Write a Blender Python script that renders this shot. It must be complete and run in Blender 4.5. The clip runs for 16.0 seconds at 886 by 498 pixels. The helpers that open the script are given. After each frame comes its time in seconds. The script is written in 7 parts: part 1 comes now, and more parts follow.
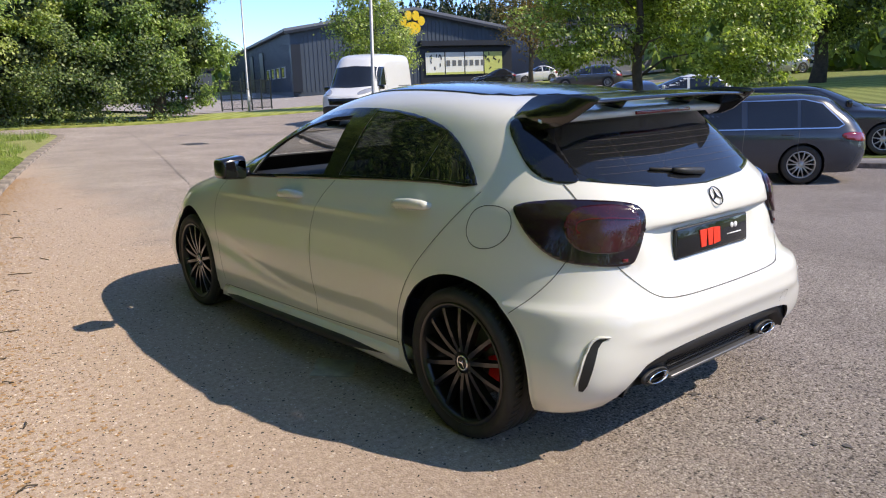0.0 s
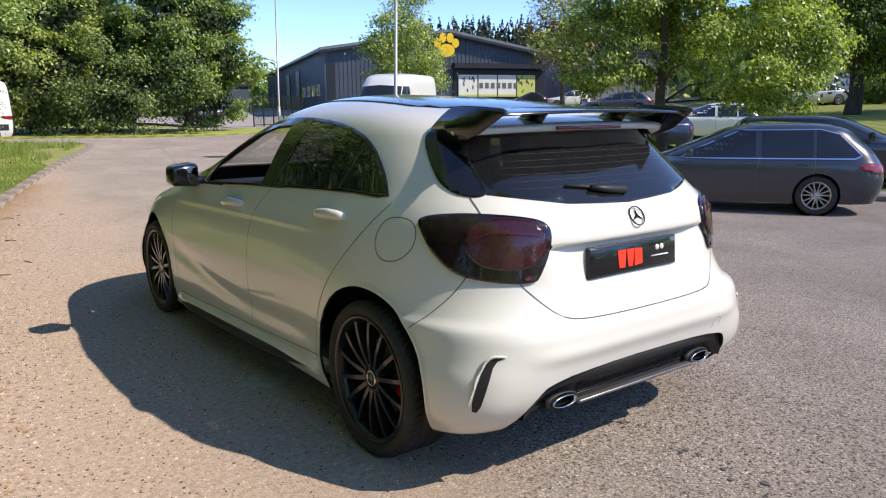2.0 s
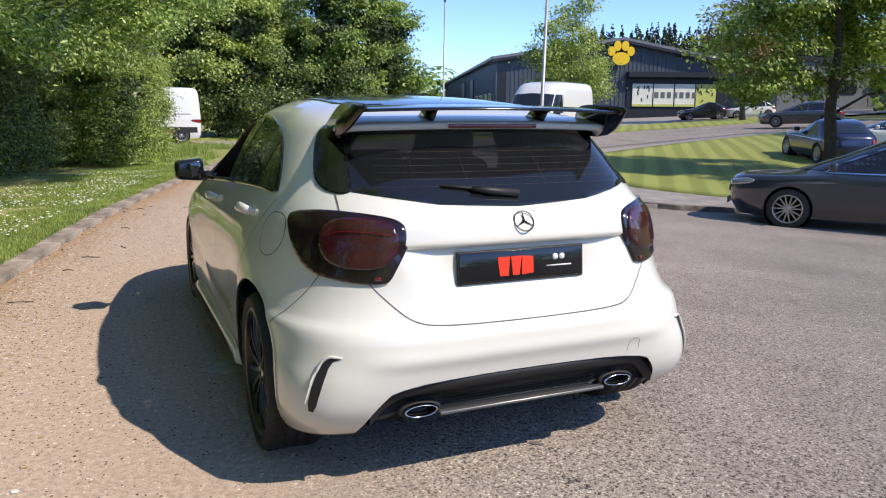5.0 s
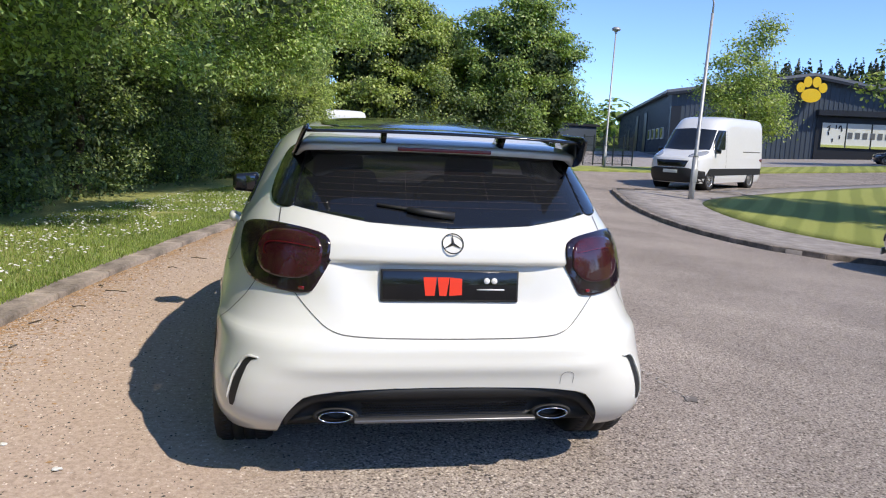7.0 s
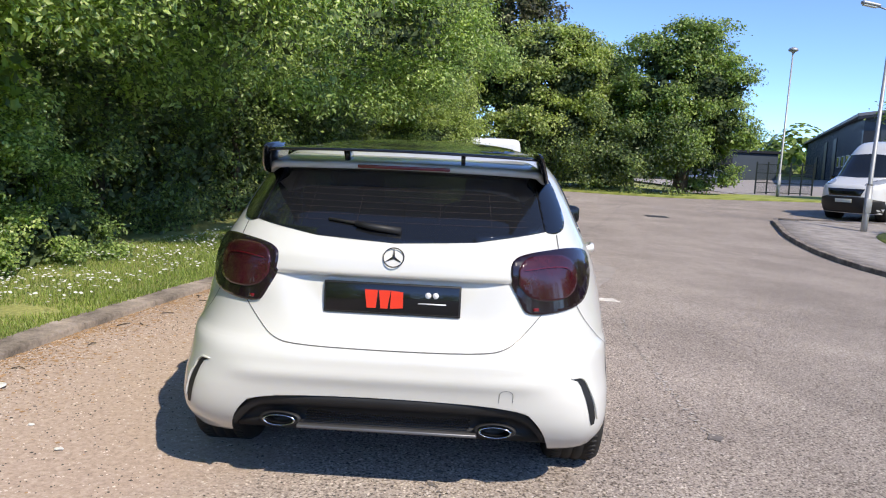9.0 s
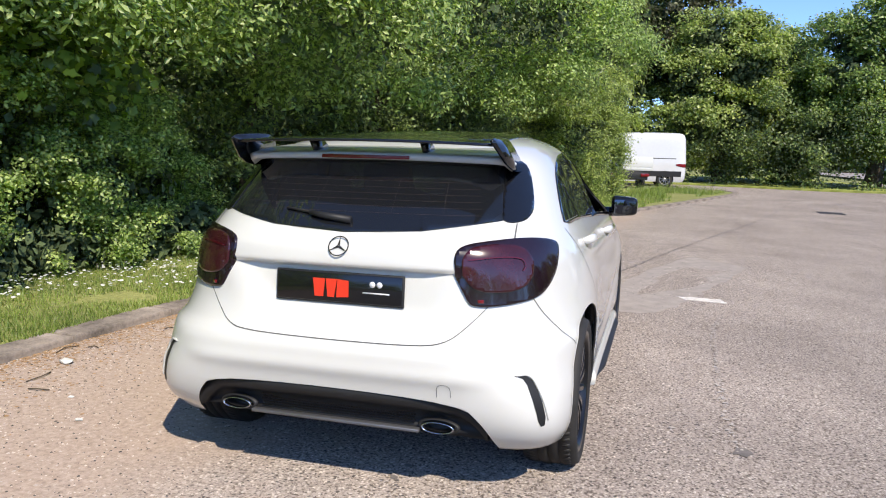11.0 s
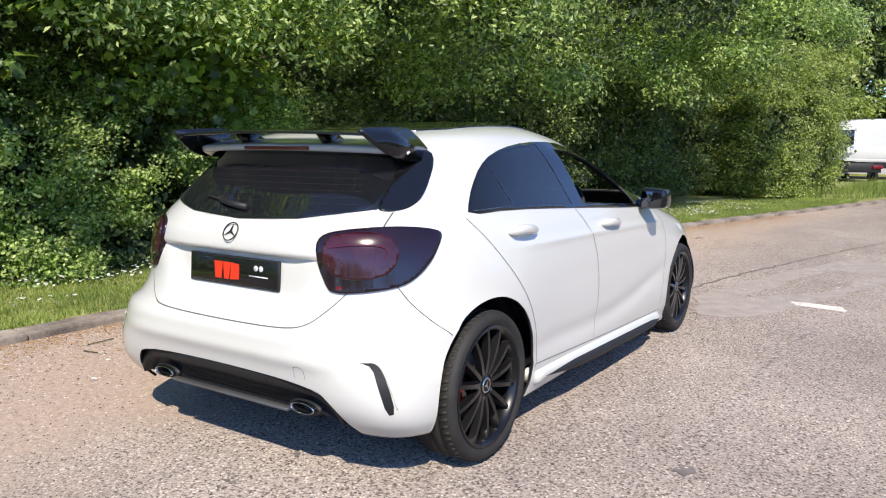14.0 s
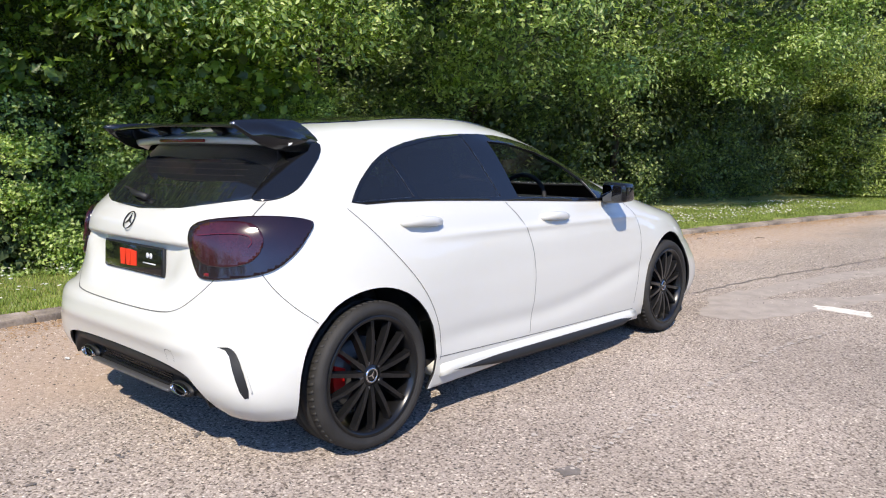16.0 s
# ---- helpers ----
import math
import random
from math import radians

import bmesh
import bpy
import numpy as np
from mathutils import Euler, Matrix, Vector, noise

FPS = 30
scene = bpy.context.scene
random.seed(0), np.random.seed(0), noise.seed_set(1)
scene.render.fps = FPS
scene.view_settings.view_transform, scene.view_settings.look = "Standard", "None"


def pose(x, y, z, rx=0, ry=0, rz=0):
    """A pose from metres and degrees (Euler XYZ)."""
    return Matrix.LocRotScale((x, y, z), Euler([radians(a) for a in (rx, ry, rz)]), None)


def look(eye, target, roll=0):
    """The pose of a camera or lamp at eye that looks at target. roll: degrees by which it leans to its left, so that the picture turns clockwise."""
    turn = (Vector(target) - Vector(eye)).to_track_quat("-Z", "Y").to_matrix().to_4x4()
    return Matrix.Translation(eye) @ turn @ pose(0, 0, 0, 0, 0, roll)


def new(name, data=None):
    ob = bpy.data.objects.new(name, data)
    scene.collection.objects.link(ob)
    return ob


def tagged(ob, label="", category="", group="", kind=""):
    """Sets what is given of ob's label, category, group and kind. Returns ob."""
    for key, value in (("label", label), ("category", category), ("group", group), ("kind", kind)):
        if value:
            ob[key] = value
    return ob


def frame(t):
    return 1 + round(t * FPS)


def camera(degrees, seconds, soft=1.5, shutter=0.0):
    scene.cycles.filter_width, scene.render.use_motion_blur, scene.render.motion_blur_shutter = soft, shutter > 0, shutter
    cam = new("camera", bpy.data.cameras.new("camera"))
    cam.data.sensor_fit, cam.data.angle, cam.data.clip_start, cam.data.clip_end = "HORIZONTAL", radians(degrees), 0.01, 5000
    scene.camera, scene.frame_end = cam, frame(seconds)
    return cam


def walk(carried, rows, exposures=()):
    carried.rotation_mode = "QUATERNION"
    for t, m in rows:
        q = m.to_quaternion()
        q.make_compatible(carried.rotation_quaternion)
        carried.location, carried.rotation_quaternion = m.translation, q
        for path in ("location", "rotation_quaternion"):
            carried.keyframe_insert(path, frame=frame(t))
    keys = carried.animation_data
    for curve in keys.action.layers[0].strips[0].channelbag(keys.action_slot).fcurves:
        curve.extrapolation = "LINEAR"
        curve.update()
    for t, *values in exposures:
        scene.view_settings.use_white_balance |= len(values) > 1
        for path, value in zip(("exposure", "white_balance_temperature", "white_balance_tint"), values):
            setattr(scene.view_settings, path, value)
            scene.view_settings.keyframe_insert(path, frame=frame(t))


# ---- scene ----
cam = camera(61.3, 16.0, soft=1.1)
PATH = [
    (0, (-2.689, -2.16, 1.407), (-1.453, -0.648, 0.978), -2.0),
    (0.5, (-2.686, -2.218, 1.411), (-1.44, -0.706, 1.007), -1.8),
    (1, (-2.563, -2.317, 1.39), (-1.319, -0.8, 1.006), -1.3),
    (1.5, (-2.42, -2.426, 1.37), (-1.198, -0.887, 0.995), -0.9),
    (2, (-2.288, -2.401, 1.353), (-1.109, -0.829, 0.981), -0.4),
    (2.5, (-2.158, -2.43, 1.332), (-1.04, -0.814, 0.959), -0.1),
    (3, (-1.956, -2.595, 1.32), (-0.897, -0.94, 0.943), -0.3),
    (3.5, (-1.802, -2.679, 1.311), (-0.795, -0.993, 0.931), -0.7),
    (6, (-0.93, -3.032, 1.3), (-0.35, -1.144, 0.984), 1.8),
    (6.5, (-0.728, -3.116, 1.293), (-0.259, -1.195, 0.991), 2.4),
    (7, (-0.528, -3.222, 1.309), (-0.165, -1.276, 1.024), 2.7),
    (7.5, (-0.342, -3.211, 1.297), (-0.082, -1.246, 1.031), 2.8),
    (8, (-0.128, -3.21, 1.292), (0.028, -1.232, 1.047), 2.8),
    (8.5, (0.132, -3.294, 1.301), (0.175, -1.309, 1.064), 3.0),
    (9, (0.302, -3.325, 1.303), (0.215, -1.34, 1.072), 2.6),
    (9.5, (0.488, -3.257, 1.3), (0.267, -1.283, 1.061), 2.6),
    (10, (0.669, -3.2, 1.286), (0.321, -1.245, 1.043), 2.2),
    (12.5, (1.814, -2.942, 1.283), (1.017, -1.127, 1.022), 0.7),
    (13, (1.972, -2.843, 1.277), (1.075, -1.075, 1.011), 0.6),
    (13.5, (2.129, -2.697, 1.29), (1.131, -0.985, 1.016), 0.6),
    (14, (2.32, -2.587, 1.284), (1.234, -0.93, 1.012), 0.5),
    (14.5, (2.515, -2.481, 1.299), (1.355, -0.875, 1.023), 0.6),
    (15, (2.632, -2.307, 1.259), (1.416, -0.742, 0.99), 0.4),
    (15.5, (2.788, -2.142, 1.26), (1.523, -0.617, 0.988), 0.4),
    (16, (3.053, -2.038, 1.256), (1.735, -0.559, 0.98), 0.1),
]
walk(cam, [(t, look(eye, target, roll)) for t, eye, target, roll in PATH], exposures=[(0.0, 1.12, 7350, 12), (3.5, 1.09, 7300, 12), (7.0, 0.88, 7000, 10), (10.0, 0.93, 7000, 10), (16.0, 1.03, 7050, 10)])

# ---- light ----
SUN = Vector((0.65, -0.84, 1.0)).normalized()
world = bpy.data.worlds.new("sky_world")
scene.world = world
world.use_nodes = True
wn = world.node_tree
sky = wn.nodes.new("ShaderNodeTexSky")
sky.sky_type = "NISHITA"
sky.sun_disc = False
sky.sun_elevation = math.asin(SUN.z)
sky.sun_rotation = math.atan2(SUN.x, SUN.y)
sky.air_density, sky.dust_density, sky.ozone_density, sky.altitude = 0.8, 0.0, 4.5, 3200
deeper = wn.nodes.new("ShaderNodeMix")
deeper.data_type, deeper.blend_type = "RGBA", "MULTIPLY"
deeper.inputs[0].default_value, deeper.inputs[7].default_value = 1.0, (0.87, 0.95, 1.11, 1)
wn.links.new(sky.outputs[0], deeper.inputs[6])
wn.links.new(deeper.outputs[2], wn.nodes["Background"].inputs[0])
wn.nodes["Background"].inputs[1].default_value = 0.15
sun_data = bpy.data.lights.new("sun", "SUN")
sun_data.energy, sun_data.angle, sun_data.color = 2.45, radians(0.55), (1.0, 0.94, 0.85)
sun = new("sun", sun_data)
sun.matrix_world = look(SUN * 80, (0, 0, 0))


# ---- materials ----
def node_material(name):
    m = bpy.data.materials.new(name)
    m.use_nodes = True
    return m, m.node_tree.nodes, m.node_tree.links, m.node_tree.nodes["Principled BSDF"]


def put(node, **values):
    for key, value in values.items():
        node.inputs[key.replace("_", " ")].default_value = value
    return node


def noise_tex(nodes, links, scale, detail=4.0, rough=0.6, coords="Object"):
    tc = nodes.new("ShaderNodeTexCoord")
    n = nodes.new("ShaderNodeTexNoise")
    n.inputs["Scale"].default_value, n.inputs["Detail"].default_value, n.inputs["Roughness"].default_value = scale, detail, rough
    links.new(tc.outputs[coords], n.inputs["Vector"])
    return n


def ramp(nodes, links, source, stops):
    r = nodes.new("ShaderNodeValToRGB")
    while len(r.color_ramp.elements) < len(stops):
        r.color_ramp.elements.new(0.5)
    for e, (at, c) in zip(r.color_ramp.elements, stops):
        e.position, e.color = at, (*c, 1) if len(c) == 3 else c
    links.new(source, r.inputs[0])
    return r


def mix_rgb(nodes, links, fac, a, b, blend="MIX"):
    m = nodes.new("ShaderNodeMix")
    m.data_type, m.blend_type = "RGBA", blend
    for socket, value in ((m.inputs[0], fac), (m.inputs[6], a), (m.inputs[7], b)):
        if isinstance(value, (int, float)):
            socket.default_value = value
        elif isinstance(value, tuple):
            socket.default_value = (*value, 1)
        else:
            links.new(value, socket)
    return m.outputs[2]


def bump(nodes, links, height, strength, distance, normal_to):
    b = nodes.new("ShaderNodeBump")
    b.inputs["Strength"].default_value, b.inputs["Distance"].default_value = strength, distance
    links.new(height, b.inputs["Height"])
    links.new(b.outputs[0], normal_to.inputs["Normal"])
    return b


def plain(name, colour, rough=0.5, metal=0.0, coat=0.0, vary=0.12, scale=9.0, relief=0.0, coat_rough=0.04):
    """A surface with soft two-scale variation of its colour and gloss."""
    m, n, l, p = node_material(name)
    big, fine = noise_tex(n, l, scale, 3), noise_tex(n, l, scale * 14, 2)
    both = n.new("ShaderNodeMath")
    both.operation = "MULTIPLY_ADD"
    both.inputs[1].default_value = 0.35
    l.new(fine.outputs[0], both.inputs[0])
    l.new(big.outputs[0], both.inputs[2])
    lo, hi = tuple(c * (1 - vary) for c in colour), tuple(min(1, c * (1 + vary)) for c in colour)
    r = ramp(n, l, both.outputs[0], [(0.4, lo), (0.95, hi)])
    l.new(r.outputs[0], p.inputs["Base Color"])
    put(p, Roughness=rough, Metallic=metal, Diffuse_Roughness=1.0 if rough >= 0.85 else 0.0)
    p.inputs["Coat Weight"].default_value, p.inputs["Coat Roughness"].default_value = coat, coat_rough
    if relief:
        bump(n, l, fine.outputs[0], 0.4, relief, p)
    return m


def tinted_glass(name, tint, film=0.0):
    """Thin glass: clear, with gloss that grows towards grazing views, and a film that paints a bluish veil of sky."""
    m, n, l, p = node_material(name)
    n.remove(p)
    out = n["Material Output"]
    clear, glossy, mixer, facing = n.new("ShaderNodeBsdfTransparent"), n.new("ShaderNodeBsdfGlossy"), n.new("ShaderNodeMixShader"), n.new("ShaderNodeLayerWeight")
    facing.inputs[0].default_value = 0.5
    power, fres, dust_and_veil, top = n.new("ShaderNodeMath"), n.new("ShaderNodeMath"), n.new("ShaderNodeBsdfDiffuse"), n.new("ShaderNodeMixShader")
    power.operation, fres.operation = "POWER", "MULTIPLY_ADD"
    power.inputs[1].default_value = 4.0
    fres.inputs[1].default_value, fres.inputs[2].default_value = 0.9, 0.06
    l.new(facing.outputs["Facing"], power.inputs[0])
    l.new(power.outputs[0], fres.inputs[0])
    # bluish diffuse colour painted in for the veil of reflected sky
    dust_and_veil.inputs[0].default_value = (0.26, 0.29, 0.35, 1)
    top.inputs[0].default_value = film
    l.new(dust_and_veil.outputs[0], top.inputs[2])
    clear.inputs[0].default_value = (*tint, 1)
    glossy.inputs[0].default_value, glossy.inputs["Roughness"].default_value = (1, 1, 1, 1), 0.015
    for a, b in ((fres.outputs[0], mixer.inputs[0]), (clear.outputs[0], mixer.inputs[1]), (glossy.outputs[0], mixer.inputs[2]), (mixer.outputs[0], top.inputs[1]), (top.outputs[0], out.inputs[0])):
        l.new(a, b)
    return m


def leaf_material(name, dark, light, yellow):
    m, n, l, p = node_material(name)
    geo = n.new("ShaderNodeNewGeometry")
    patch = noise_tex(n, l, 0.9, 3)
    r = ramp(n, l, geo.outputs["Random Per Island"], [(0.0, tuple(c * 0.45 for c in dark)), (0.4, dark), (0.75, light), (1.0, yellow)])
    r2 = ramp(n, l, patch.outputs[0], [(0.35, (0.7, 0.75, 0.7)), (0.7, (1.15, 1.12, 1.0))])
    col = mix_rgb(n, l, 1.0, r.outputs[0], r2.outputs[0], "MULTIPLY")
    l.new(col, p.inputs["Base Color"])
    put(p, Roughness=0.36)
    p.inputs["Specular IOR Level"].default_value = 0.5
    trans, mixer = n.new("ShaderNodeBsdfTranslucent"), n.new("ShaderNodeMixShader")
    warm = mix_rgb(n, l, 1.0, col, (1.35, 1.5, 0.7), "MULTIPLY")
    l.new(warm, trans.inputs[0])
    mixer.inputs[0].default_value = 0.44
    l.new(p.outputs[0], mixer.inputs[1])
    l.new(trans.outputs[0], mixer.inputs[2])
    l.new(mixer.outputs[0], n["Material Output"].inputs[0])
    return m


def asphalt_material():
    m, n, l, p = node_material("worn_asphalt")
    stones = n.new("ShaderNodeTexVoronoi")
    tc = n.new("ShaderNodeTexCoord")
    l.new(tc.outputs["Object"], stones.inputs["Vector"])
    stones.inputs["Scale"].default_value = 105
    stone_col = ramp(n, l, stones.outputs["Color"], [(0.0, (0.21, 0.185, 0.168)), (0.25, (0.36, 0.316, 0.284)), (0.75, (0.475, 0.418, 0.374)), (0.95, (0.75, 0.69, 0.62))])
    gaps = ramp(n, l, stones.outputs["Distance"], [(0.35, (1, 1, 1)), (0.8, (0.7, 0.68, 0.66))])
    base = mix_rgb(n, l, 1.0, stone_col.outputs[0], gaps.outputs[0], "MULTIPLY")
    pits = noise_tex(n, l, 70, 2, 0.55)
    pit = ramp(n, l, pits.outputs[0], [(0.55, (1, 1, 1)), (0.61, (0.24, 0.21, 0.2))])
    base = mix_rgb(n, l, 0.78, base, pit.outputs[0], "MULTIPLY")
    chips = n.new("ShaderNodeTexVoronoi")
    chips.inputs["Scale"].default_value = 30
    l.new(tc.outputs["Object"], chips.inputs["Vector"])
    spot = ramp(n, l, chips.outputs["Distance"], [(0.17, (1, 1, 1)), (0.25, (0, 0, 0))])
    pick = ramp(n, l, chips.outputs["Color"], [(0.4, (0, 0, 0)), (0.47, (1, 1, 1))])
    dark = n.new("ShaderNodeMath")
    dark.operation = "MULTIPLY"
    l.new(spot.outputs[0], dark.inputs[0])
    l.new(pick.outputs[0], dark.inputs[1])
    base = mix_rgb(n, l, dark.outputs[0], base, (0.09, 0.08, 0.075))
    blotch = noise_tex(n, l, 0.55, 6, 0.65)
    tone = ramp(n, l, blotch.outputs[0], [(0.3, (0.72, 0.70, 0.69)), (0.7, (1.12, 1.1, 1.08))])
    base = mix_rgb(n, l, 1.0, base, tone.outputs[0], "MULTIPLY")
    # reddish grit gathers beside the left kerb
    sep = n.new("ShaderNodeSeparateXYZ")
    l.new(tc.outputs["Object"], sep.inputs[0])
    line = n.new("ShaderNodeMath")
    line.operation = "MULTIPLY_ADD"
    line.inputs[1].default_value, = (-0.085,)
    l.new(sep.outputs["Y"], line.inputs[0])
    l.new(sep.outputs["X"], line.inputs[2])
    edge = noise_tex(n, l, 1.3, 6, 0.7)
    shift = n.new("ShaderNodeMath")
    shift.operation = "MULTIPLY_ADD"
    shift.inputs[1].default_value = 1.9
    l.new(edge.outputs[0], shift.inputs[0])
    l.new(line.outputs[0], shift.inputs[2])
    near = ramp(n, l, shift.outputs[0], [(0.0, (1, 1, 1)), (0.75, (0, 0, 0))])
    dust_n = noise_tex(n, l, 34, 5, 0.75)
    dust_and_veil = ramp(n, l, dust_n.outputs[0], [(0.3, (0.25, 0.187, 0.146)), (0.5, (0.39, 0.3, 0.24)), (0.72, (0.53, 0.425, 0.352))])
    amount = n.new("ShaderNodeMath")
    amount.operation = "MULTIPLY"
    amount.inputs[1].default_value = 0.88
    l.new(near.outputs[0], amount.inputs[0])
    base = mix_rgb(n, l, amount.outputs[0], base, dust_and_veil.outputs[0])
    l.new(base, p.inputs["Base Color"])
    put(p, Roughness=0.88, Diffuse_Roughness=1.0)
    p.inputs["Specular IOR Level"].default_value = 0.3
    h = n.new("ShaderNodeMath")
    h.operation = "ADD"
    l.new(stones.outputs["Distance"], h.inputs[0])
    l.new(pits.outputs[0], h.inputs[1])
    b = bump(n, l, h.outputs[0], 0.5, 0.007, p)
    b.invert = True
    return m


def grass_ground_material():
    m, n, l, p = node_material("turf")
    a, b = noise_tex(n, l, 0.8, 5), noise_tex(n, l, 22, 4)
    r = ramp(n, l, a.outputs[0], [(0.3, (0.19, 0.215, 0.075)), (0.7, (0.3, 0.315, 0.12))])
    r2 = ramp(n, l, b.outputs[0], [(0.3, (0.6, 0.6, 0.5)), (0.7, (1.25, 1.2, 1.1))])
    l.new(mix_rgb(n, l, 1.0, r.outputs[0], r2.outputs[0], "MULTIPLY"), p.inputs["Base Color"])
    put(p, Roughness=0.9, Diffuse_Roughness=1.0)
    bump(n, l, b.outputs[0], 0.8, 0.03, p)
    return m


def lawn_material():
    """A mown lawn with curved mowing stripes."""
    m, n, l, p = node_material("mown_lawn")
    tc, mp, wave = n.new("ShaderNodeTexCoord"), n.new("ShaderNodeMapping"), n.new("ShaderNodeTexWave")
    mp.inputs["Rotation"].default_value = (0, 0, radians(38))
    l.new(tc.outputs["Object"], mp.inputs[0])
    l.new(mp.outputs[0], wave.inputs["Vector"])
    wave.inputs["Scale"].default_value, wave.inputs["Distortion"].default_value = 0.42, 2.2
    wave.inputs["Detail Scale"].default_value = 0.25
    a = noise_tex(n, l, 30, 4)
    r = ramp(n, l, wave.outputs[0], [(0.3, (0.25, 0.285, 0.06)), (0.7, (0.35, 0.375, 0.095))])
    r2 = ramp(n, l, a.outputs[0], [(0.3, (0.75, 0.75, 0.7)), (0.7, (1.2, 1.2, 1.1))])
    l.new(mix_rgb(n, l, 1.0, r.outputs[0], r2.outputs[0], "MULTIPLY"), p.inputs["Base Color"])
    put(p, Roughness=0.85, Diffuse_Roughness=1.0)
    bump(n, l, a.outputs[0], 0.7, 0.03, p)
    return m


ASPHALT, TURF, LAWN = asphalt_material(), grass_ground_material(), lawn_material()
PAVING = plain("worn_pavement", (0.32, 0.285, 0.26), 0.9, vary=0.35, scale=3, relief=0.01)
KERB = plain("kerb_concrete", (0.23, 0.192, 0.162), 0.9, vary=0.75, scale=4, relief=0.006)
PAINT_WHITE = plain("white_car_paint", (0.79, 0.78, 0.725), 0.32, coat=1.0, vary=0.012, scale=2)
BLACK_GLOSS = plain("gloss_black_plastic", (0.008, 0.008, 0.009), 0.12, coat=0.6, vary=0.1)
BLACK_MATT = plain("matt_black_plastic", (0.018, 0.018, 0.019), 0.55, vary=0.2, scale=20)
GREY_TRIM = plain("satin_grey_trim", (0.2, 0.2, 0.21), 0.35, metal=0.6)
CHROME = plain("chrome", (0.75, 0.75, 0.76), 0.14, metal=1.0, vary=0.05)
MIRROR = plain("mirror_silver", (0.14, 0.145, 0.16), 0.02, metal=1.0, vary=0.01)
RUBBER = plain("tyre_rubber", (0.03, 0.028, 0.026), 0.7, vary=0.3, scale=12)
RIM_BLACK = plain("black_alloy", (0.012, 0.012, 0.013), 0.28, metal=0.3, coat=0.4)
SEAM = plain("panel_gap", (0.11, 0.11, 0.105), 0.8)
PRIVACY = tinted_glass("privacy_glass", (0.075, 0.08, 0.09), 0.04)
GLASS = tinted_glass("clear_car_glass", (0.82, 0.86, 0.85), 0.02)
WIRE = plain("heater_wire", (0.055, 0.036, 0.03), 0.6)
INTERIOR = plain("dark_cabin_trim", (0.02, 0.02, 0.022), 0.7, vary=0.3)
LAMP_LENS = plain("smoked_inner_lens", (0.05, 0.009, 0.013), 0.16, coat=0.7, vary=0.5, scale=9)
LAMP_DARK = plain("smoked_red_lens", (0.015, 0.006, 0.01), 0.16, coat=0.7, vary=0.4, scale=6)
LAMP_SMOKED = plain("smoked_red_edge", (0.1, 0.006, 0.01), 0.15, coat=0.6, vary=0.2)
LAMP_RED = plain("red_lens", (0.22, 0.008, 0.012), 0.1, coat=1.0, vary=0.2)
RED = plain("red_paint", (0.62, 0.012, 0.012), 0.35, vary=0.05)
ORANGE_RED = plain("plate_letters", (0.85, 0.05, 0.02), 0.4, vary=0.03)
WHITE_MARK = plain("white_marking", (0.8, 0.8, 0.8), 0.5, vary=0.03)
STEEL = plain("brake_steel", (0.16, 0.155, 0.15), 0.5, metal=0.6)
ROAD_PAINT = plain("worn_road_paint", (0.62, 0.58, 0.53), 0.85, vary=0.3, scale=22)


# ---- building helpers ----
def mesh_object(name, bm, material, parent=None, smooth=True, label=""):
    me = bpy.data.meshes.new(name)
    bm.normal_update()
    bm.to_mesh(me)
    bm.free()
    for m in material if isinstance(material, (list, tuple)) else [material]:
        me.materials.append(m)
    if smooth:
        me.polygons.foreach_set("use_smooth", [True] * len(me.polygons))
    ob = new(name, me)
    if parent:
        ob.parent = parent
    if label:
        ob["label"] = label
    return ob


def part(name, bm, material, parent, label="", smooth=True):
    return mesh_object(name, bm, material, parent, smooth, label)


def numpy_object(name, verts, faces, material, parent=None, smooth=False):
    """A mesh out of an array of places and an array of faces with one count of corners."""
    verts, faces = np.asarray(verts, np.float32), np.asarray(faces, np.int32)
    me = bpy.data.meshes.new(name)
    k = faces.shape[1]
    me.vertices.add(len(verts))
    me.vertices.foreach_set("co", verts.ravel())
    me.loops.add(faces.size)
    me.loops.foreach_set("vertex_index", faces.ravel())
    me.polygons.add(len(faces))
    me.polygons.foreach_set("loop_start", np.arange(0, faces.size, k, dtype=np.int32))
    me.polygons.foreach_set("loop_total", np.full(len(faces), k, dtype=np.int32))
    if smooth:
        me.polygons.foreach_set("use_smooth", np.ones(len(faces), bool))
    me.update(calc_edges=True)
    me.materials.append(material)
    ob = new(name, me)
    if parent:
        ob.parent = parent
    return ob


def box(bm, size, at=(0, 0, 0), turn=None, bevel=0.0, segments=2):
    r = bmesh.ops.create_cube(bm, size=1.0)
    vs = r["verts"]
    bmesh.ops.scale(bm, vec=size, verts=vs)
    if bevel:
        es = list({e for v in vs for e in v.link_edges})
        r = bmesh.ops.bevel(bm, geom=es, offset=bevel, segments=segments, affect="EDGES", profile=0.5)
        vs = list({v for f in r["faces"] for v in f.verts} | {v for v in vs if v.is_valid})
    m = Matrix.Translation(at) @ (turn.to_4x4() if turn else Matrix())
    bmesh.ops.transform(bm, matrix=m, verts=vs)
    return vs


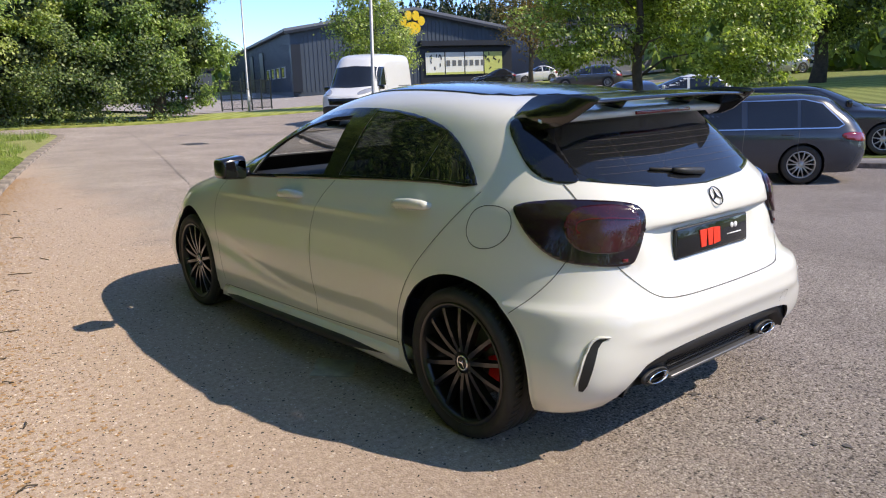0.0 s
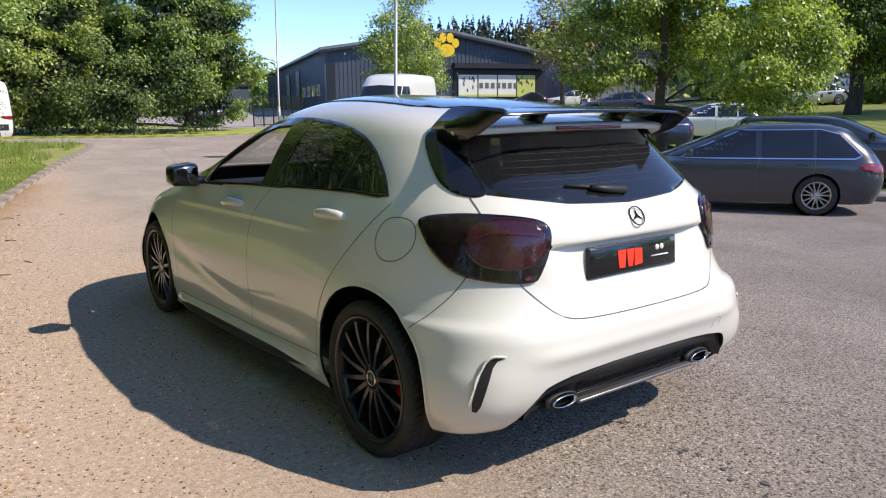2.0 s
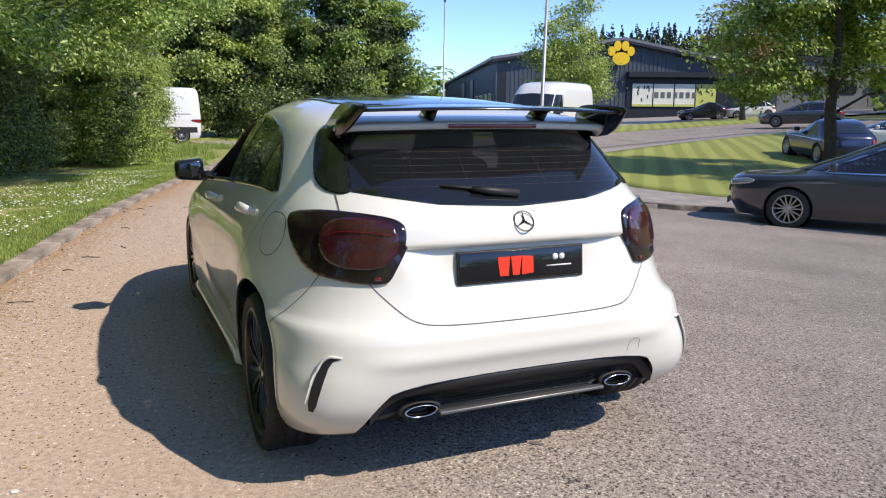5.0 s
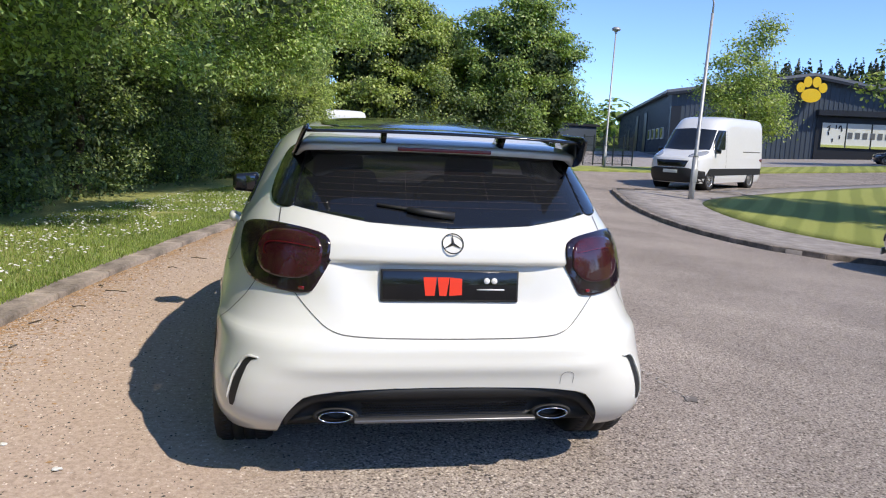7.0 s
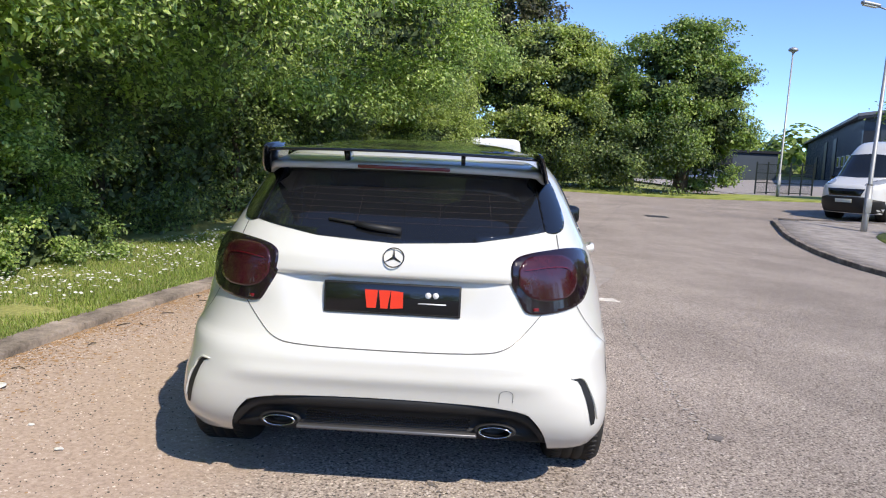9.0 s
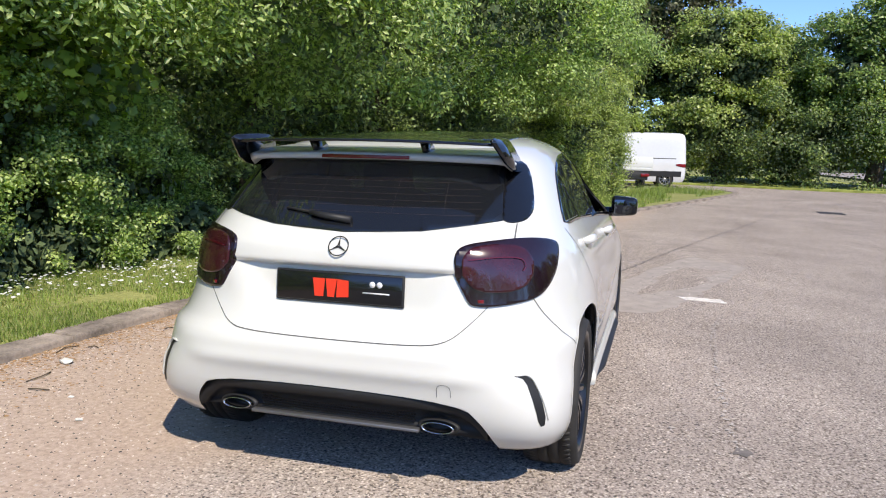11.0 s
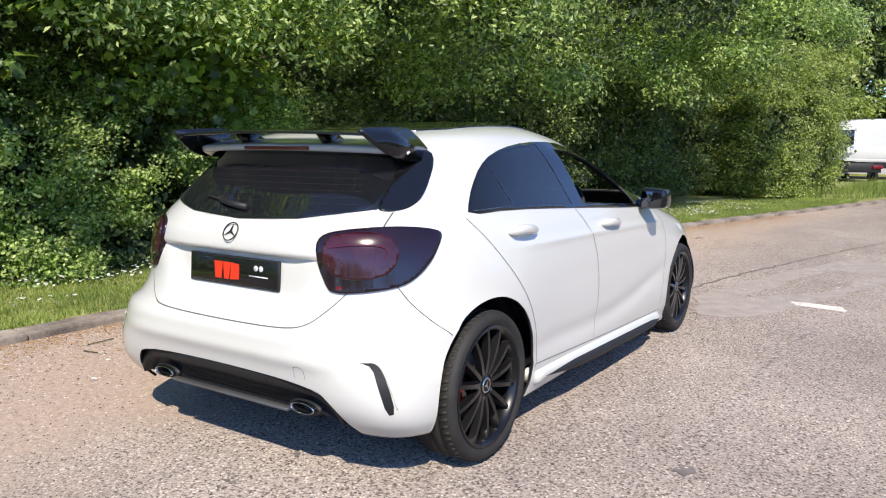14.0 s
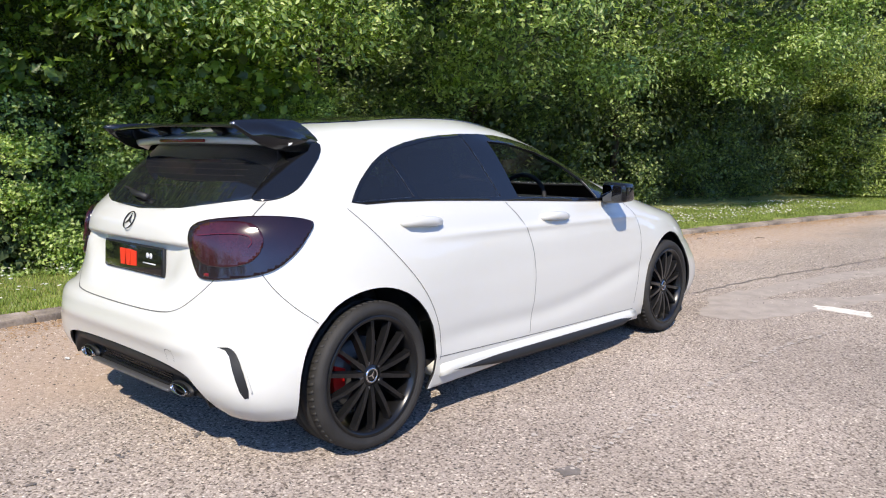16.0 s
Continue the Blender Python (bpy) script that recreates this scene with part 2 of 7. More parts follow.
def lathe(bm, profile, count, axis="X", at=(0, 0, 0), closed=False):
    """Turns a profile of (along the axis, radius) round an axis."""
    rings = []
    for k in range(count):
        a = 2 * math.pi * k / count
        c, s = math.cos(a), math.sin(a)
        ring = []
        for u, r in profile:
            p = {"X": (u, r * c, r * s), "Y": (r * c, u, r * s), "Z": (r * c, r * s, u)}[axis]
            ring.append(bm.verts.new(Vector(p) + Vector(at)))
        rings.append(ring)
    span = len(profile) if closed else len(profile) - 1
    for k in range(count):
        a, b = rings[k], rings[(k + 1) % count]
        for i in range(span):
            j = (i + 1) % len(profile)
            try:
                bm.faces.new((a[i], b[i], b[j], a[j]))
            except ValueError:
                pass


def tube(bm, points, radii, sides=8):
    """A tapered round tube along points."""
    points = [Vector(p) for p in points]
    if isinstance(radii, (int, float)):
        radii = [radii] * len(points)
    rings, ref = [], Vector((0.31, 0.17, 0.93))
    for i, p in enumerate(points):
        d = (points[min(i + 1, len(points) - 1)] - points[max(i - 1, 0)]).normalized()
        x = d.cross(ref if abs(d.dot(ref)) < 0.95 else Vector((1, 0, 0))).normalized()
        y = d.cross(x)
        rings.append([bm.verts.new(p + radii[i] * (math.cos(2 * math.pi * k / sides) * x + math.sin(2 * math.pi * k / sides) * y)) for k in range(sides)])
    for a, b in zip(rings, rings[1:]):
        for k in range(sides):
            bm.faces.new((a[k], a[(k + 1) % sides], b[(k + 1) % sides], b[k]))
    for ring in (rings[0][::-1], rings[-1]):
        bm.faces.new(ring)


def prism(bm, outline, depth, m=Matrix()):
    """A flat outline of (u, v) pushed to a depth: u, v, w become the columns of m."""
    front = [bm.verts.new(m @ Vector((u, v, 0))) for u, v in outline]
    back = [bm.verts.new(m @ Vector((u, v, depth))) for u, v in outline]
    n = len(outline)
    bm.faces.new(front)
    bm.faces.new(back[::-1])
    for i in range(n):
        bm.faces.new((front[i], back[i], back[(i + 1) % n], front[(i + 1) % n]))


def spline(knots, values):
    """A smooth curve through the knots, with no overshoot."""
    k, v = np.asarray(knots, float), np.asarray(values, float)
    h, d = np.diff(k), np.diff(v) / np.diff(k)
    s = np.zeros(len(k))
    for i in range(1, len(k) - 1):
        if d[i - 1] * d[i] > 0:
            w1, w2 = 2 * h[i] + h[i - 1], h[i] + 2 * h[i - 1]
            s[i] = (w1 + w2) / (w1 / d[i - 1] + w2 / d[i])
    s[0], s[-1] = d[0], d[-1]

    def f(x):
        x = np.clip(np.asarray(x, float), k[0], k[-1])
        i = np.clip(np.searchsorted(k, x) - 1, 0, len(k) - 2)
        t = (x - k[i]) / h[i]
        return (1 + 2 * t) * (1 - t) ** 2 * v[i] + t * (1 - t) ** 2 * h[i] * s[i] + t * t * (3 - 2 * t) * v[i + 1] + t * t * (t - 1) * h[i] * s[i + 1]

    return f


def rounded(points, radius_steps=4, closed=True):
    """A corner-cut (Chaikin) smoothing of an outline."""
    pts = [Vector(p) for p in points]
    for _ in range(radius_steps):
        out = []
        n = len(pts)
        for i in range(n if closed else n - 1):
            a, b = pts[i], pts[(i + 1) % n]
            out += [a * 0.75 + b * 0.25, a * 0.25 + b * 0.75]
        pts = out if closed else [pts[0]] + out + [pts[-1]]
    return [tuple(p) for p in pts]


def empty(name, m=Matrix()):
    ob = new(name)
    ob.empty_display_size = 0.2
    ob.matrix_world = m
    return ob


# ---- lie of the land ----
def softplus(v, k):
    return k * np.log1p(np.exp(np.clip(v / k, -40, 40)))


def step(a, b, v):
    u = np.clip((v - a) / (b - a), 0, 1)
    return u * u * (3 - 2 * u)


def land(x, y):
    """Height of the road surface: level round the car, falling to the right, rising ahead and beyond."""
    x, y = np.asarray(x, float), np.asarray(y, float)
    return 0.004 * softplus(y - 8, 2.0) - 0.07 * (softplus(x - 1.8, 0.6) - softplus(x - 9.5, 0.6)) * (1 - step(9, 24, y)) + 0.045 * softplus(x - 23, 3.0) * step(-30, 0, y)


# ---- how car bodies are shaped: level by level, each level a rounded outline ----
def car_profile(z, rear, front, width, rear_power, rear_length, front_power, front_length):
    return {k: spline(z, v) for k, v in dict(rear=rear, front=front, width=width, pr=rear_power, lr=rear_length, pf=front_power, lf=front_length).items()}


def shell(prof, levels, corner=22, along=34, sculpt=None, press=None):
    """A body shell of horizontal outlines, mirrored about x = 0 and open below."""
    rows = []
    for z in levels:
        yr, yf, w = float(prof["rear"](z)), float(prof["front"](z)), float(prof["width"](z))
        lr, lf, pr, pf = float(prof["lr"](z)), float(prof["lf"](z)), float(prof["pr"](z)), float(prof["pf"](z))
        lr, lf = min(lr, 0.5 * (yf - yr)), min(lf, 0.5 * (yf - yr))
        a = np.linspace(0, math.pi / 2, corner)
        x = np.concatenate([w * np.sin(a) ** (2 / pr), np.full(along, w), w * np.sin(a[::-1]) ** (2 / pf)])
        y = np.concatenate([yr + lr - lr * np.cos(a) ** (2 / pr), np.linspace(yr + lr, yf - lf, along + 2)[1:-1], yf - lf + lf * np.cos(a[::-1]) ** (2 / pf)])
        if sculpt:
            x = x + sculpt(x, y, z) * np.clip(x / max(w, 0.01), 0, 1) ** 2
        if press:
            y = y + press(x, y, z)
        rows.append(np.stack([x, y, np.full_like(x, z)], 1))
    grid = np.array(rows)
    # even the spacing of the points along each level
    n = 2 * corner + along
    out = np.empty_like(grid)
    for i, row in enumerate(grid):
        d = np.r_[0, np.cumsum(np.linalg.norm(np.diff(row, axis=0), axis=1) + 1e-9)]
        t = np.linspace(0, d[-1], n)
        for k in range(3):
            out[i, :, k] = np.interp(t, d, row[:, k])
    bm = bmesh.new()
    for side in (1, -1):
        vs = [[bm.verts.new((side * p[0], p[1], p[2])) for p in row] for row in out]
        for i in range(len(vs) - 1):
            for j in range(n - 1):
                q = (vs[i][j], vs[i][j + 1], vs[i + 1][j + 1], vs[i + 1][j])
                bm.faces.new(q if side > 0 else q[::-1])
    bmesh.ops.remove_doubles(bm, verts=bm.verts, dist=0.0004)
    bmesh.ops.recalc_face_normals(bm, faces=bm.faces)
    bm.normal_update()
    return bm


import mathutils


def tree_of(bm):
    return mathutils.bvhtree.BVHTree.FromBMesh(bm)


def view(side):
    """Frames in which outlines are drawn: u, v in the drawing and w into the car."""
    r = math.sqrt(0.5)
    cols = {
        "right": ((0, 1, 0), (0, 0, 1), (-1, 0, 0), (2.5, 0, 0)), "left": ((0, 1, 0), (0, 0, 1), (1, 0, 0), (-2.5, 0, 0)),
        "rear": ((1, 0, 0), (0, 0, 1), (0, 1, 0), (0, -4, 0)), "front": ((1, 0, 0), (0, 0, 1), (0, -1, 0), (0, 8, 0)), "top": ((1, 0, 0), (0, 1, 0), (0, 0, -1), (0, 0, 4)),
        "rear_right": ((r, r, 0), (0, 0, 1), (-r, r, 0), (2.5 * r, -2.5 * r, 0)), "rear_left": ((-r, r, 0), (0, 0, 1), (r, r, 0), (-2.5 * r, -2.5 * r, 0)),
        "front_right": ((r, -r, 0), (0, 0, 1), (-r, -r, 0), (4 * r, 4 * r + 2, 0)), "front_left": ((-r, -r, 0), (0, 0, 1), (r, -r, 0), (-4 * r, 4 * r + 2, 0)),
    }[side]
    return Matrix([[c[i] for c in cols] for i in range(3)] + [(0, 0, 0, 1)])


def onto(bm, tree, m, offset):
    """Lays a flat drawing onto the body, offset outwards."""
    d = (m.to_3x3() @ Vector((0, 0, 1))).normalized()
    lost = []
    for v in bm.verts:
        start = m @ Vector((v.co.x, v.co.y, 0))
        hit, normal, _, _ = tree.ray_cast(start, d)
        if hit is None:
            lost.append(v)
        else:
            if normal.dot(d) > 0:
                normal = -normal
            v.co = hit + normal * offset
    bmesh.ops.delete(bm, geom=lost, context="VERTS")
    bm.normal_update()
    bad = [f for f in bm.faces if f.normal.dot(d) > 0]
    if bad:
        bmesh.ops.reverse_faces(bm, faces=bad)
    return bm


def patch(outline, tree, m, offset=0.003, thick=0.006, cell=0.03, calm=0):
    """A panel with the given outline that follows the body."""
    bm = bmesh.new()
    bm.faces.new([bm.verts.new((u, v, 0)) for u, v in outline])
    us, vs = [p[0] for p in outline], [p[1] for p in outline]
    for k, lo, hi in ((0, min(us), max(us)), (1, min(vs), max(vs))):
        for c in np.arange(lo + cell * 0.5, hi, cell):
            co, no = [0, 0, 0], [0, 0, 0]
            co[k], no[k] = float(c), 1
            bmesh.ops.bisect_plane(bm, geom=bm.faces[:] + bm.edges[:] + bm.verts[:], plane_co=co, plane_no=no)
    onto(bm, tree, m, offset)
    inner = [v for v in bm.verts if not v.is_boundary]
    for _ in range(calm):
        bmesh.ops.smooth_vert(bm, verts=inner, factor=0.5, use_axis_x=True, use_axis_y=True, use_axis_z=True)
    if thick:
        give_edge(bm, thick)
    return bm


def give_edge(bm, thick):
    """Pulls the rim of an open panel inwards, which gives it an edge."""
    rim = [e for e in bm.edges if e.is_boundary]
    normals = {v: v.normal.copy() for e in rim for v in e.verts}
    made = bmesh.ops.extrude_edge_only(bm, edges=rim)["geom"]
    new_verts = [g for g in made if isinstance(g, bmesh.types.BMVert)]
    old = list(normals)
    kd = mathutils.kdtree.KDTree(len(old))
    for i, v in enumerate(old):
        kd.insert(v.co, i)
    kd.balance()
    for v in new_verts:
        v.co = v.co - normals[old[kd.find(v.co)[1]]] * thick
    bm.normal_update()


def strip(path, width, tree, m, offset=0.0015, closed=False, pace=0.025):
    """A narrow band along a drawn line that follows the body."""
    pts = [Vector(p) for p in path]
    if closed:
        pts.append(pts[0])
    fine = []
    for a, b in zip(pts, pts[1:]):
        n = max(1, int((b - a).length / pace))
        fine += [a.lerp(b, i / n) for i in range(n)]
    fine.append(pts[-1])
    bm = bmesh.new()
    rows = []
    for i, p in enumerate(fine):
        if closed and i == len(fine) - 1:
            rows.append(rows[0])
            continue
        a = fine[i - 1] if i else (fine[-2] if closed else fine[0])
        b = fine[min(i + 1, len(fine) - 1)]
        d = (b - a).normalized()
        n = Vector((-d.y, d.x)) * width / 2
        rows.append([bm.verts.new((p.x + n.x * s, p.y + n.y * s, 0)) for s in (-1, 1)])
    for a, b in zip(rows, rows[1:]):
        bm.faces.new((a[0], b[0], b[1], a[1]))
    return onto(bm, tree, m, offset)


def inside(p, outline):
    x, y, hit = p[0], p[1], False
    n = len(outline)
    for i in range(n):
        (x1, y1), (x2, y2) = outline[i], outline[(i + 1) % n]
        if (y1 > y) != (y2 > y) and x < (x2 - x1) * (y - y1) / (y2 - y1) + x1:
            hit = not hit
    return hit


def cut_opening(bm, outline, m, keep):
    """Cuts an outline through the shell where keep(place) holds."""
    inv = m.inverted()
    to3 = m.to_3x3()
    us, vs = [p[0] for p in outline], [p[1] for p in outline]
    lo, hi = (min(us) - 0.12, min(vs) - 0.12), (max(us) + 0.12, max(vs) + 0.12)

    def near(f):
        c = inv @ f.calc_center_median()
        return keep(f.calc_center_median()) and lo[0] < c.x < hi[0] and lo[1] < c.y < hi[1]

    n = len(outline)
    for i in range(n):
        a, b = Vector(outline[i]), Vector(outline[(i + 1) % n])
        d = b - a
        if d.length < 1e-5:
            continue
        mid, reach = (a + b) / 2, d.length / 2 + 0.05
        faces = [f for f in bm.faces if near(f) and ((inv @ f.calc_center_median()).xy - mid).length < reach + math.sqrt(f.calc_area())]
        geom = list({g for f in faces for g in (*f.verts, *f.edges)}) + faces
        no = to3 @ Vector((-d.y, d.x, 0)).normalized()
        bmesh.ops.bisect_plane(bm, geom=geom, plane_co=m @ Vector((a.x, a.y, 0)), plane_no=no, dist=1e-5)
    gone = [f for f in bm.faces if near(f) and inside((inv @ f.calc_center_median()).xy, outline)]
    bmesh.ops.delete(bm, geom=gone, context="FACES")


def make_wheel(parent, radius, rim_radius, width, spokes, rim_material, pairs=False, caliper=None, detail=True, cap=True):
    """A wheel at the origin with its outer face towards +x: tyre, rim, spokes, cap, brake."""
    w, r, q = width / 2, radius, rim_radius
    bm = bmesh.new()
    tread = [(-w * 0.80, r - 0.003), (-w * 0.45, r), (-w * 0.42, r - 0.007), (-w * 0.36, r - 0.007), (-w * 0.33, r), (-w * 0.05, r), (-w * 0.03, r - 0.007), (w * 0.03, r - 0.007), (w * 0.05, r), (w * 0.33, r), (w * 0.36, r - 0.007), (w * 0.42, r - 0.007), (w * 0.45, r), (w * 0.80, r - 0.003)] if detail else [(-w * 0.8, r), (w * 0.8, r)]
    profile = [(-w * 0.86, q - 0.004), (-w, q + 0.02), (-w * 1.02, (q + r) / 2), (-w * 0.97, r - 0.013)] + tread + [(w * 0.97, r - 0.013), (w * 1.02, (q + r) / 2), (w * 1.0, q + 0.02), (w * 0.86, q - 0.004)]
    lathe(bm, profile, 72 if detail else 28)
    if detail:
        for k in range(64):
            a = 2 * math.pi * k / 64
            for s in (-1, 1):
                t = Euler((a, 0, 0)).to_matrix() @ Matrix.Rotation(radians(24 * s), 3, "Z")
                box(bm, (w * 0.34, 0.012, 0.004), Euler((a, 0, 0)).to_matrix() @ Vector((s * w * 0.63, 0, r - 0.002)), t)
    tyre = part("tyre", bm, RUBBER, parent)
    bm = bmesh.new()
    lathe(bm, [(w * 0.93, q + 0.004), (w * 0.97, q - 0.002), (w * 0.9, q - 0.014), (w * 0.55, q - 0.024), (-w * 0.8, q - 0.03), (-w * 0.9, q)], 72 if detail else 28)
    rim = part("rim", bm, rim_material, parent)
    for k in range(spokes):
        a = 2 * math.pi * k / spokes
        for off in ((-0.055, 0.055) if pairs else (0.0,)):
            bm = bmesh.new()
            inner, outer = 0.045, q - 0.008
            segs = 6
            rows = []
            for i in range(segs + 1):
                f = i / segs
                rr = inner + (outer - inner) * f
                half = (0.0145 * (1 - f) + 0.0115 * f) + (0.006 * max(0, f - 0.85) / 0.15)
                xx = w * 0.62 + 0.022 * math.sin(math.pi * (0.2 + 0.6 * f)) + 0.006 * f
                shift = off * (0.25 + 0.75 * f) * (q / 0.23)
                rows.append([bm.verts.new(p) for p in ((xx - 0.028, shift - half * 1.15, rr), (xx, shift - half * 0.65, rr), (xx, shift + half * 0.65, rr), (xx - 0.028, shift + half * 1.15, rr))])
            for u, v in zip(rows, rows[1:]):
                for j in range(4):
                    bm.faces.new((u[j], v[j], v[(j + 1) % 4], u[(j + 1) % 4]))
            bm.faces.new(rows[0])
            bm.faces.new(rows[-1][::-1])
            bmesh.ops.rotate(bm, verts=bm.verts, cent=(0, 0, 0), matrix=Matrix.Rotation(a, 3, "X"))
            bmesh.ops.recalc_face_normals(bm, faces=bm.faces)
            part("spoke", bm, rim_material, rim, smooth=False)
    bm = bmesh.new()
    lathe(bm, [(w * 0.35, 0.075), (w * 0.62, 0.07), (w * 0.7, 0.055), (w * 0.72, 0.036), (w * 0.74, 0.034), (w * 0.76, 0.0005)], 36)
    part("hub", bm, rim_material, rim)
    if detail:
        for k in range(5):
            bm = bmesh.new()
            a = 2 * math.pi * (k + 0.5) / 5
            lathe(bm, [(w * 0.6, 0.009), (w * 0.74, 0.009), (w * 0.75, 0.0005)], 8, at=(0, 0.054 * math.cos(a), 0.054 * math.sin(a)))
            part("wheel_bolt", bm, STEEL, rim)
        if cap:
            bm = bmesh.new()
            lathe(bm, [(w * 0.745, 0.033), (w * 0.775, 0.031), (w * 0.775, 0.026), (w * 0.762, 0.025)], 36)
            for k in range(3):
                a = math.pi / 2 + 2 * math.pi * k / 3
                t = Matrix.Rotation(a, 3, "X")
                vs = [bm.verts.new(t @ Vector(p)) for p in ((w * 0.762, -0.004, 0), (w * 0.762, 0.004, 0), (w * 0.772, 0, 0.027))]
                bm.faces.new(vs)
            part("cap_emblem", bm, CHROME, rim, "silver cap emblem")
        bm = bmesh.new()
        lathe(bm, [(-0.02, 0.05), (-0.02, 0.15), (0.005, 0.15), (0.005, 0.05)], 48)
        part("brake_disc", bm, STEEL, parent)
        if caliper:
            bm = bmesh.new()
            arc = [math.radians(a) for a in range(-26, 27, 6)]
            out = [(0.158 * math.cos(a), 0.158 * math.sin(a)) for a in arc] + [(0.1 * math.cos(a), 0.1 * math.sin(a)) for a in reversed(arc)]
            m = Matrix(((0, 0, 1, -0.035), (caliper, 0, 0, 0), (0, 1, 0, 0), (0, 0, 0, 1)))
            prism(bm, out, 0.062, m)
            bmesh.ops.recalc_face_normals(bm, faces=bm.faces)
            part("brake_caliper", bm, RED, parent, "red brake caliper", smooth=False)
    return tyre


# ---- the white hatchback: origin on the ground under the rear axle, y forwards ----
LEVELS = [0.17, 0.25, 0.33, 0.42, 0.50, 0.56, 0.60, 0.63, 0.75, 0.87, 0.93, 0.98, 1.04, 1.12, 1.20, 1.27, 1.32, 1.36, 1.39, 1.41, 1.42]
hatch = car_profile(
    LEVELS,
    rear=[-0.53, -0.595, -0.635, -0.66, -0.678, -0.685, -0.672, -0.64, -0.605, -0.598, -0.588, -0.55, -0.485, -0.40, -0.315, -0.24, -0.10, 0.12, 0.42, 0.75, 1.0],
    front=[3.40, 3.47, 3.52, 3.55, 3.56, 3.56, 3.55, 3.53, 3.40, 2.92, 2.66, 2.44, 2.24, 2.06, 1.88, 1.70, 1.54, 1.38, 1.24, 1.12, 1.02],
    width=[0.845, 0.865, 0.872, 0.873, 0.872, 0.872, 0.872, 0.871, 0.862, 0.84, 0.822, 0.80, 0.772, 0.738, 0.70, 0.658, 0.615, 0.545, 0.44, 0.27, 0.02],
    rear_power=[8.5, 8.5, 8.0, 7.0, 5.6, 5.0, 4.8, 4.4, 3.9, 3.8, 3.8, 3.8, 3.8, 3.8, 3.8, 3.8, 3.6, 3.2, 2.6, 2.2, 2.0],
    rear_length=[1.2, 1.25, 1.28, 1.3, 1.3, 1.3, 1.3, 1.3, 1.25, 1.2, 1.2, 1.15, 1.1, 1.05, 1.0, 0.95, 0.9, 0.9, 0.8, 0.5, 0.2],
    front_power=[5.5, 5.5, 5.2, 4.6, 3.8, 3.3, 3.0, 3.0, 2.9, 2.9, 3.0, 3.2, 3.2, 3.1, 3.0, 2.9, 2.8, 2.6, 2.3, 2.1, 2.0],
    front_length=[1.1, 1.15, 1.2, 1.25, 1.3, 1.3, 1.3, 1.3, 1.3, 1.1, 1.0, 0.95, 0.95, 0.95, 0.95, 0.95, 0.9, 0.9, 0.7, 0.45, 0.2],
)


def hatch_sculpt(x, y, z):
    """Haunches, wheel arches, the shoulder and the hollow under the rising door crease."""
    fall = 0.2 if z > 0.64 else 0.45
    out = 0.022 * np.exp(-(((y - 0.05) / 0.5) ** 2) - ((z - 0.64) / fall) ** 2)
    out = out + 0.018 * np.exp(-(((y - 2.72) / 0.5) ** 2) - ((z - 0.62) / fall) ** 2)
    middle = step(0.15, 0.6, y) * (1 - step(2.0, 2.5, y))
    crease = 0.50 - 0.07 * np.sin((y - 0.4) / 1.8 * math.pi) + 0.05 * (y - 1.2)
    out = out - middle * 0.009 * np.exp(-(((z - crease + 0.055) / 0.05) ** 2)) * (1 if z < 0.8 else 0)
    out = out - middle * 0.003 * np.exp(-(((z - 0.64) / 0.07) ** 2))
    line = 0.845 - 0.02 * (y - 1.0)
    out = out + middle * 0.008 * np.exp(-(((z - line) / 0.018) ** 2))
    return out


def hatch_press(x, y, z):
    """The hollow round the number plate under the tailgate's ledge, and the bumper's crease."""
    tail = 1 - step(-0.5, -0.35, y)
    hollow = (1 - step(0.33, 0.53, np.abs(x) + 0.75 * (0.87 - z))) * (1 - step(0.862, 0.874, z)) * step(0.615, 0.74, z)
    ridge = 0.010 * np.exp(-(((z - 0.505) / 0.03) ** 2)) * (1 - step(0.5, 0.66, np.abs(x)))
    return tail * (0.036 * hollow - ridge)


fine_levels = np.concatenate([np.linspace(0.17, 0.98, 76), np.linspace(0.99, 1.32, 24), np.linspace(1.327, 1.41, 16), [1.414, 1.417, 1.419, 1.42]])
car = empty("hatchback_car")
tagged(car, "white five-door hatchback with black wheels and black roof wing", "car")
body_bm = shell(hatch, fine_levels, corner=40, along=52, sculpt=hatch_sculpt, press=hatch_press)
# the rear bumper ends a little higher than the sills
for v in body_bm.verts:
    if v.co.y < 0 and v.co.z < 0.4:
        v.co.z = 0.4 - (0.4 - v.co.z) * (1 - 0.22 * float(step(0.0, 0.3, -v.co.y)))
body_bm.normal_update()
skin = tree_of(body_bm)

SIDE_WINDOW = [(-0.03, 1.01), (0.01, 1.06), (0.07, 1.12), (0.18, 1.20), (0.32, 1.255), (0.56, 1.295), (0.87, 1.312), (1.17, 1.30), (1.46, 1.248), (1.71, 1.165), (1.87, 1.08), (1.99, 0.995), (2.03, 0.93), (1.9, 0.925), (0.87, 0.985), (0.28, 1.015)]
REAR_DOOR_GLASS = [(0.355, 1.022), (0.87, 1.003), (0.93, 1.003), (0.80, 1.298), (0.56, 1.28), (0.335, 1.24), (0.27, 1.22)]
QUARTER_GLASS = [(0.0, 1.026), (0.325, 1.03), (0.24, 1.208), (0.185, 1.186), (0.085, 1.115), (0.03, 1.06)]
FRONT_DOOR_GLASS = [(1.07, 0.995), (1.83, 0.95), (1.79, 1.055), (1.66, 1.137), (1.44, 1.214), (1.17, 1.264), (0.985, 1.275)]
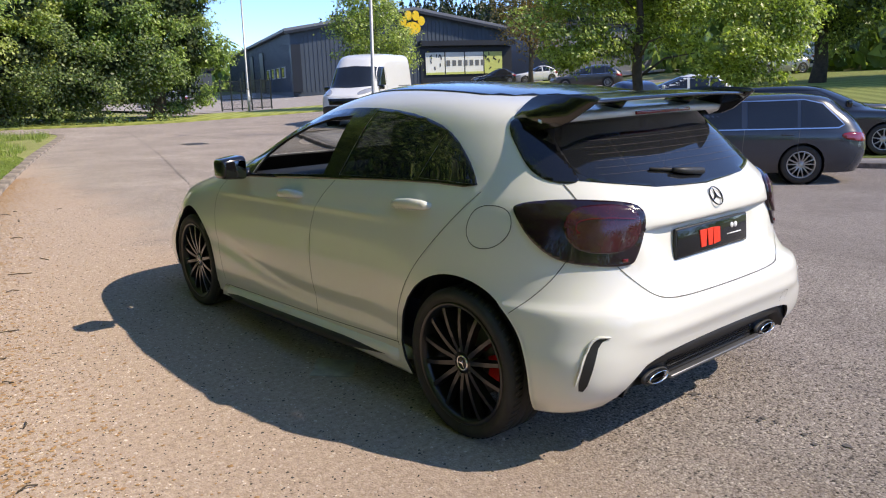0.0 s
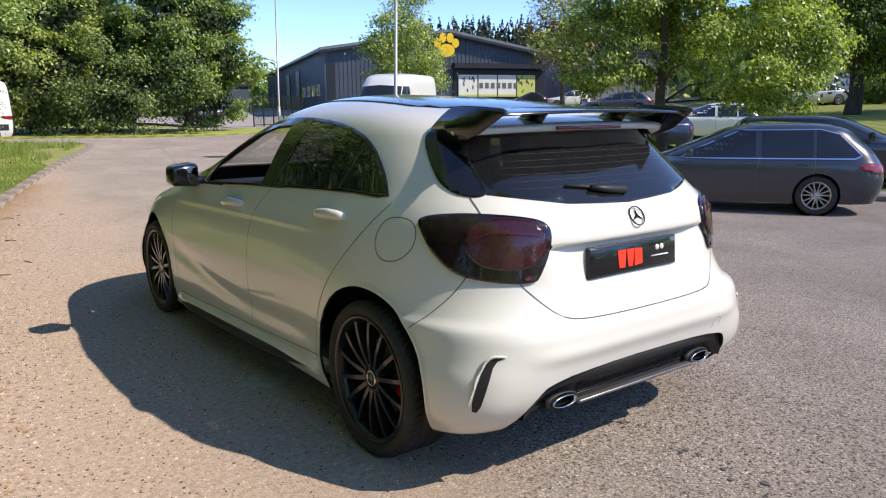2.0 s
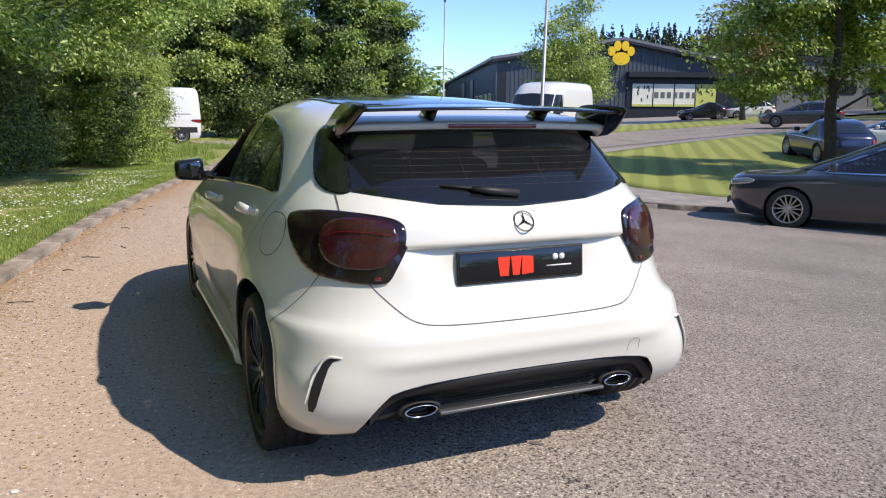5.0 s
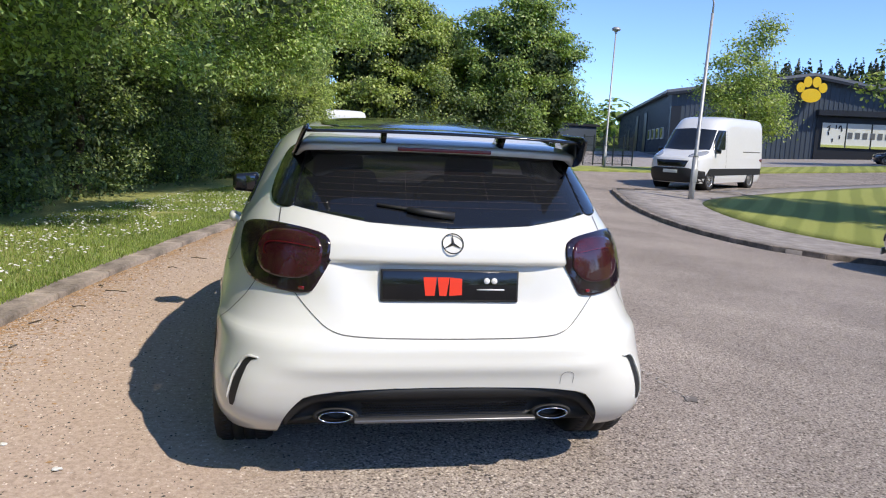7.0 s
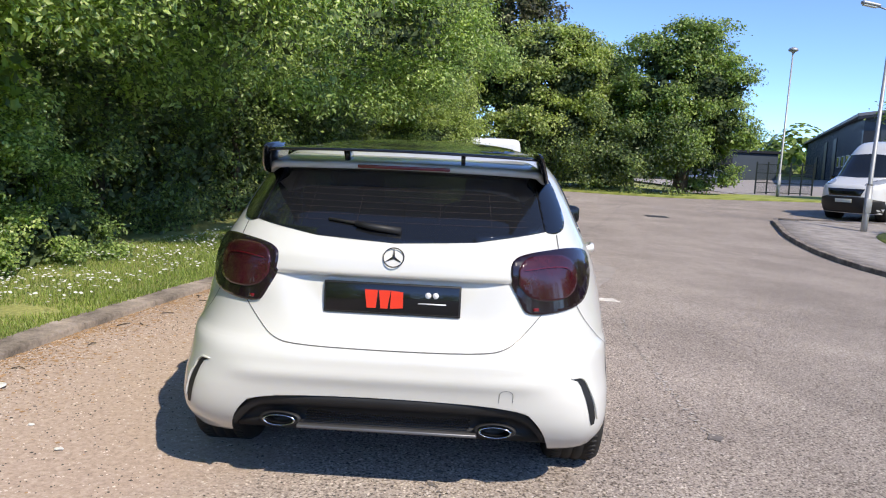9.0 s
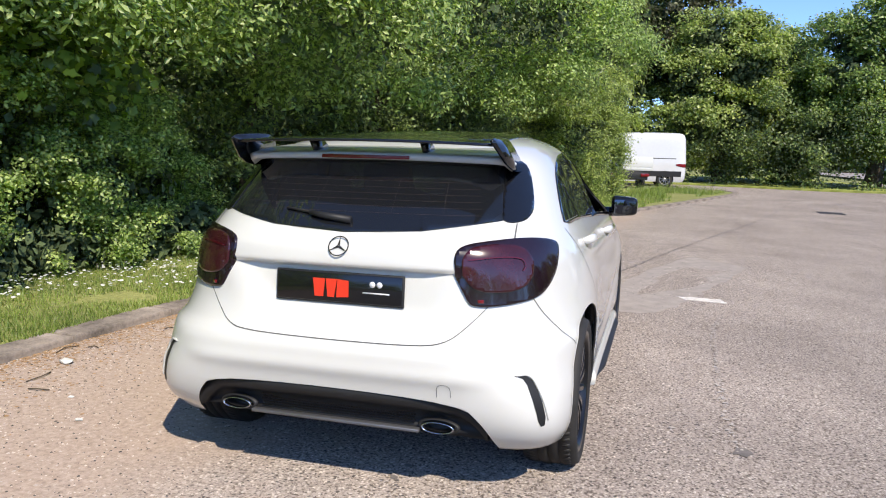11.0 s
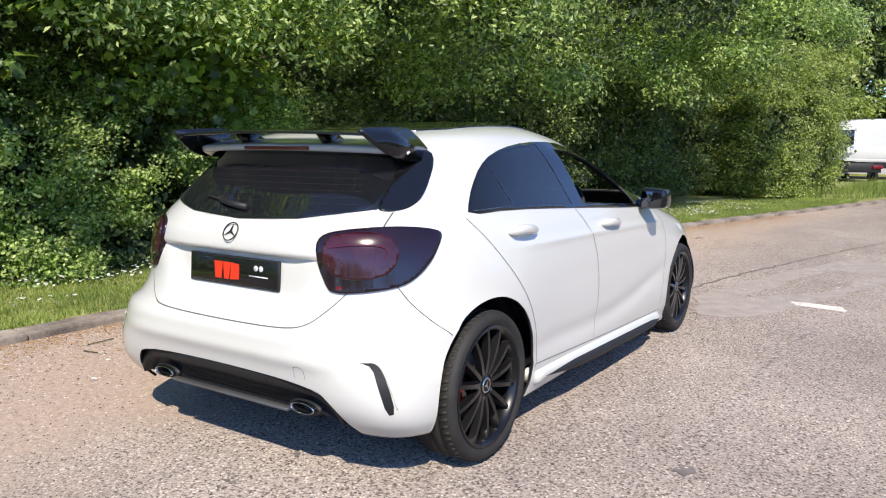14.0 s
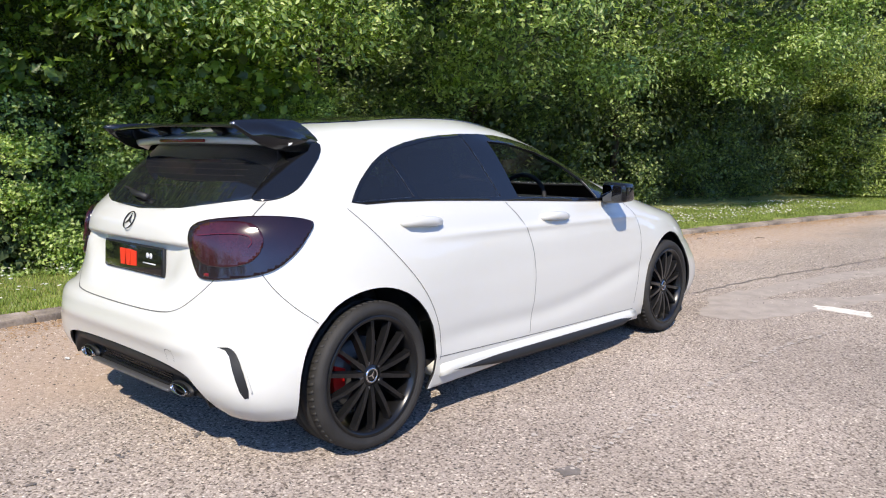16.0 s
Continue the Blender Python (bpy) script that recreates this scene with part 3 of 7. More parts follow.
REAR_GLASS = [(-0.57, 1.045), (-0.3, 1.005), (0, 0.99), (0.3, 1.005), (0.57, 1.045), (0.615, 1.09), (0.575, 1.2), (0.53, 1.262), (0, 1.275), (-0.53, 1.262), (-0.575, 1.2), (-0.615, 1.09)]
LAMP = [(-0.09, 0.925), (-0.062, 0.957), (0.03, 0.975), (0.18, 0.985), (0.30, 0.978), (0.365, 0.965), (0.385, 0.95), (0.365, 0.91), (0.33, 0.855), (0.27, 0.80), (0.21, 0.772), (0.10, 0.755), (-0.035, 0.745), (-0.058, 0.78), (-0.085, 0.86)]
WINDSCREEN = [(-0.6, 1.0), (0, 0.985), (0.6, 1.0), (0.56, 1.1), (0.46, 1.265), (0.40, 1.29), (0, 1.305), (-0.40, 1.29), (-0.46, 1.265), (-0.56, 1.1)]


def arch(y, n=30):
    back = 1.06 if y == 0.0 else 1.0
    bow = [(math.cos(2 * math.pi * k / n), math.sin(2 * math.pi * k / n)) for k in range(n)]
    return [(y + 0.362 * (back if c < 0 else 1.0) * c, 0.322 + 0.362 * v) for c, v in bow]


for side, sgn in (("right", 1), ("left", -1)):
    far = lambda p, s=sgn: p.x * s > 0.45
    for glass in (REAR_DOOR_GLASS, QUARTER_GLASS, FRONT_DOOR_GLASS):
        cut_opening(body_bm, glass, view(side), far)
    for y in (0.0, 2.699):
        cut_opening(body_bm, arch(y), view(side), far)
cut_opening(body_bm, [(u * 0.93, 1.02 + (v - 1.02) * 0.93) for u, v in REAR_GLASS], view("rear"), lambda p: p.y < 0.4)
cut_opening(body_bm, WINDSCREEN, view("front"), lambda p: p.y > 1.2)
# the mouth for the diffuser in the rear bumper
DIFFUSER = rounded([(-0.63, 0.16), (-0.605, 0.27), (-0.57, 0.345), (-0.50, 0.415), (0, 0.43), (0.50, 0.415), (0.57, 0.345), (0.605, 0.27), (0.63, 0.16)], 2)
cut_opening(body_bm, DIFFUSER, view("rear"), lambda p: p.y < 0)
body = part("body", body_bm, PAINT_WHITE, car)
solid = body.modifiers.new("thickness", "SOLIDIFY")
solid.thickness, solid.offset = 0.012, -1
body.data.materials.append(INTERIOR)
solid.material_offset, solid.material_offset_rim = 1, 1

for side, sgn in (("right", 1), ("left", -1)):
    m = view(side)
    band = patch(rounded(SIDE_WINDOW, 1), skin, m, 0.0035, 0.005, 0.04)
    for glass in (REAR_DOOR_GLASS, QUARTER_GLASS, FRONT_DOOR_GLASS):
        cut_opening(band, glass, m, lambda p: True)
    part("window_trim", band, BLACK_GLOSS, car, "black window surround")
    part("rear_door_window", patch(REAR_DOOR_GLASS, skin, m, 0.001, 0), PRIVACY, car, "dark tinted window glass")
    part("quarter_window", patch(QUARTER_GLASS, skin, m, 0.001, 0), PRIVACY, car, "dark tinted window glass")
    lines = [
        [(-0.05, 1.0), (0.1, 0.84), (0.28, 0.64), (0.37, 0.48), (0.395, 0.34), (0.38, 0.30)],
        [(0.95, 0.975), (1.07, 0.86), (1.13, 0.7), (1.14, 0.55), (1.09, 0.29)],
        [(2.10, 0.93), (2.26, 0.82), (2.29, 0.6), (2.22, 0.27)],
        [(0.38, 0.315), (1.1, 0.275), (2.22, 0.235)],
        [(-0.27, 0.575), (-0.33, 0.625), (-0.39, 0.70), (-0.425, 0.775)],
    ]
    for line in lines:
        part("panel_gap", strip(rounded(line, 2, closed=False), 0.0032, skin, m), SEAM, car)
    for y0, z0 in ((0.19, 0.922), (1.215, 0.876)):
        cup = [(y0, z0), (y0 + 0.03, z0 + 0.028), (y0 + 0.2, z0 + 0.022), (y0 + 0.245, z0), (y0 + 0.2, z0 - 0.035), (y0 + 0.05, z0 - 0.03)]
        part("handle_cup", patch(rounded(cup, 2), skin, m, 0.0015, 0), PAINT_WHITE, car)
        bm = bmesh.new()
        hit, nrm, _, _ = skin.ray_cast(Vector((sgn * 2.5, y0 + 0.12, z0)), Vector((-sgn, 0, 0)))
        x0 = hit.x + sgn * 0.004
        tube(bm, [(x0 - sgn * 0.012, y0 + 0.005, z0 + 0.004), (x0 + sgn * 0.018, y0 + 0.03, z0 + 0.008), (x0 + sgn * 0.026, y0 + 0.1, z0 + 0.008), (x0 + sgn * 0.024, y0 + 0.19, z0 + 0.002), (x0 + sgn * 0.014, y0 + 0.235, z0 - 0.002), (x0 - sgn * 0.012, y0 + 0.245, z0 - 0.003)], [0.008, 0.014, 0.016, 0.015, 0.012, 0.008], 10)
        for v in bm.verts:
            v.co.z = z0 + 0.004 + (v.co.z - z0 - 0.004) * 1.45
        part("door_handle", bm, PAINT_WHITE, car)
    # sill blade
    bm = bmesh.new()
    rows = []
    for k in range(25):
        f = k / 24
        y = 0.47 + 1.70 * f
        z = 0.236 - 0.05 * f
        full = min(1.0, 0.12 + f / 0.22, 0.25 + (1 - f) / 0.12)
        rows.append([bm.verts.new((sgn * (0.84 + (x - 0.84) * (0.6 + 0.4 * full)), y, z + dz * full)) for x, dz in ((0.845, 0.018), (0.895, 0.014), (0.914, 0.0), (0.908, -0.02 - 0.01 * math.sin(math.pi * f)), (0.84, -0.03))])
    for a, b in zip(rows, rows[1:]):
        for j in range(4):
            bm.faces.new((a[j], b[j], b[j + 1], a[j + 1]))
    for r in (rows[0], rows[-1]):
        bm.faces.new(r)
    bmesh.ops.recalc_face_normals(bm, faces=bm.faces)
    part("sill_blade", bm, BLACK_MATT, car, "black side skirt blade")
    bm = bmesh.new()
    rows = []
    for k in range(25):
        f = k / 24
        y = 0.395 + 1.845 * f
        z = 0.225 - 0.055 * f
        rows.append([bm.verts.new((sgn * x, y, z + dz)) for x, dz in ((0.83, 0.06), (0.873, 0.055), (0.888, 0.03), (0.888, 0.0), (0.86, -0.012), (0.74, -0.012))])
    for a, b in zip(rows, rows[1:]):
        for j in range(5):
            bm.faces.new((a[j], b[j], b[j + 1], a[j + 1]))
    for r in (rows[0], rows[-1]):
        bm.faces.new(r)
    bmesh.ops.recalc_face_normals(bm, faces=bm.faces)
    part("side_sill", bm, PAINT_WHITE, car)
    # wheel houses
    for y in (0.0, 2.699):
        bm = bmesh.new()
        back = 1.06 if y == 0.0 else 1.0
        bow = [(y + 0.372 * (back if math.cos(a) < 0 else 1.0) * math.cos(a), 0.322 + 0.372 * math.sin(a)) for a in np.linspace(radians(-16), radians(196), 34)]
        rows = [[bm.verts.new((sgn * x, v, z)) for x in (0.46, 0.62, 0.79)] + [bm.verts.new((sgn * 0.46, y, 0.3))] for v, z in bow]
        for a, b in zip(rows, rows[1:]):
            for j in range(2):
                bm.faces.new((a[j], b[j], b[j + 1], a[j + 1]))
            bm.faces.new((a[0], a[3], b[3], b[0]))
        part("wheel_arch_liner", bm, BLACK_MATT, car)
        bm = bmesh.new()
        circle = [(y + 0.366 * (back if math.cos(a) < 0 else 1.0) * math.cos(a), 0.322 + 0.366 * math.sin(a)) for a in np.linspace(radians(-14), radians(194), 40)]
        part("arch_lip", strip(circle, 0.012, skin, m, 0.003, pace=0.02), PAINT_WHITE, car)
    # tail lamp
    m2 = view("rear_" + side)
    lamp = part("tail_lamp", patch(rounded(LAMP, 2), skin, m2, 0.009, 0.015, 0.0125, calm=4), LAMP_DARK, car, "smoked dark red tail lamp")
    inner = rounded([(-0.07, 0.91), (-0.035, 0.952), (0.07, 0.964), (0.175, 0.955), (0.212, 0.90), (0.18, 0.825), (0.10, 0.798), (-0.015, 0.80), (-0.06, 0.84)], 2)
    part("lens", patch(inner, skin, m2, 0.0145, 0.01, 0.0125, calm=4), LAMP_LENS, lamp, "smoked inner lens")
    part("light_bar", strip(rounded([(-0.045, 0.912), (0.05, 0.922), (0.15, 0.918), (0.165, 0.89), (0.15, 0.872)], 2, closed=False), 0.004, skin, m2, 0.0185, pace=0.01), LAMP_SMOKED, lamp, "thin red light bar")
    part("reflector", patch([(-0.02, 0.762), (0.0, 0.762), (0.0, 0.774), (-0.02, 0.774)], skin, m2, 0.012, 0.002, 0.02), LAMP_RED, lamp)
    # bumper air outlet at the corner
    slot = rounded([(0.05, 0.526), (0.108, 0.524), (0.142, 0.455), (0.172, 0.343), (0.141, 0.336), (0.108, 0.44), (0.09, 0.51)], 1)
    part("bumper_slot", patch(slot, skin, m2, 0.002, 0.0, 0.02), BLACK_MATT, car)
    fin = bmesh.new()
    spine, reach = rounded([(0.05, 0.528), (0.112, 0.53), (0.148, 0.458), (0.177, 0.36)], 2, closed=False), []
    way = (m2.to_3x3() @ Vector((0, 0, 1))).normalized()
    for u, v in spine:
        hit, nrm, _, _ = skin.ray_cast(m2 @ Vector((u, v, 0)), way)
        if hit is not None:
            reach.append(hit - way * 0.004)
    tube(fin, reach, [0.0025 + 0.003 * math.sin(math.pi * k / (len(reach) - 1)) for k in range(len(reach))], 8)
    part("slot_fin", fin, PAINT_WHITE, car)

# rear screen, its black side blades and heating wires
m = view("rear")
part("rear_window_surround", patch(REAR_GLASS, skin, m, 0.003, 0.006), BLACK_GLOSS, car).data.materials[0] = PRIVACY
for s in (-1, 1):
    blade = [(s * 0.535, 1.268), (s * 0.60, 1.262), (s * 0.66, 1.10), (s * 0.655, 1.05), (s * 0.615, 1.035), (s * 0.575, 1.042), (s * 0.565, 1.06), (s * 0.53, 1.24)]
    mb = view("rear_right" if s > 0 else "rear_left")
    turned = []
    for x, z in rounded(blade, 2):
        h = skin.ray_cast(Vector((x, -4, z)), Vector((0, 1, 0)))[0]
        turned.append(((abs(h.x) + h.y) * math.sqrt(0.5), z))
    part("window_blade", patch(turned, skin, mb, 0.005, 0.006, 0.014), BLACK_GLOSS, car, "gloss black rear window side blade")
for z in np.linspace(1.06, 1.20, 7):
    half = 0.5 - (z - 1.05) * 0.3
    part("heating_wire", strip([(-half, z), (half, z)], 0.0006, skin, m, 0.0045, pace=0.03), WIRE, car)
for x in (-0.36, -0.16, 0.16, 0.36):
    part("heating_wire", strip([(x, 1.06), (x * 0.95, 1.20)], 0.0006, skin, m, 0.0045, pace=0.03), WIRE, car)
# tailgate outline
part("panel_gap", strip(rounded([(-0.59, 0.785), (-0.555, 0.74), (-0.50, 0.68), (-0.44, 0.628), (-0.36, 0.611), (0, 0.606), (0.36, 0.611), (0.44, 0.628), (0.50, 0.68), (0.555, 0.74), (0.59, 0.785)], 2, closed=False), 0.0032, skin, m), SEAM, car)
for s in (-1, 1):
    part("panel_gap", strip([(s * 0.62, 1.035), (s * 0.625, 0.98)], 0.0045, skin, m), SEAM, car)

# number plate with its lettering
plate = empty("number_plate")
plate.parent = car
plate.matrix_local = Matrix.Translation((0, -0.574, 0.785)) @ pose(0, 0, 0, 86, 0, 0)
bm = bmesh.new()
box(bm, (0.515, 0.118, 0.012), bevel=0.004)
part("plate_holder", bm, BLACK_MATT, plate)
bm = bmesh.new()
box(bm, (0.502, 0.106, 0.006), (0, 0, 0.0065), bevel=0.002)
part("plate_face", bm, BLACK_GLOSS, plate, "gloss black show plate")
for outline in ([(-0.073, 0.034), (-0.024, 0.034), (-0.030, -0.034), (-0.064, -0.034)], [(-0.020, 0.034), (0.024, 0.034), (0.014, -0.034), (-0.012, -0.034)], [(0.026, 0.034), (0.071, 0.030), (0.072, -0.030), (0.024, -0.034)]):
    bm = bmesh.new()
    prism(bm, outline, 0.004, Matrix.Translation((-0.03, -0.002, 0.009)))
    bmesh.ops.recalc_face_normals(bm, faces=bm.faces)
    part("logo_block", bm, ORANGE_RED, plate, "orange-red logo block", smooth=False)
for x in (0.135, 0.163):
    bm = bmesh.new()
    lathe(bm, [(0.0095, 0.0115), (0.0112, 0.0112), (0.0114, 0.0005)], 20, "Z", (x, 0.02, 0))
    part("round_mark", bm, WHITE_MARK, plate)
bm = bmesh.new()
box(bm, (0.105, 0.005, 0.002), (0.15, -0.012, 0.010))
part("small_print", bm, WHITE_MARK, plate)

# star emblem
bm = bmesh.new()
lathe(bm, [(-0.004, 0.041), (-0.008, 0.0385), (-0.004, 0.036), (0.0, 0.0385)], 48, "Y", closed=True)
for k in range(3):
    a = math.pi / 2 + 2 * math.pi * k / 3
    t = Matrix.Rotation(-a + math.pi / 2, 3, "Y")
    tip, l, r, c, b = [bm.verts.new(t @ Vector(p)) for p in ((0, -0.003, 0.0385), (-0.0065, -0.003, 0.0), (0.0065, -0.003, 0.0), (0, -0.010, 0.0), (0, 0, 0))]
    bm.faces.new((tip, l, c)), bm.faces.new((tip, c, r)), bm.faces.new((l, tip, r))
bmesh.ops.recalc_face_normals(bm, faces=bm.faces)
emblem = part("tailgate_emblem", bm, BLACK_GLOSS, car, "black ringed emblem")
spot, facing, _, _ = skin.ray_cast(Vector((0, -4, 0.941)), Vector((0, 1, 0)))
lower, upper = (skin.ray_cast(Vector((0, -4, z)), Vector((0, 1, 0)))[0] for z in (0.903, 0.979))
slant = math.atan2(upper.y - lower.y, upper.z - lower.z)
emblem.matrix_local = Matrix.Translation((0, spot.y + 0.001, 0.941)) @ Matrix.Rotation(-slant, 4, "X")

# roof lip spoiler with the third brake lamp
bm = bmesh.new()
rows = []
for k in range(41):
    x = -0.58 + 1.16 * k / 40
    e = 1 - 0.10 * (abs(x) / 0.6) ** 3
    edge = step(0.54, 0.60, abs(x))
    yb = -0.335 + 0.07 * (abs(x) / 0.6) ** 2 + 0.10 * edge
    zz = -0.012 * (abs(x) / 0.6) ** 2 - 0.03 * edge
    rows.append([bm.verts.new(p) for p in ((x * 0.93, -0.02, 1.328 + zz), (x * 0.97, -0.16, 1.312 + zz), (x, yb + 0.02, 1.292 + zz), (x, yb, 1.283 + zz), (x, yb + 0.01, 1.262 + zz), (x * 0.97, -0.20, 1.262 + zz))])
for a, b in zip(rows, rows[1:]):
    for j in range(5):
        bm.faces.new((a[j], b[j], b[j + 1], a[j + 1]))
bmesh.ops.recalc_face_normals(bm, faces=bm.faces)
part("roof_lip", bm, PAINT_WHITE, car)
bm = bmesh.new()
box(bm, (0.37, 0.012, 0.014), (0, -0.333, 1.272), bevel=0.003)
part("third_brake_lamp", bm, LAMP_RED, car, "dark red high brake lamp")

# black wing on the roof lip
wing = empty("roof_wing")
wing.parent = car
wing.matrix_local = Matrix.Translation((0, 0, -0.02))
bm = bmesh.new()
rows = []
for k in range(33):
    x = -0.53 + 1.06 * k / 32
    bow = 0.05 * (abs(x) / 0.53) ** 2
    prof = ((-0.20 + bow, 1.374), (-0.30 + bow, 1.372), (-0.42 + bow, 1.362), (-0.445 + bow, 1.358), (-0.445 + bow, 1.350), (-0.40 + bow, 1.350), (-0.28 + bow, 1.358))
    rows.append([bm.verts.new((x, y, z - 0.010 * (abs(x) / 0.53) ** 2)) for y, z in prof])
for a, b in zip(rows, rows[1:]):
    for j in range(7):
        bm.faces.new((a[j], b[j], b[(j + 1) % 7], a[(j + 1) % 7]))
for r in (rows[0], rows[-1]):
    bm.faces.new(r)
bmesh.ops.recalc_face_normals(bm, faces=bm.faces)
part("wing_blade", bm, BLACK_GLOSS, wing)
for s in (-1, 1):
    bm = bmesh.new()
    out = rounded([(-0.445, 1.366), (-0.30, 1.376), (-0.15, 1.380), (-0.09, 1.36), (-0.02, 1.285), (-0.035, 1.252), (-0.15, 1.242), (-0.29, 1.258), (-0.41, 1.335)], 1)
    mm = Matrix(((0, 0, s, s * 0.52), (1, 0, 0, 0), (0, 1, 0, 0), (0, 0, 0, 1)))
    prism(bm, out, 0.018, mm)
    bmesh.ops.recalc_face_normals(bm, faces=bm.faces)
    for v in bm.verts:
        v.co.x += s * 0.42 * (1.37 - v.co.z)
    bmesh.ops.bevel(bm, geom=[e for e in bm.edges if e.calc_face_angle(0) > 1], offset=0.004, segments=2, affect="EDGES")
    part("wing_end_plate", bm, BLACK_GLOSS, wing)
    bm = bmesh.new()
    mm = Matrix(((0, 0, 1, s * 0.235 - 0.008), (1, 0, 0, 0), (0, 1, 0, 0), (0, 0, 0, 1)))
    prism(bm, [(-0.13, 1.305), (-0.27, 1.285), (-0.34, 1.358), (-0.24, 1.365)], 0.016, mm)
    bmesh.ops.recalc_face_normals(bm, faces=bm.faces)
    part("wing_strut", bm, BLACK_GLOSS, wing)

# black roof panel
part("roof_panel", patch(rounded([(-0.46, 0.0), (-0.47, 0.7), (-0.44, 1.25), (-0.36, 1.4), (0.36, 1.4), (0.44, 1.25), (0.47, 0.7), (0.46, 0.0)], 2), skin, view("top"), 0.003, 0.004, 0.05), BLACK_GLOSS, car, "gloss black roof panel")
part("windscreen", patch(WINDSCREEN, skin, view("front"), 0.001, 0), GLASS, car)

# diffuser, grille and exhaust tips
diffuser_top = spline([0, 0.3, 0.46, 0.53, 0.575, 0.605], [0.437, 0.434, 0.424, 0.392, 0.34, 0.277])
bm = bmesh.new()
rows = []
for k in range(41):
    x = -0.588 + 1.176 * k / 40
    f = abs(x) / 0.605
    y0 = -0.652 + 0.06 * f ** 4
    top = float(diffuser_top(abs(x)))
    low = float(np.interp(abs(x), [0, 0.50, 0.605], [0.285, 0.285, 0.265]))
    rows.append([bm.verts.new((x, y, max(low, z))) for y, z in ((y0 + 0.03, top), (y0 - 0.006, top - 0.010), (y0 + 0.004, top - 0.055), (y0 + 0.05, top - 0.065), (y0 + 0.07, low + 0.012), (y0 + 0.045, low), (y0 + 0.10, low - 0.004), (y0 + 0.6, low - 0.05))])
for a, b in zip(rows, rows[1:]):
    for j in range(7):
        bm.faces.new((a[j], b[j], b[j + 1], a[j + 1]))
bmesh.ops.recalc_face_normals(bm, faces=bm.faces)
part("rear_diffuser", bm, BLACK_MATT, car, "matt black rear diffuser")
bm = bmesh.new()
box(bm, (0.68, 0.03, 0.013), (0, -0.618, 0.290), bevel=0.004)
part("diffuser_strip", bm, GREY_TRIM, car, "grey diffuser trim strip")
grille_bm = bmesh.new()
for row_i in range(6):
    for k in range(58):
        x = -0.31 + 0.0108 * k + (0.0054 if row_i % 2 else 0)
        z = 0.306 + 0.0105 * row_i
        for ang in (35, -35):
            box(grille_bm, (0.0095, 0.004, 0.002), (x, -0.592, z), Matrix.Rotation(radians(ang), 3, "Y"))
part("diffuser_grille", grille_bm, BLACK_GLOSS, car, smooth=False)
for s in (-1, 1):
    bm = bmesh.new()
    prof = [(-0.652, 1.0), (-0.656, 0.95), (-0.652, 0.88), (-0.635, 0.86)]
    lathe(bm, [(u, r) for u, r in prof], 40, "Y")
    outer = bmesh.new()
    lathe(outer, [(-0.652, 1.0), (-0.56, 0.94), (-0.45, 0.9)], 40, "Y")
    for b in (bm, outer):
        for v in b.verts:
            v.co = (v.co.x * 0.062 + s * 0.408, v.co.y + 0.028, v.co.z * 0.021 + 0.308)
    tip = part("exhaust_tip", bm, CHROME, car, "oval chrome exhaust tip")
    part("tip_sleeve", outer, CHROME, tip)
    bm = bmesh.new()
    lathe(bm, [(-0.640, 0.87), (-0.56, 0.84), (-0.54, 0.01)], 40, "Y")
    for v in bm.verts:
        v.co = (v.co.x * 0.062 + s * 0.408, v.co.y + 0.028, v.co.z * 0.021 + 0.308)
    part("tip_inside", bm, BLACK_MATT, tip)
    # housing round the tip
    bm = bmesh.new()
    lathe(bm, [(-0.632, 1.0), (-0.642, 1.08), (-0.638, 1.2), (-0.63, 1.26)], 40, "Y")
    for v in bm.verts:
        v.co = (v.co.x * 0.064 + s * 0.408, v.co.y + 0.028, v.co.z * 0.024 + 0.308)
    part("exhaust_surround", bm, BLACK_MATT, car)
# tow cover outline and fuel flap outline
part("panel_gap", strip(rounded([(0.415, 0.437), (0.415, 0.487), (0.465, 0.487), (0.465, 0.44)], 2, closed=False), 0.0016, skin, view("rear")), SEAM, car)
flap = rounded([(-0.05, 0.955), (-0.02, 0.86), (-0.07, 0.795), (-0.17, 0.80), (-0.235, 0.87), (-0.20, 0.955)], 3)
part("fuel_flap_gap", strip(flap, 0.0032, skin, view("left"), closed=True), SEAM, car)

# rear wiper
bm = bmesh.new()
wy = lambda x, z: skin.ray_cast(Vector((x, -4, z)), Vector((0, 1, 0)))[0].y
tube(bm, [(0.015, wy(0.015, 1.035) - 0.02, 1.035), (-0.10, wy(-0.1, 1.045) - 0.025, 1.047), (-0.16, wy(-0.16, 1.05) - 0.02, 1.055)], [0.015, 0.013, 0.009], 10)
wiper = part("rear_wiper", bm, BLACK_MATT, car, "black rear wiper")
bm = bmesh.new()
tube(bm, [(-0.27, wy(-0.27, 1.065) - 0.012, 1.067), (-0.14, wy(-0.14, 1.05) - 0.013, 1.053), (0.0, wy(0, 1.03) - 0.012, 1.033)], 0.006, 6)
part("wiper_blade", bm, RUBBER, wiper)

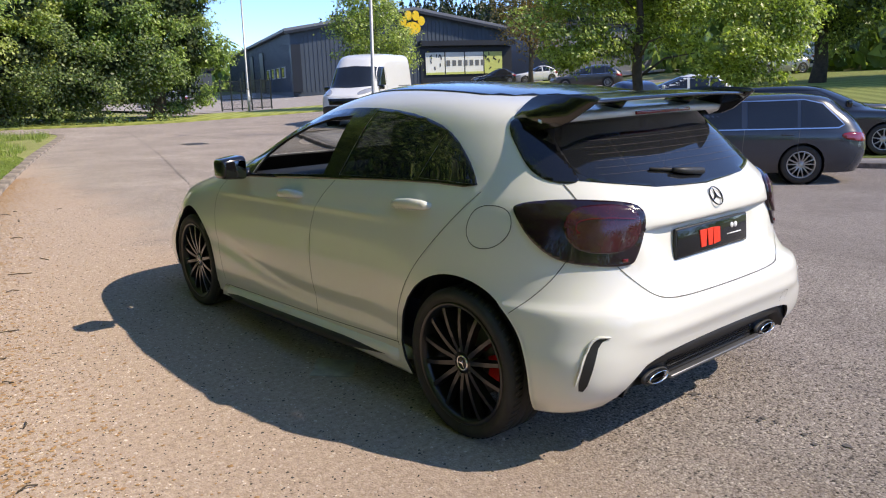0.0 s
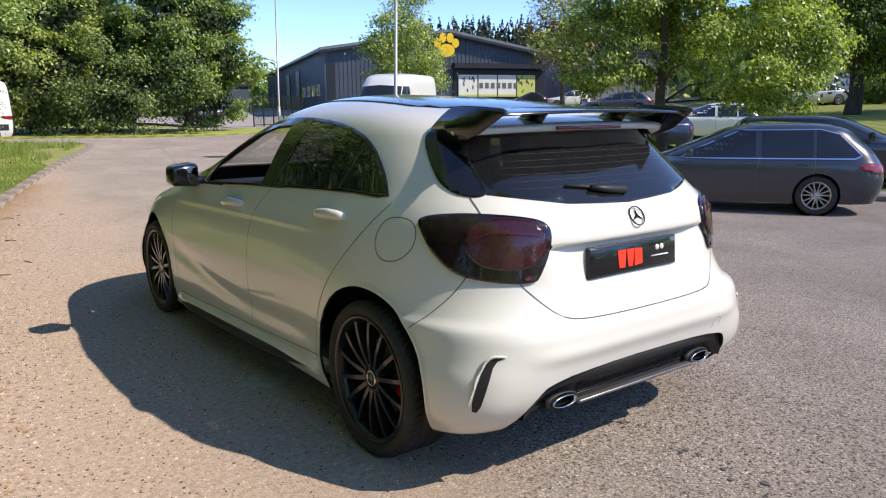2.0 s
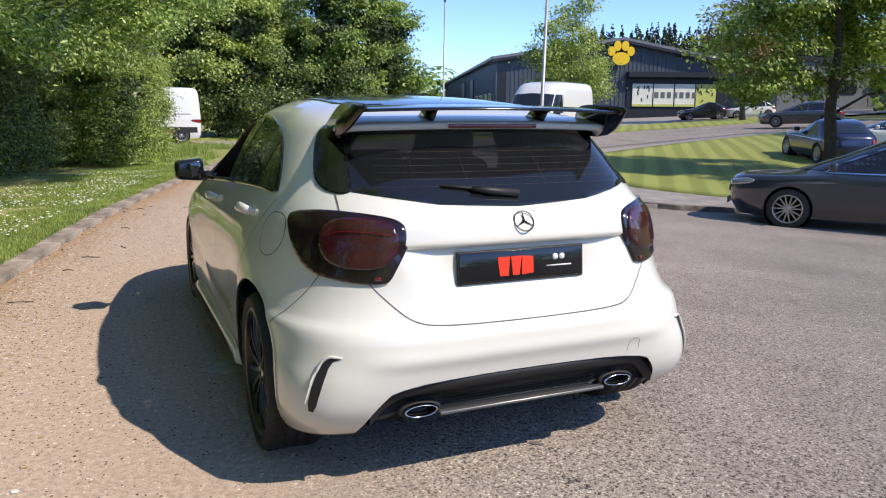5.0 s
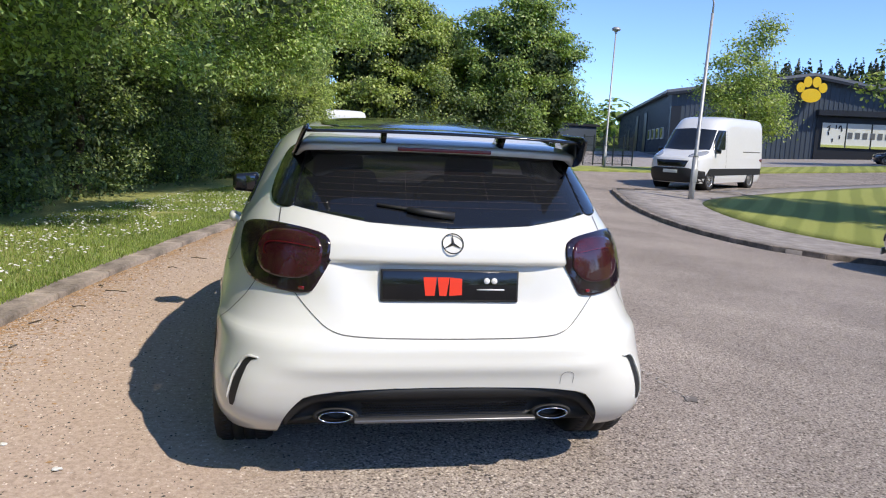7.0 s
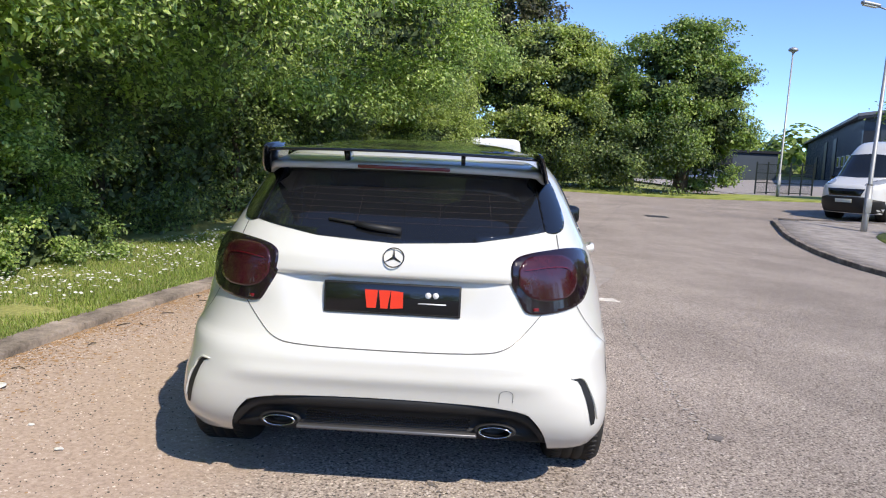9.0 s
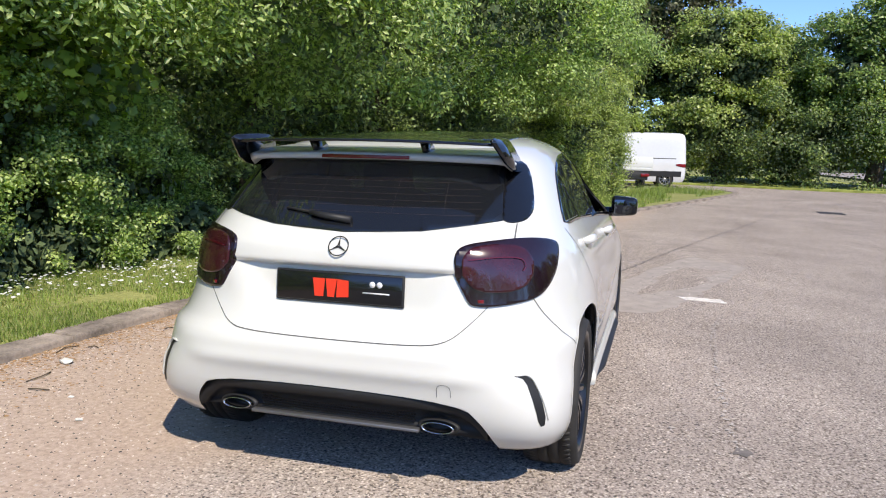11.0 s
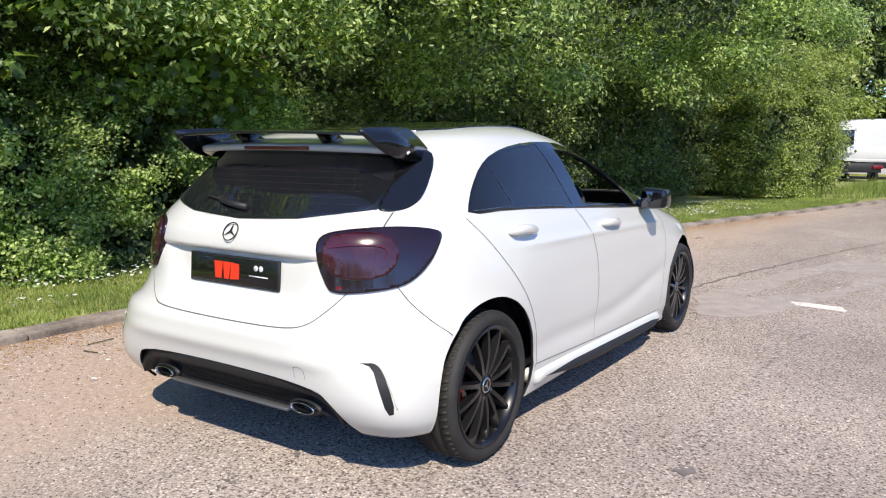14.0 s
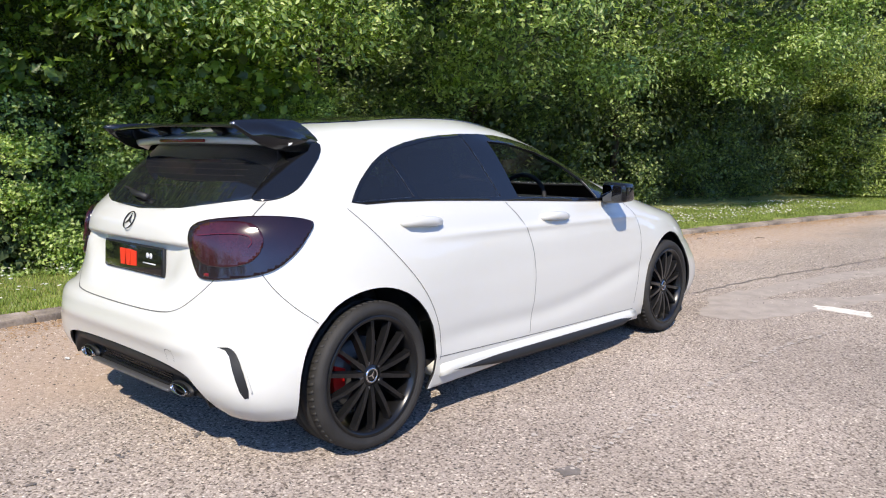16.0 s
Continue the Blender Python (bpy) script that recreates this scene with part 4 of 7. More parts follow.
# door mirrors
for s in (-1, 1):
    bm = bmesh.new()
    box(bm, (0.165, 0.13, 0.14), (s * 0.918, 1.90, 0.985), bevel=0.03, segments=4)
    for v in bm.verts:
        f = (abs(v.co.x) - 0.835) / 0.165
        v.co.z = 0.985 + (v.co.z - 0.985) * (1.0 - 0.22 * f)
        v.co.y += -0.02 * f + 0.03 * (v.co.y > 1.9) * (1 - f)
    mirror = part("door_mirror", bm, BLACK_GLOSS, car, "gloss black door mirror")
    bm = bmesh.new()
    box(bm, (0.118, 0.004, 0.092), (s * 0.914, 1.828, 0.983), Matrix.Rotation(radians(10 * s), 3, "Z") @ Matrix.Rotation(radians(2), 3, "X"), bevel=0.0015)
    part("mirror_glass", bm, MIRROR, mirror)
    bm = bmesh.new()
    tube(bm, [(s * 0.76, 1.93, 0.94), (s * 0.85, 1.92, 0.945)], [0.035, 0.03], 10)
    part("mirror_foot", bm, BLACK_GLOSS, mirror)

# wheels
for y, sgn, cal in ((0.0, 1, 1), (2.699, 1, -1), (0.0, -1, 1), (2.699, -1, -1)):
    wheel = empty("wheel")
    wheel.parent = car
    wheel.matrix_local = pose(sgn * 0.76, y, 0.311, 0, 0, 0 if sgn > 0 else 180)
    wheel["label"] = "black multi-spoke alloy wheel with low tyre"
    make_wheel(wheel, 0.311, 0.25, 0.225, 14, RIM_BLACK, caliper=-cal * sgn)

# cabin: floor, seats, dash, steering wheel
bm = bmesh.new()
box(bm, (1.30, 3.3, 0.05), (0, 1.3, 0.20), bevel=0.01)
part("floor_pan", bm, BLACK_MATT, car)
bm = bmesh.new()
box(bm, (1.36, 0.5, 0.16), (0, 1.98, 0.84), bevel=0.05)
part("dashboard", bm, INTERIOR, car)
for x in (-0.36, 0.36):
    for y, w in ((1.05, 0.5), (0.22, 0.5)):
        bm = bmesh.new()
        box(bm, (w, 0.5, 0.14), (x, y + 0.25, 0.46), bevel=0.05)
        box(bm, (w, 0.14, 0.62), (x, y - 0.06, 0.78), Matrix.Rotation(radians(14), 3, "X"), bevel=0.06)
        box(bm, (0.27, 0.1, 0.19), (x, y - 0.17, 1.14 if y > 0.5 else 1.08), Matrix.Rotation(radians(10), 3, "X"), bevel=0.045)
        part("seat", bm, INTERIOR, car)
bm = bmesh.new()
for k in range(1):
    ring = [(0.36 + 0.185 * math.cos(a), 1.68 + 0.05 * math.sin(a), 0.90 + 0.175 * math.sin(a)) for a in np.linspace(0, 2 * math.pi, 29)]
    tube(bm, ring, 0.014, 8)
box(bm, (0.32, 0.03, 0.06), (0.36, 1.69, 0.9), bevel=0.01)
part("steering_wheel", bm, INTERIOR, car)


# ---- ground, road, verges ----
def along_line(points, pace, turns=3):
    pts = [Vector(p) for p in rounded(points, turns, closed=False)]
    d = np.r_[0, np.cumsum([(b - a).length for a, b in zip(pts, pts[1:])])]
    t = np.linspace(0, d[-1], max(2, int(d[-1] / pace)))
    return np.stack([np.interp(t, d, [p[k] for p in pts]) for k in (0, 1)], 1)


def grid_faces(rows, cols):
    i = np.arange(rows - 1)[:, None] * cols + np.arange(cols - 1)[None]
    return np.stack([i, i + 1, i + cols + 1, i + cols], -1).reshape(-1, 4)


def sheet(name, xs, ys, lift, material):
    gx, gy = np.meshgrid(xs, ys)
    gz = land(np.clip(gx, -40, 90), np.clip(gy, -40, 110)) + lift
    return numpy_object(name, np.stack([gx, gy, gz], -1).reshape(-1, 3), grid_faces(len(ys), len(xs)), material, smooth=True)


far = np.sinh(np.linspace(-4.6, 4.6, 121)) * 18
tagged(sheet("ground", far, far + 5, -0.14, TURF), "rough green turf reaching the horizon", "ground", kind="structure")
tagged(sheet("road", np.linspace(-22, 48, 141), np.linspace(-40, 48, 177), 0.0, ASPHALT), "worn grey asphalt road with reddish grit", "road", kind="structure")

KERB_LEFT = [(-2.57, -30), (-2.57, -6), (-2.56, 0), (-2.48, 1.5), (-2.28, 3.2), (-1.96, 5.0), (-1.7, 6.5), (-1.25, 8.6), (-0.62, 11.1), (0.15, 13.9), (1.0, 16.9), (2.3, 21.2), (3.4, 24.6), (4.05, 26.9), (4.2, 28.6), (3.2, 30.2), (0, 31.5), (-8, 33), (-22, 35)]
KERB_RIGHT = [(17.5, -40), (16.5, -12), (15.2, -2), (13.9, 3.2), (12.6, 5.9), (10.4, 7.9), (8.9, 8.3), (7.95, 9.0), (7.55, 10.5), (7.52, 12.3), (7.75, 14.1), (8.15, 16.2), (8.7, 18.0), (9.25, 20.0), (9.75, 20.4), (10.6, 19.9), (11.9, 19.7), (13.6, 20.6), (18, 23.2), (25, 27.0), (34, 29.2), (48, 31)]
KERB_FAR = [(-22, 37.5), (-6, 37.0), (1.5, 36.2), (4.5, 34.9), (7.0, 33.2), (9.6, 32.4), (12.5, 33.4), (18.0, 35.3), (26, 37.3), (34, 38.0), (48, 39.5)]


def raised(name, line, toward, material, lift, start=0.12, steps=(0, 0.02, 0.06, 0.12, 0.22, 0.36, 0.55, 0.78, 1.0), waves=0.02):
    """A raised strip from a kerb line towards another line."""
    pts = along_line(line, 0.5)
    rows = []
    for x, y in pts:
        tx, ty = toward(x, y)
        far_off = math.hypot(tx - x, ty - y)
        x, y = x + (tx - x) * 0.05 / far_off, y + (ty - y) * 0.05 / far_off
        rows.append((x, y, float(land(x, y)) - 0.06))
        for s in steps:
            px, py = x + (tx - x) * s, y + (ty - y) * s
            rows.append((px, py, float(land(px, py)) + lift + (waves * (noise.noise((px * 0.6, py * 0.6, 0)) + 0.4) if s > 0.01 else 0)))
    faces = grid_faces(len(pts), len(steps) + 1)
    return numpy_object(name, rows, faces[:, ::-1], material, smooth=True)


def kerb_row(name, line, lift, width, inner, label, length=0.92):
    """Kerb stones in a row, each a stone of its own, along a line; inner: the side on which the stone lies."""
    holder = empty(name)
    tagged(holder, label, "kerb", kind="structure")
    pts = along_line(line, length)
    shapes = []
    for k in range(4):
        bm = bmesh.new()
        box(bm, (1, width, 0.24), bevel=0.016, segments=2)
        for v in bm.verts:
            v.co.z += 0.006 * noise.noise((v.co.x * 3 + k * 7, v.co.y * 9, 1))
        me = bpy.data.meshes.new("kerb_stone")
        bm.to_mesh(me)
        bm.free()
        me.materials.append(KERB)
        shapes.append(me)
    for i, (a, b) in enumerate(zip(pts, pts[1:])):
        d = Vector((b[0] - a[0], b[1] - a[1]))
        mid = Vector(((a[0] + b[0]) / 2, (a[1] + b[1]) / 2)) + inner * width / 2 * Vector((-d.y, d.x)).normalized()
        if mid.y < -12 or mid.length > 60:
            continue
        za, zb = float(land(*a)), float(land(*b))
        ob = new("kerb_stone", shapes[i % 4])
        ob.parent = holder
        yaw = math.atan2(d.y, d.x)
        ob.matrix_local = Matrix.Translation((mid.x, mid.y, (za + zb) / 2 + lift - 0.12 + 0.005 * random.uniform(-1, 1))) @ Euler((0, -math.atan2(zb - za, d.length), yaw + radians(random.uniform(-0.5, 0.5)))).to_matrix().to_4x4() @ Matrix.Diagonal((d.length - 0.006, 1, 1, 1))
    return holder


verge = raised("verge", KERB_LEFT, lambda x, y: (-16, min(max(y, -34), 22)), TURF, 0.036)
tagged(verge, "grass verge with daisies beside the kerb", "verge", kind="structure")
pavement = raised("pavement", KERB_RIGHT, lambda x, y: (x + 3.3, y + (0.8 if y < 20 else -3.2)), PAVING, 0.085, steps=(0, 0.25, 0.5, 0.75, 1.0), waves=0.004)
tagged(pavement, "worn grey pavement strip beside the lawn", "pavement", kind="structure")
LAWN_EDGE = [(18.5, -40), (17.5, -12), (16.2, -2), (14.9, 3.8), (13.4, 6.9), (11.3, 9.3), (10.3, 11.2), (10.0, 13.2), (10.2, 15.2), (10.7, 16.9), (11.8, 18.0), (13.9, 19.3), (18.3, 21.9), (25.3, 25.6), (34, 27.8), (48, 29.6)]
lawn = raised("lawn", LAWN_EDGE, lambda x, y: (50, min(max(y * 0.6, -30), 16)), LAWN, 0.10)
tagged(lawn, "mown green lawn with curved mowing stripes", "lawn", kind="structure")
far_verge = raised("far_verge", KERB_FAR, lambda x, y: (x + 1.5, y + 6.5 if x > 10 else y + 22), LAWN, 0.08)
tagged(far_verge, "strip of grass across the junction", "verge", kind="structure")
far_lot = sheet("car_park", np.linspace(16, 90, 60), np.linspace(42.5, 90, 40), 0.03, PAVING)
tagged(far_lot, "pale asphalt car park in front of the workshop", "car park", kind="structure")
kerb_row("kerb", KERB_LEFT, 0.05, 0.24, 1, "worn concrete kerb along the verge")
kerb_row("pavement_kerb", KERB_RIGHT, 0.10, 0.14, -1, "concrete kerb round the pavement corner")


# ---- foliage ----
def leaf_mesh(name, centres, normals, sizes, material, parent=None, aspect=0.62, fold=0.25, rng=None, lobed=False):
    """Many small folded leaves, four corners each."""
    rng = rng or np.random.default_rng(1)
    n = len(centres)
    nor = normals / (np.linalg.norm(normals, axis=1, keepdims=True) + 1e-9)
    ref = rng.normal(size=(n, 3))
    u = np.cross(nor, ref)
    u /= np.linalg.norm(u, axis=1, keepdims=True) + 1e-9
    v = np.cross(nor, u)
    s = sizes[:, None]
    if lobed:
        shape = ((-0.5, 0, 0), (-0.28, -0.42, 0.06), (-0.02, -0.3, 0.05), (0.12, -0.52, 0.1), (0.26, -0.2, 0.03), (0.62, 0, -0.05), (0.26, 0.2, 0.03), (0.12, 0.52, 0.1), (-0.02, 0.3, 0.05), (-0.28, 0.42, 0.06))
        verts = np.stack([centres + (u * a + v * b + nor * c) * s for a, b, c in shape], 1).reshape(-1, 3)
        i = np.arange(n)[:, None] * 10
        faces = np.concatenate([np.hstack([i, i + k, i + k + 1]) for k in range(1, 9)])
        return numpy_object(name, verts, faces, material, parent)
    a, b = centres - u * s * 0.5, centres + u * s * 0.5
    mid = centres + u * s * 0.05 
    c, d = mid + v * s * aspect * 0.5 + nor * s * fold * 0.4, mid - v * s * aspect * 0.5 + nor * s * fold * 0.4
    verts = np.stack([a, d, b, c], 1).reshape(-1, 3)
    i = np.arange(n)[:, None] * 4
    faces = np.concatenate([np.hstack([i, i + 1, i + 2]), np.hstack([i, i + 2, i + 3])])
    return numpy_object(name, verts, faces, material, parent)


def crown_points(blobs, count, rng, shell_depth=0.35, lumps=0.22):
    """Places and outward ways in the outer layer of a heap of ellipsoids (x, y, z, rx, ry, rz), gathered in sprays."""
    blobs = np.asarray(blobs, float)
    area = (blobs[:, 3] * blobs[:, 4] + blobs[:, 3] * blobs[:, 5] + blobs[:, 4] * blobs[:, 5])
    pick = rng.choice(len(blobs), size=count * 2, p=area / area.sum())
    d = rng.normal(size=(count * 2, 3))
    d /= np.linalg.norm(d, axis=1, keepdims=True)
    depth = 1 - shell_depth * rng.random(count * 2) ** 1.6
    wob = 1 + lumps * np.sin(d[:, 0] * 5.1 + pick) * np.sin(d[:, 1] * 4.3 + 2 * pick) * np.sin(d[:, 2] * 4.7 + 0.7 * pick) * 2
    p = blobs[pick, :3] + d * blobs[pick, 3:] * (depth * wob)[:, None]
    deep = np.zeros(len(p), bool)
    for b in blobs:
        q = (p - b[:3]) / b[3:]
        deep |= (q * q).sum(1) < 0.42
    keep = ~deep
    return p[keep][:count], d[keep][:count]


def foliage(name, blobs, sprays, per_spray, leaf, material, seed, parent=None, spread=2.2, droop=0.25, ground=None, clusters=0, cluster_size=0.3, lobed=False, aspect=0.62, gap_scale=0.8, gap=-0.22, **kw):
    rng = np.random.default_rng(seed)
    p, d = crown_points(blobs, clusters or sprays, rng, **kw)
    if clusters:
        # boughs: sprays gathered in domed tufts that stand out of the crown, with gaps between them
        open_air = np.array([noise.noise(Vector(q) * gap_scale + Vector((seed, 0, 0))) for q in p]) > gap
        p, d = p[open_air], d[open_air]
        clusters = len(p)
        each = max(1, sprays // clusters)
        n = len(p) * each
        size = cluster_size * np.repeat(rng.uniform(0.5, 1.35, len(p)), each)[:, None]
        dome = rng.normal(size=(n, 3)) + 0.55 * np.repeat(d, each, 0) + np.array([0, 0, 0.45])
        dome /= np.linalg.norm(dome, axis=1, keepdims=True)
        p = np.repeat(p, each, 0) + dome * size * np.array([1.15, 1.15, 0.75]) * rng.uniform(0.55, 1.1, (n, 1))
        d = 0.35 * np.repeat(d, each, 0) + 0.9 * dome
    if ground is not None:
        keep = p[:, 2] > ground
        p, d = p[keep], d[keep]
    n = len(p) * per_spray
    c = np.repeat(p, per_spray, 0) + rng.normal(size=(n, 3)) * leaf * spread * np.array([1, 1, 0.55])
    way = d * 0.75 + rng.normal(size=d.shape) * 0.35 + np.array([0, 0, 0.2]) + 1.15 * np.array(SUN)
    nor = np.repeat(way / np.linalg.norm(way, axis=1, keepdims=True), per_spray, 0) + rng.normal(size=(n, 3)) * 0.38
    c[:, 2] -= droop * leaf * rng.random(n)
    if ground is not None:
        c[:, 2] = np.maximum(c[:, 2], ground + 0.02)
    return leaf_mesh(name, c, nor, leaf * rng.uniform(0.6, 1.35, n), material, parent, rng=rng, lobed=lobed, aspect=aspect)


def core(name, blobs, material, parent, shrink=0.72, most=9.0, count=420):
    """The dark inner mass of a crown: layer on layer of leaves with shade painted into their colour."""
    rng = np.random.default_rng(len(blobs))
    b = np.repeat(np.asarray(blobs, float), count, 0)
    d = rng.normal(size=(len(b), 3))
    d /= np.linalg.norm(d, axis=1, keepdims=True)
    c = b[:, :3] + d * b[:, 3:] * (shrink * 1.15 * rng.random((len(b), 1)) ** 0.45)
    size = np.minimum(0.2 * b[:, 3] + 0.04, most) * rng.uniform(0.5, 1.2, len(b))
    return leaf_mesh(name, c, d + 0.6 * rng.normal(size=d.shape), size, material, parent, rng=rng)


def limbs(bm, base, top, radius, reach, count, seed):
    rnd = random.Random(seed)
    base, top = Vector(base), Vector(top)
    pts = [base.lerp(top, f) + Vector((rnd.uniform(-1, 1), rnd.uniform(-1, 1), 0)) * radius * (0.6 if 0 < f < 1 else 0) for f in (0, 0.15, 0.35, 0.6, 0.8, 1)]
    tube(bm, pts, [radius * k for k in (1.35, 1.0, 0.85, 0.6, 0.4, 0.15)], 10)
    for k in range(count):
        f = rnd.uniform(0.3, 0.9)
        start = base.lerp(top, f)
        a = 2 * math.pi * (k / count) + rnd.uniform(-0.4, 0.4)
        out = Vector((math.cos(a), math.sin(a), rnd.uniform(0.25, 0.8))) * reach * rnd.uniform(0.6, 1.0) * (1.2 - f * 0.6)
        tube(bm, [start, start + out * 0.45 + Vector((0, 0, 0.1 * reach)), start + out], [radius * 0.4 * (1.1 - f), radius * 0.25 * (1.1 - f), radius * 0.07], 6)


BARK = plain("bark", (0.09, 0.07, 0.05), 0.9, vary=0.4, scale=5, relief=0.03)
# the darkness between the boughs is put into the colour of inner leaves
SHADE = plain("shade_painted_hedge_leaves", (0.1, 0.14, 0.06), 0.9, vary=0.5, scale=4)
# tree crowns get a deeper painted shade than the hedges
TREE_SHADE = plain("shade_painted_tree_leaves", (0.065, 0.095, 0.034), 0.9, vary=0.5, scale=4)
LEAF_HEDGE = leaf_material("hedge_leaves", (0.23, 0.33, 0.1), (0.5, 0.63, 0.22), (0.78, 0.86, 0.42))
LEAF_TREE = leaf_material("tree_leaves", (0.17, 0.23, 0.07), (0.32, 0.41, 0.125), (0.53, 0.62, 0.24))
# tree leaves toned down: shade under the boughs is part of this colour
LEAF_SHADED = leaf_material("shade_painted_leaves", (0.14, 0.2, 0.075), (0.27, 0.35, 0.13), (0.46, 0.54, 0.22))
LEAF_BROAD = leaf_material("broad_leaves", (0.15, 0.235, 0.055), (0.34, 0.48, 0.1), (0.66, 0.78, 0.2))
LEAF_MAPLE = leaf_material("maple_leaves", (0.18, 0.26, 0.08), (0.34, 0.45, 0.14), (0.56, 0.66, 0.25))
LEAF_LIME = leaf_material("bright_leaves", (0.25, 0.32, 0.085), (0.44, 0.52, 0.16), (0.65, 0.7, 0.29))
LEAF_DULL = leaf_material("dull_leaves", (0.085, 0.085, 0.05), (0.15, 0.15, 0.085), (0.25, 0.26, 0.14))
LEAF_BRONZE = leaf_material("bronze_leaves", (0.2, 0.13, 0.045), (0.33, 0.215, 0.07), (0.44, 0.31, 0.11))
LEAF_PINE = leaf_material("conifer_needles", (0.03, 0.046, 0.024), (0.048, 0.068, 0.034), (0.07, 0.092, 0.045))


def tree(name, base, height, blobs, trunk, leaf, sprays, per, material, seed, label, group="", inner=0.7, **kw):
    z0 = float(land(base[0], base[1]))
    root = empty(name, Matrix.Translation((base[0], base[1], z0)))
    tagged(root, label, "tree", group)
    bm = bmesh.new()
    limbs(bm, (0, 0, -0.1), (0, 0, height * 0.85), trunk, height * 0.32, 9, seed)
    part("trunk", bm, BARK, root)
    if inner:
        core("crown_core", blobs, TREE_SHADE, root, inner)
    foliage("crown", blobs, sprays, per, leaf, material, seed, root, **kw)
    return root


def heap(height, radius, low, count, seed, flat=1.0):
    """Ellipsoids heaped into a crown of that height and radius."""
    rnd = random.Random(seed)
    out = [(0, 0, (height + low) / 2, radius * 0.75, radius * 0.75 * flat, (height - low) * 0.46)]
    for k in range(count):
        a, f = 2 * math.pi * k / count * 1.618 * 2, (k + 0.5) / count
        z = low + (height - low) * (0.12 + 0.8 * f)
        r = radius * math.sqrt(max(0.12, 1 - (2 * f - 0.85) ** 2)) * 0.62
        s = radius * rnd.uniform(0.3, 0.46)
        out.append((r * math.cos(a), r * math.sin(a) * flat, z, s, s, s * 0.85))
    return out


# the overgrown hedge and trees along the verge
def hedge(name, blobs, leaf, sprays, per, material, seed, label, inner=0.74, core_leaf=0.15, **kw):
    root = empty(name)
    tagged(root, label, "hedge")
    if inner:
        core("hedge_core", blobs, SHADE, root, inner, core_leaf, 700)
    foliage("hedge_leaves", blobs, sprays, per, leaf, material, seed, root, **kw)
    return root


near_bush = [(-5.1, 0.6, 0.95, 0.95, 1.3, 1.3), (-5.0, 2.4, 0.95, 0.95, 1.3, 1.35), (-5.6, -1.2, 0.9, 1.05, 1.3, 1.25), (-4.95, 4.0, 0.85, 0.9, 1.2, 1.2)]
near_bush += [(-4.75 + 0.06 * y, y, 0.28, 0.5, 0.8, 0.42) for y in np.arange(0.0, 5.6, 1.0)]
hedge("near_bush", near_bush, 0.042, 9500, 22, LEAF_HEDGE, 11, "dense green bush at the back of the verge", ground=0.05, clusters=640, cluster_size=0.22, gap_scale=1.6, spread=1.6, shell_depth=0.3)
edge_x = lambda y: float(np.interp(y, [-8, 4, 6, 9, 12, 15, 18], [-5.6, -4.9, -4.5, -4.0, -3.5, -2.9, -2.2]))
back_wall = [(edge_x(y) - 1.1, y, 1.4, 1.3, 1.5, 2.0) for y in np.arange(0.5, 20, 1.5)]
hedge("shaded_thicket", back_wall, 0.06, 7200, 18, LEAF_SHADED, 12, "thicket under the overhanging trees, its shade painted into the leaves", inner=0.9, ground=0.05, clusters=900, cluster_size=0.3, gap_scale=1.2)
# backing foliage added to keep sky out of the thicket's gaps
screen = [(-8.4 + 0.3 * max(0, y - 8), y, 3.2, 1.6, 2.3, 4.4) for y in np.arange(-1, 24, 2.2)]
hedge("thicket_backing", screen, 0.2, 2600, 12, LEAF_SHADED, 17, "leafy backing added behind the thicket, shade painted into its leaves", inner=1.1, core_leaf=0.5, ground=0.05)
# lumpy sheet in the painted shade colour, added to close the last gaps
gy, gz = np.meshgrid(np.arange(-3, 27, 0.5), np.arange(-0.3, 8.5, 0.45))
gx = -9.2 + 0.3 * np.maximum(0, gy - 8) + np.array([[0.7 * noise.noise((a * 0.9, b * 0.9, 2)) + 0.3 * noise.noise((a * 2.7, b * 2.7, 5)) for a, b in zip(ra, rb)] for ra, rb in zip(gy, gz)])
numpy_object("shade_sheet", np.stack([gx, gy, gz], -1).reshape(-1, 3), grid_faces(*gy.shape), SHADE, bpy.data.objects["thicket_backing"], smooth=True)
# out-of-view hedge, added to close the place for shadows and reflections
behind = [(-5.6, y, 1.6, 1.7, 1.9, 2.0) for y in np.arange(-11, -2, 2.4)] + [(-6.0, y, 5.2, 2.6, 2.6, 2.4) for y in np.arange(-10, -2, 3.4)]
hedge("hedge_behind", behind, 0.2, 1500, 12, LEAF_HEDGE, 18, "unseen leafy hedge added behind the view for its shadow", inner=0.9, ground=0.05)
overhang = [(-4.9, -1.8, 4.4, 2.2, 2.2, 1.8), (-4.5, 0.8, 4.2, 2.1, 2.2, 1.9), (-4.0, 3.4, 4.0, 2.2, 2.2, 1.8), (-3.3, 6.0, 3.8, 2.2, 2.2, 1.6), (-2.8, 8.6, 3.9, 2.2, 2.2, 1.6), (-1.9, 11.2, 4.0, 2.1, 2.2, 1.5), (-1.5, 13.6, 4.2, 1.9, 2.0, 1.7),
            (-5.6, 1.5, 6.9, 2.6, 2.8, 2.2), (-5.3, 5.4, 6.8, 2.7, 2.9, 2.3), (-4.6, 9.5, 6.6, 2.6, 2.8, 2.2), (-3.8, 13.3, 6.6, 2.5, 2.6, 2.1)]
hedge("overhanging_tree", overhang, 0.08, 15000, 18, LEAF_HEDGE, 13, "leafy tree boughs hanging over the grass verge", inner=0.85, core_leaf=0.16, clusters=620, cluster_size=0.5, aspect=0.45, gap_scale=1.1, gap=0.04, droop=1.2)
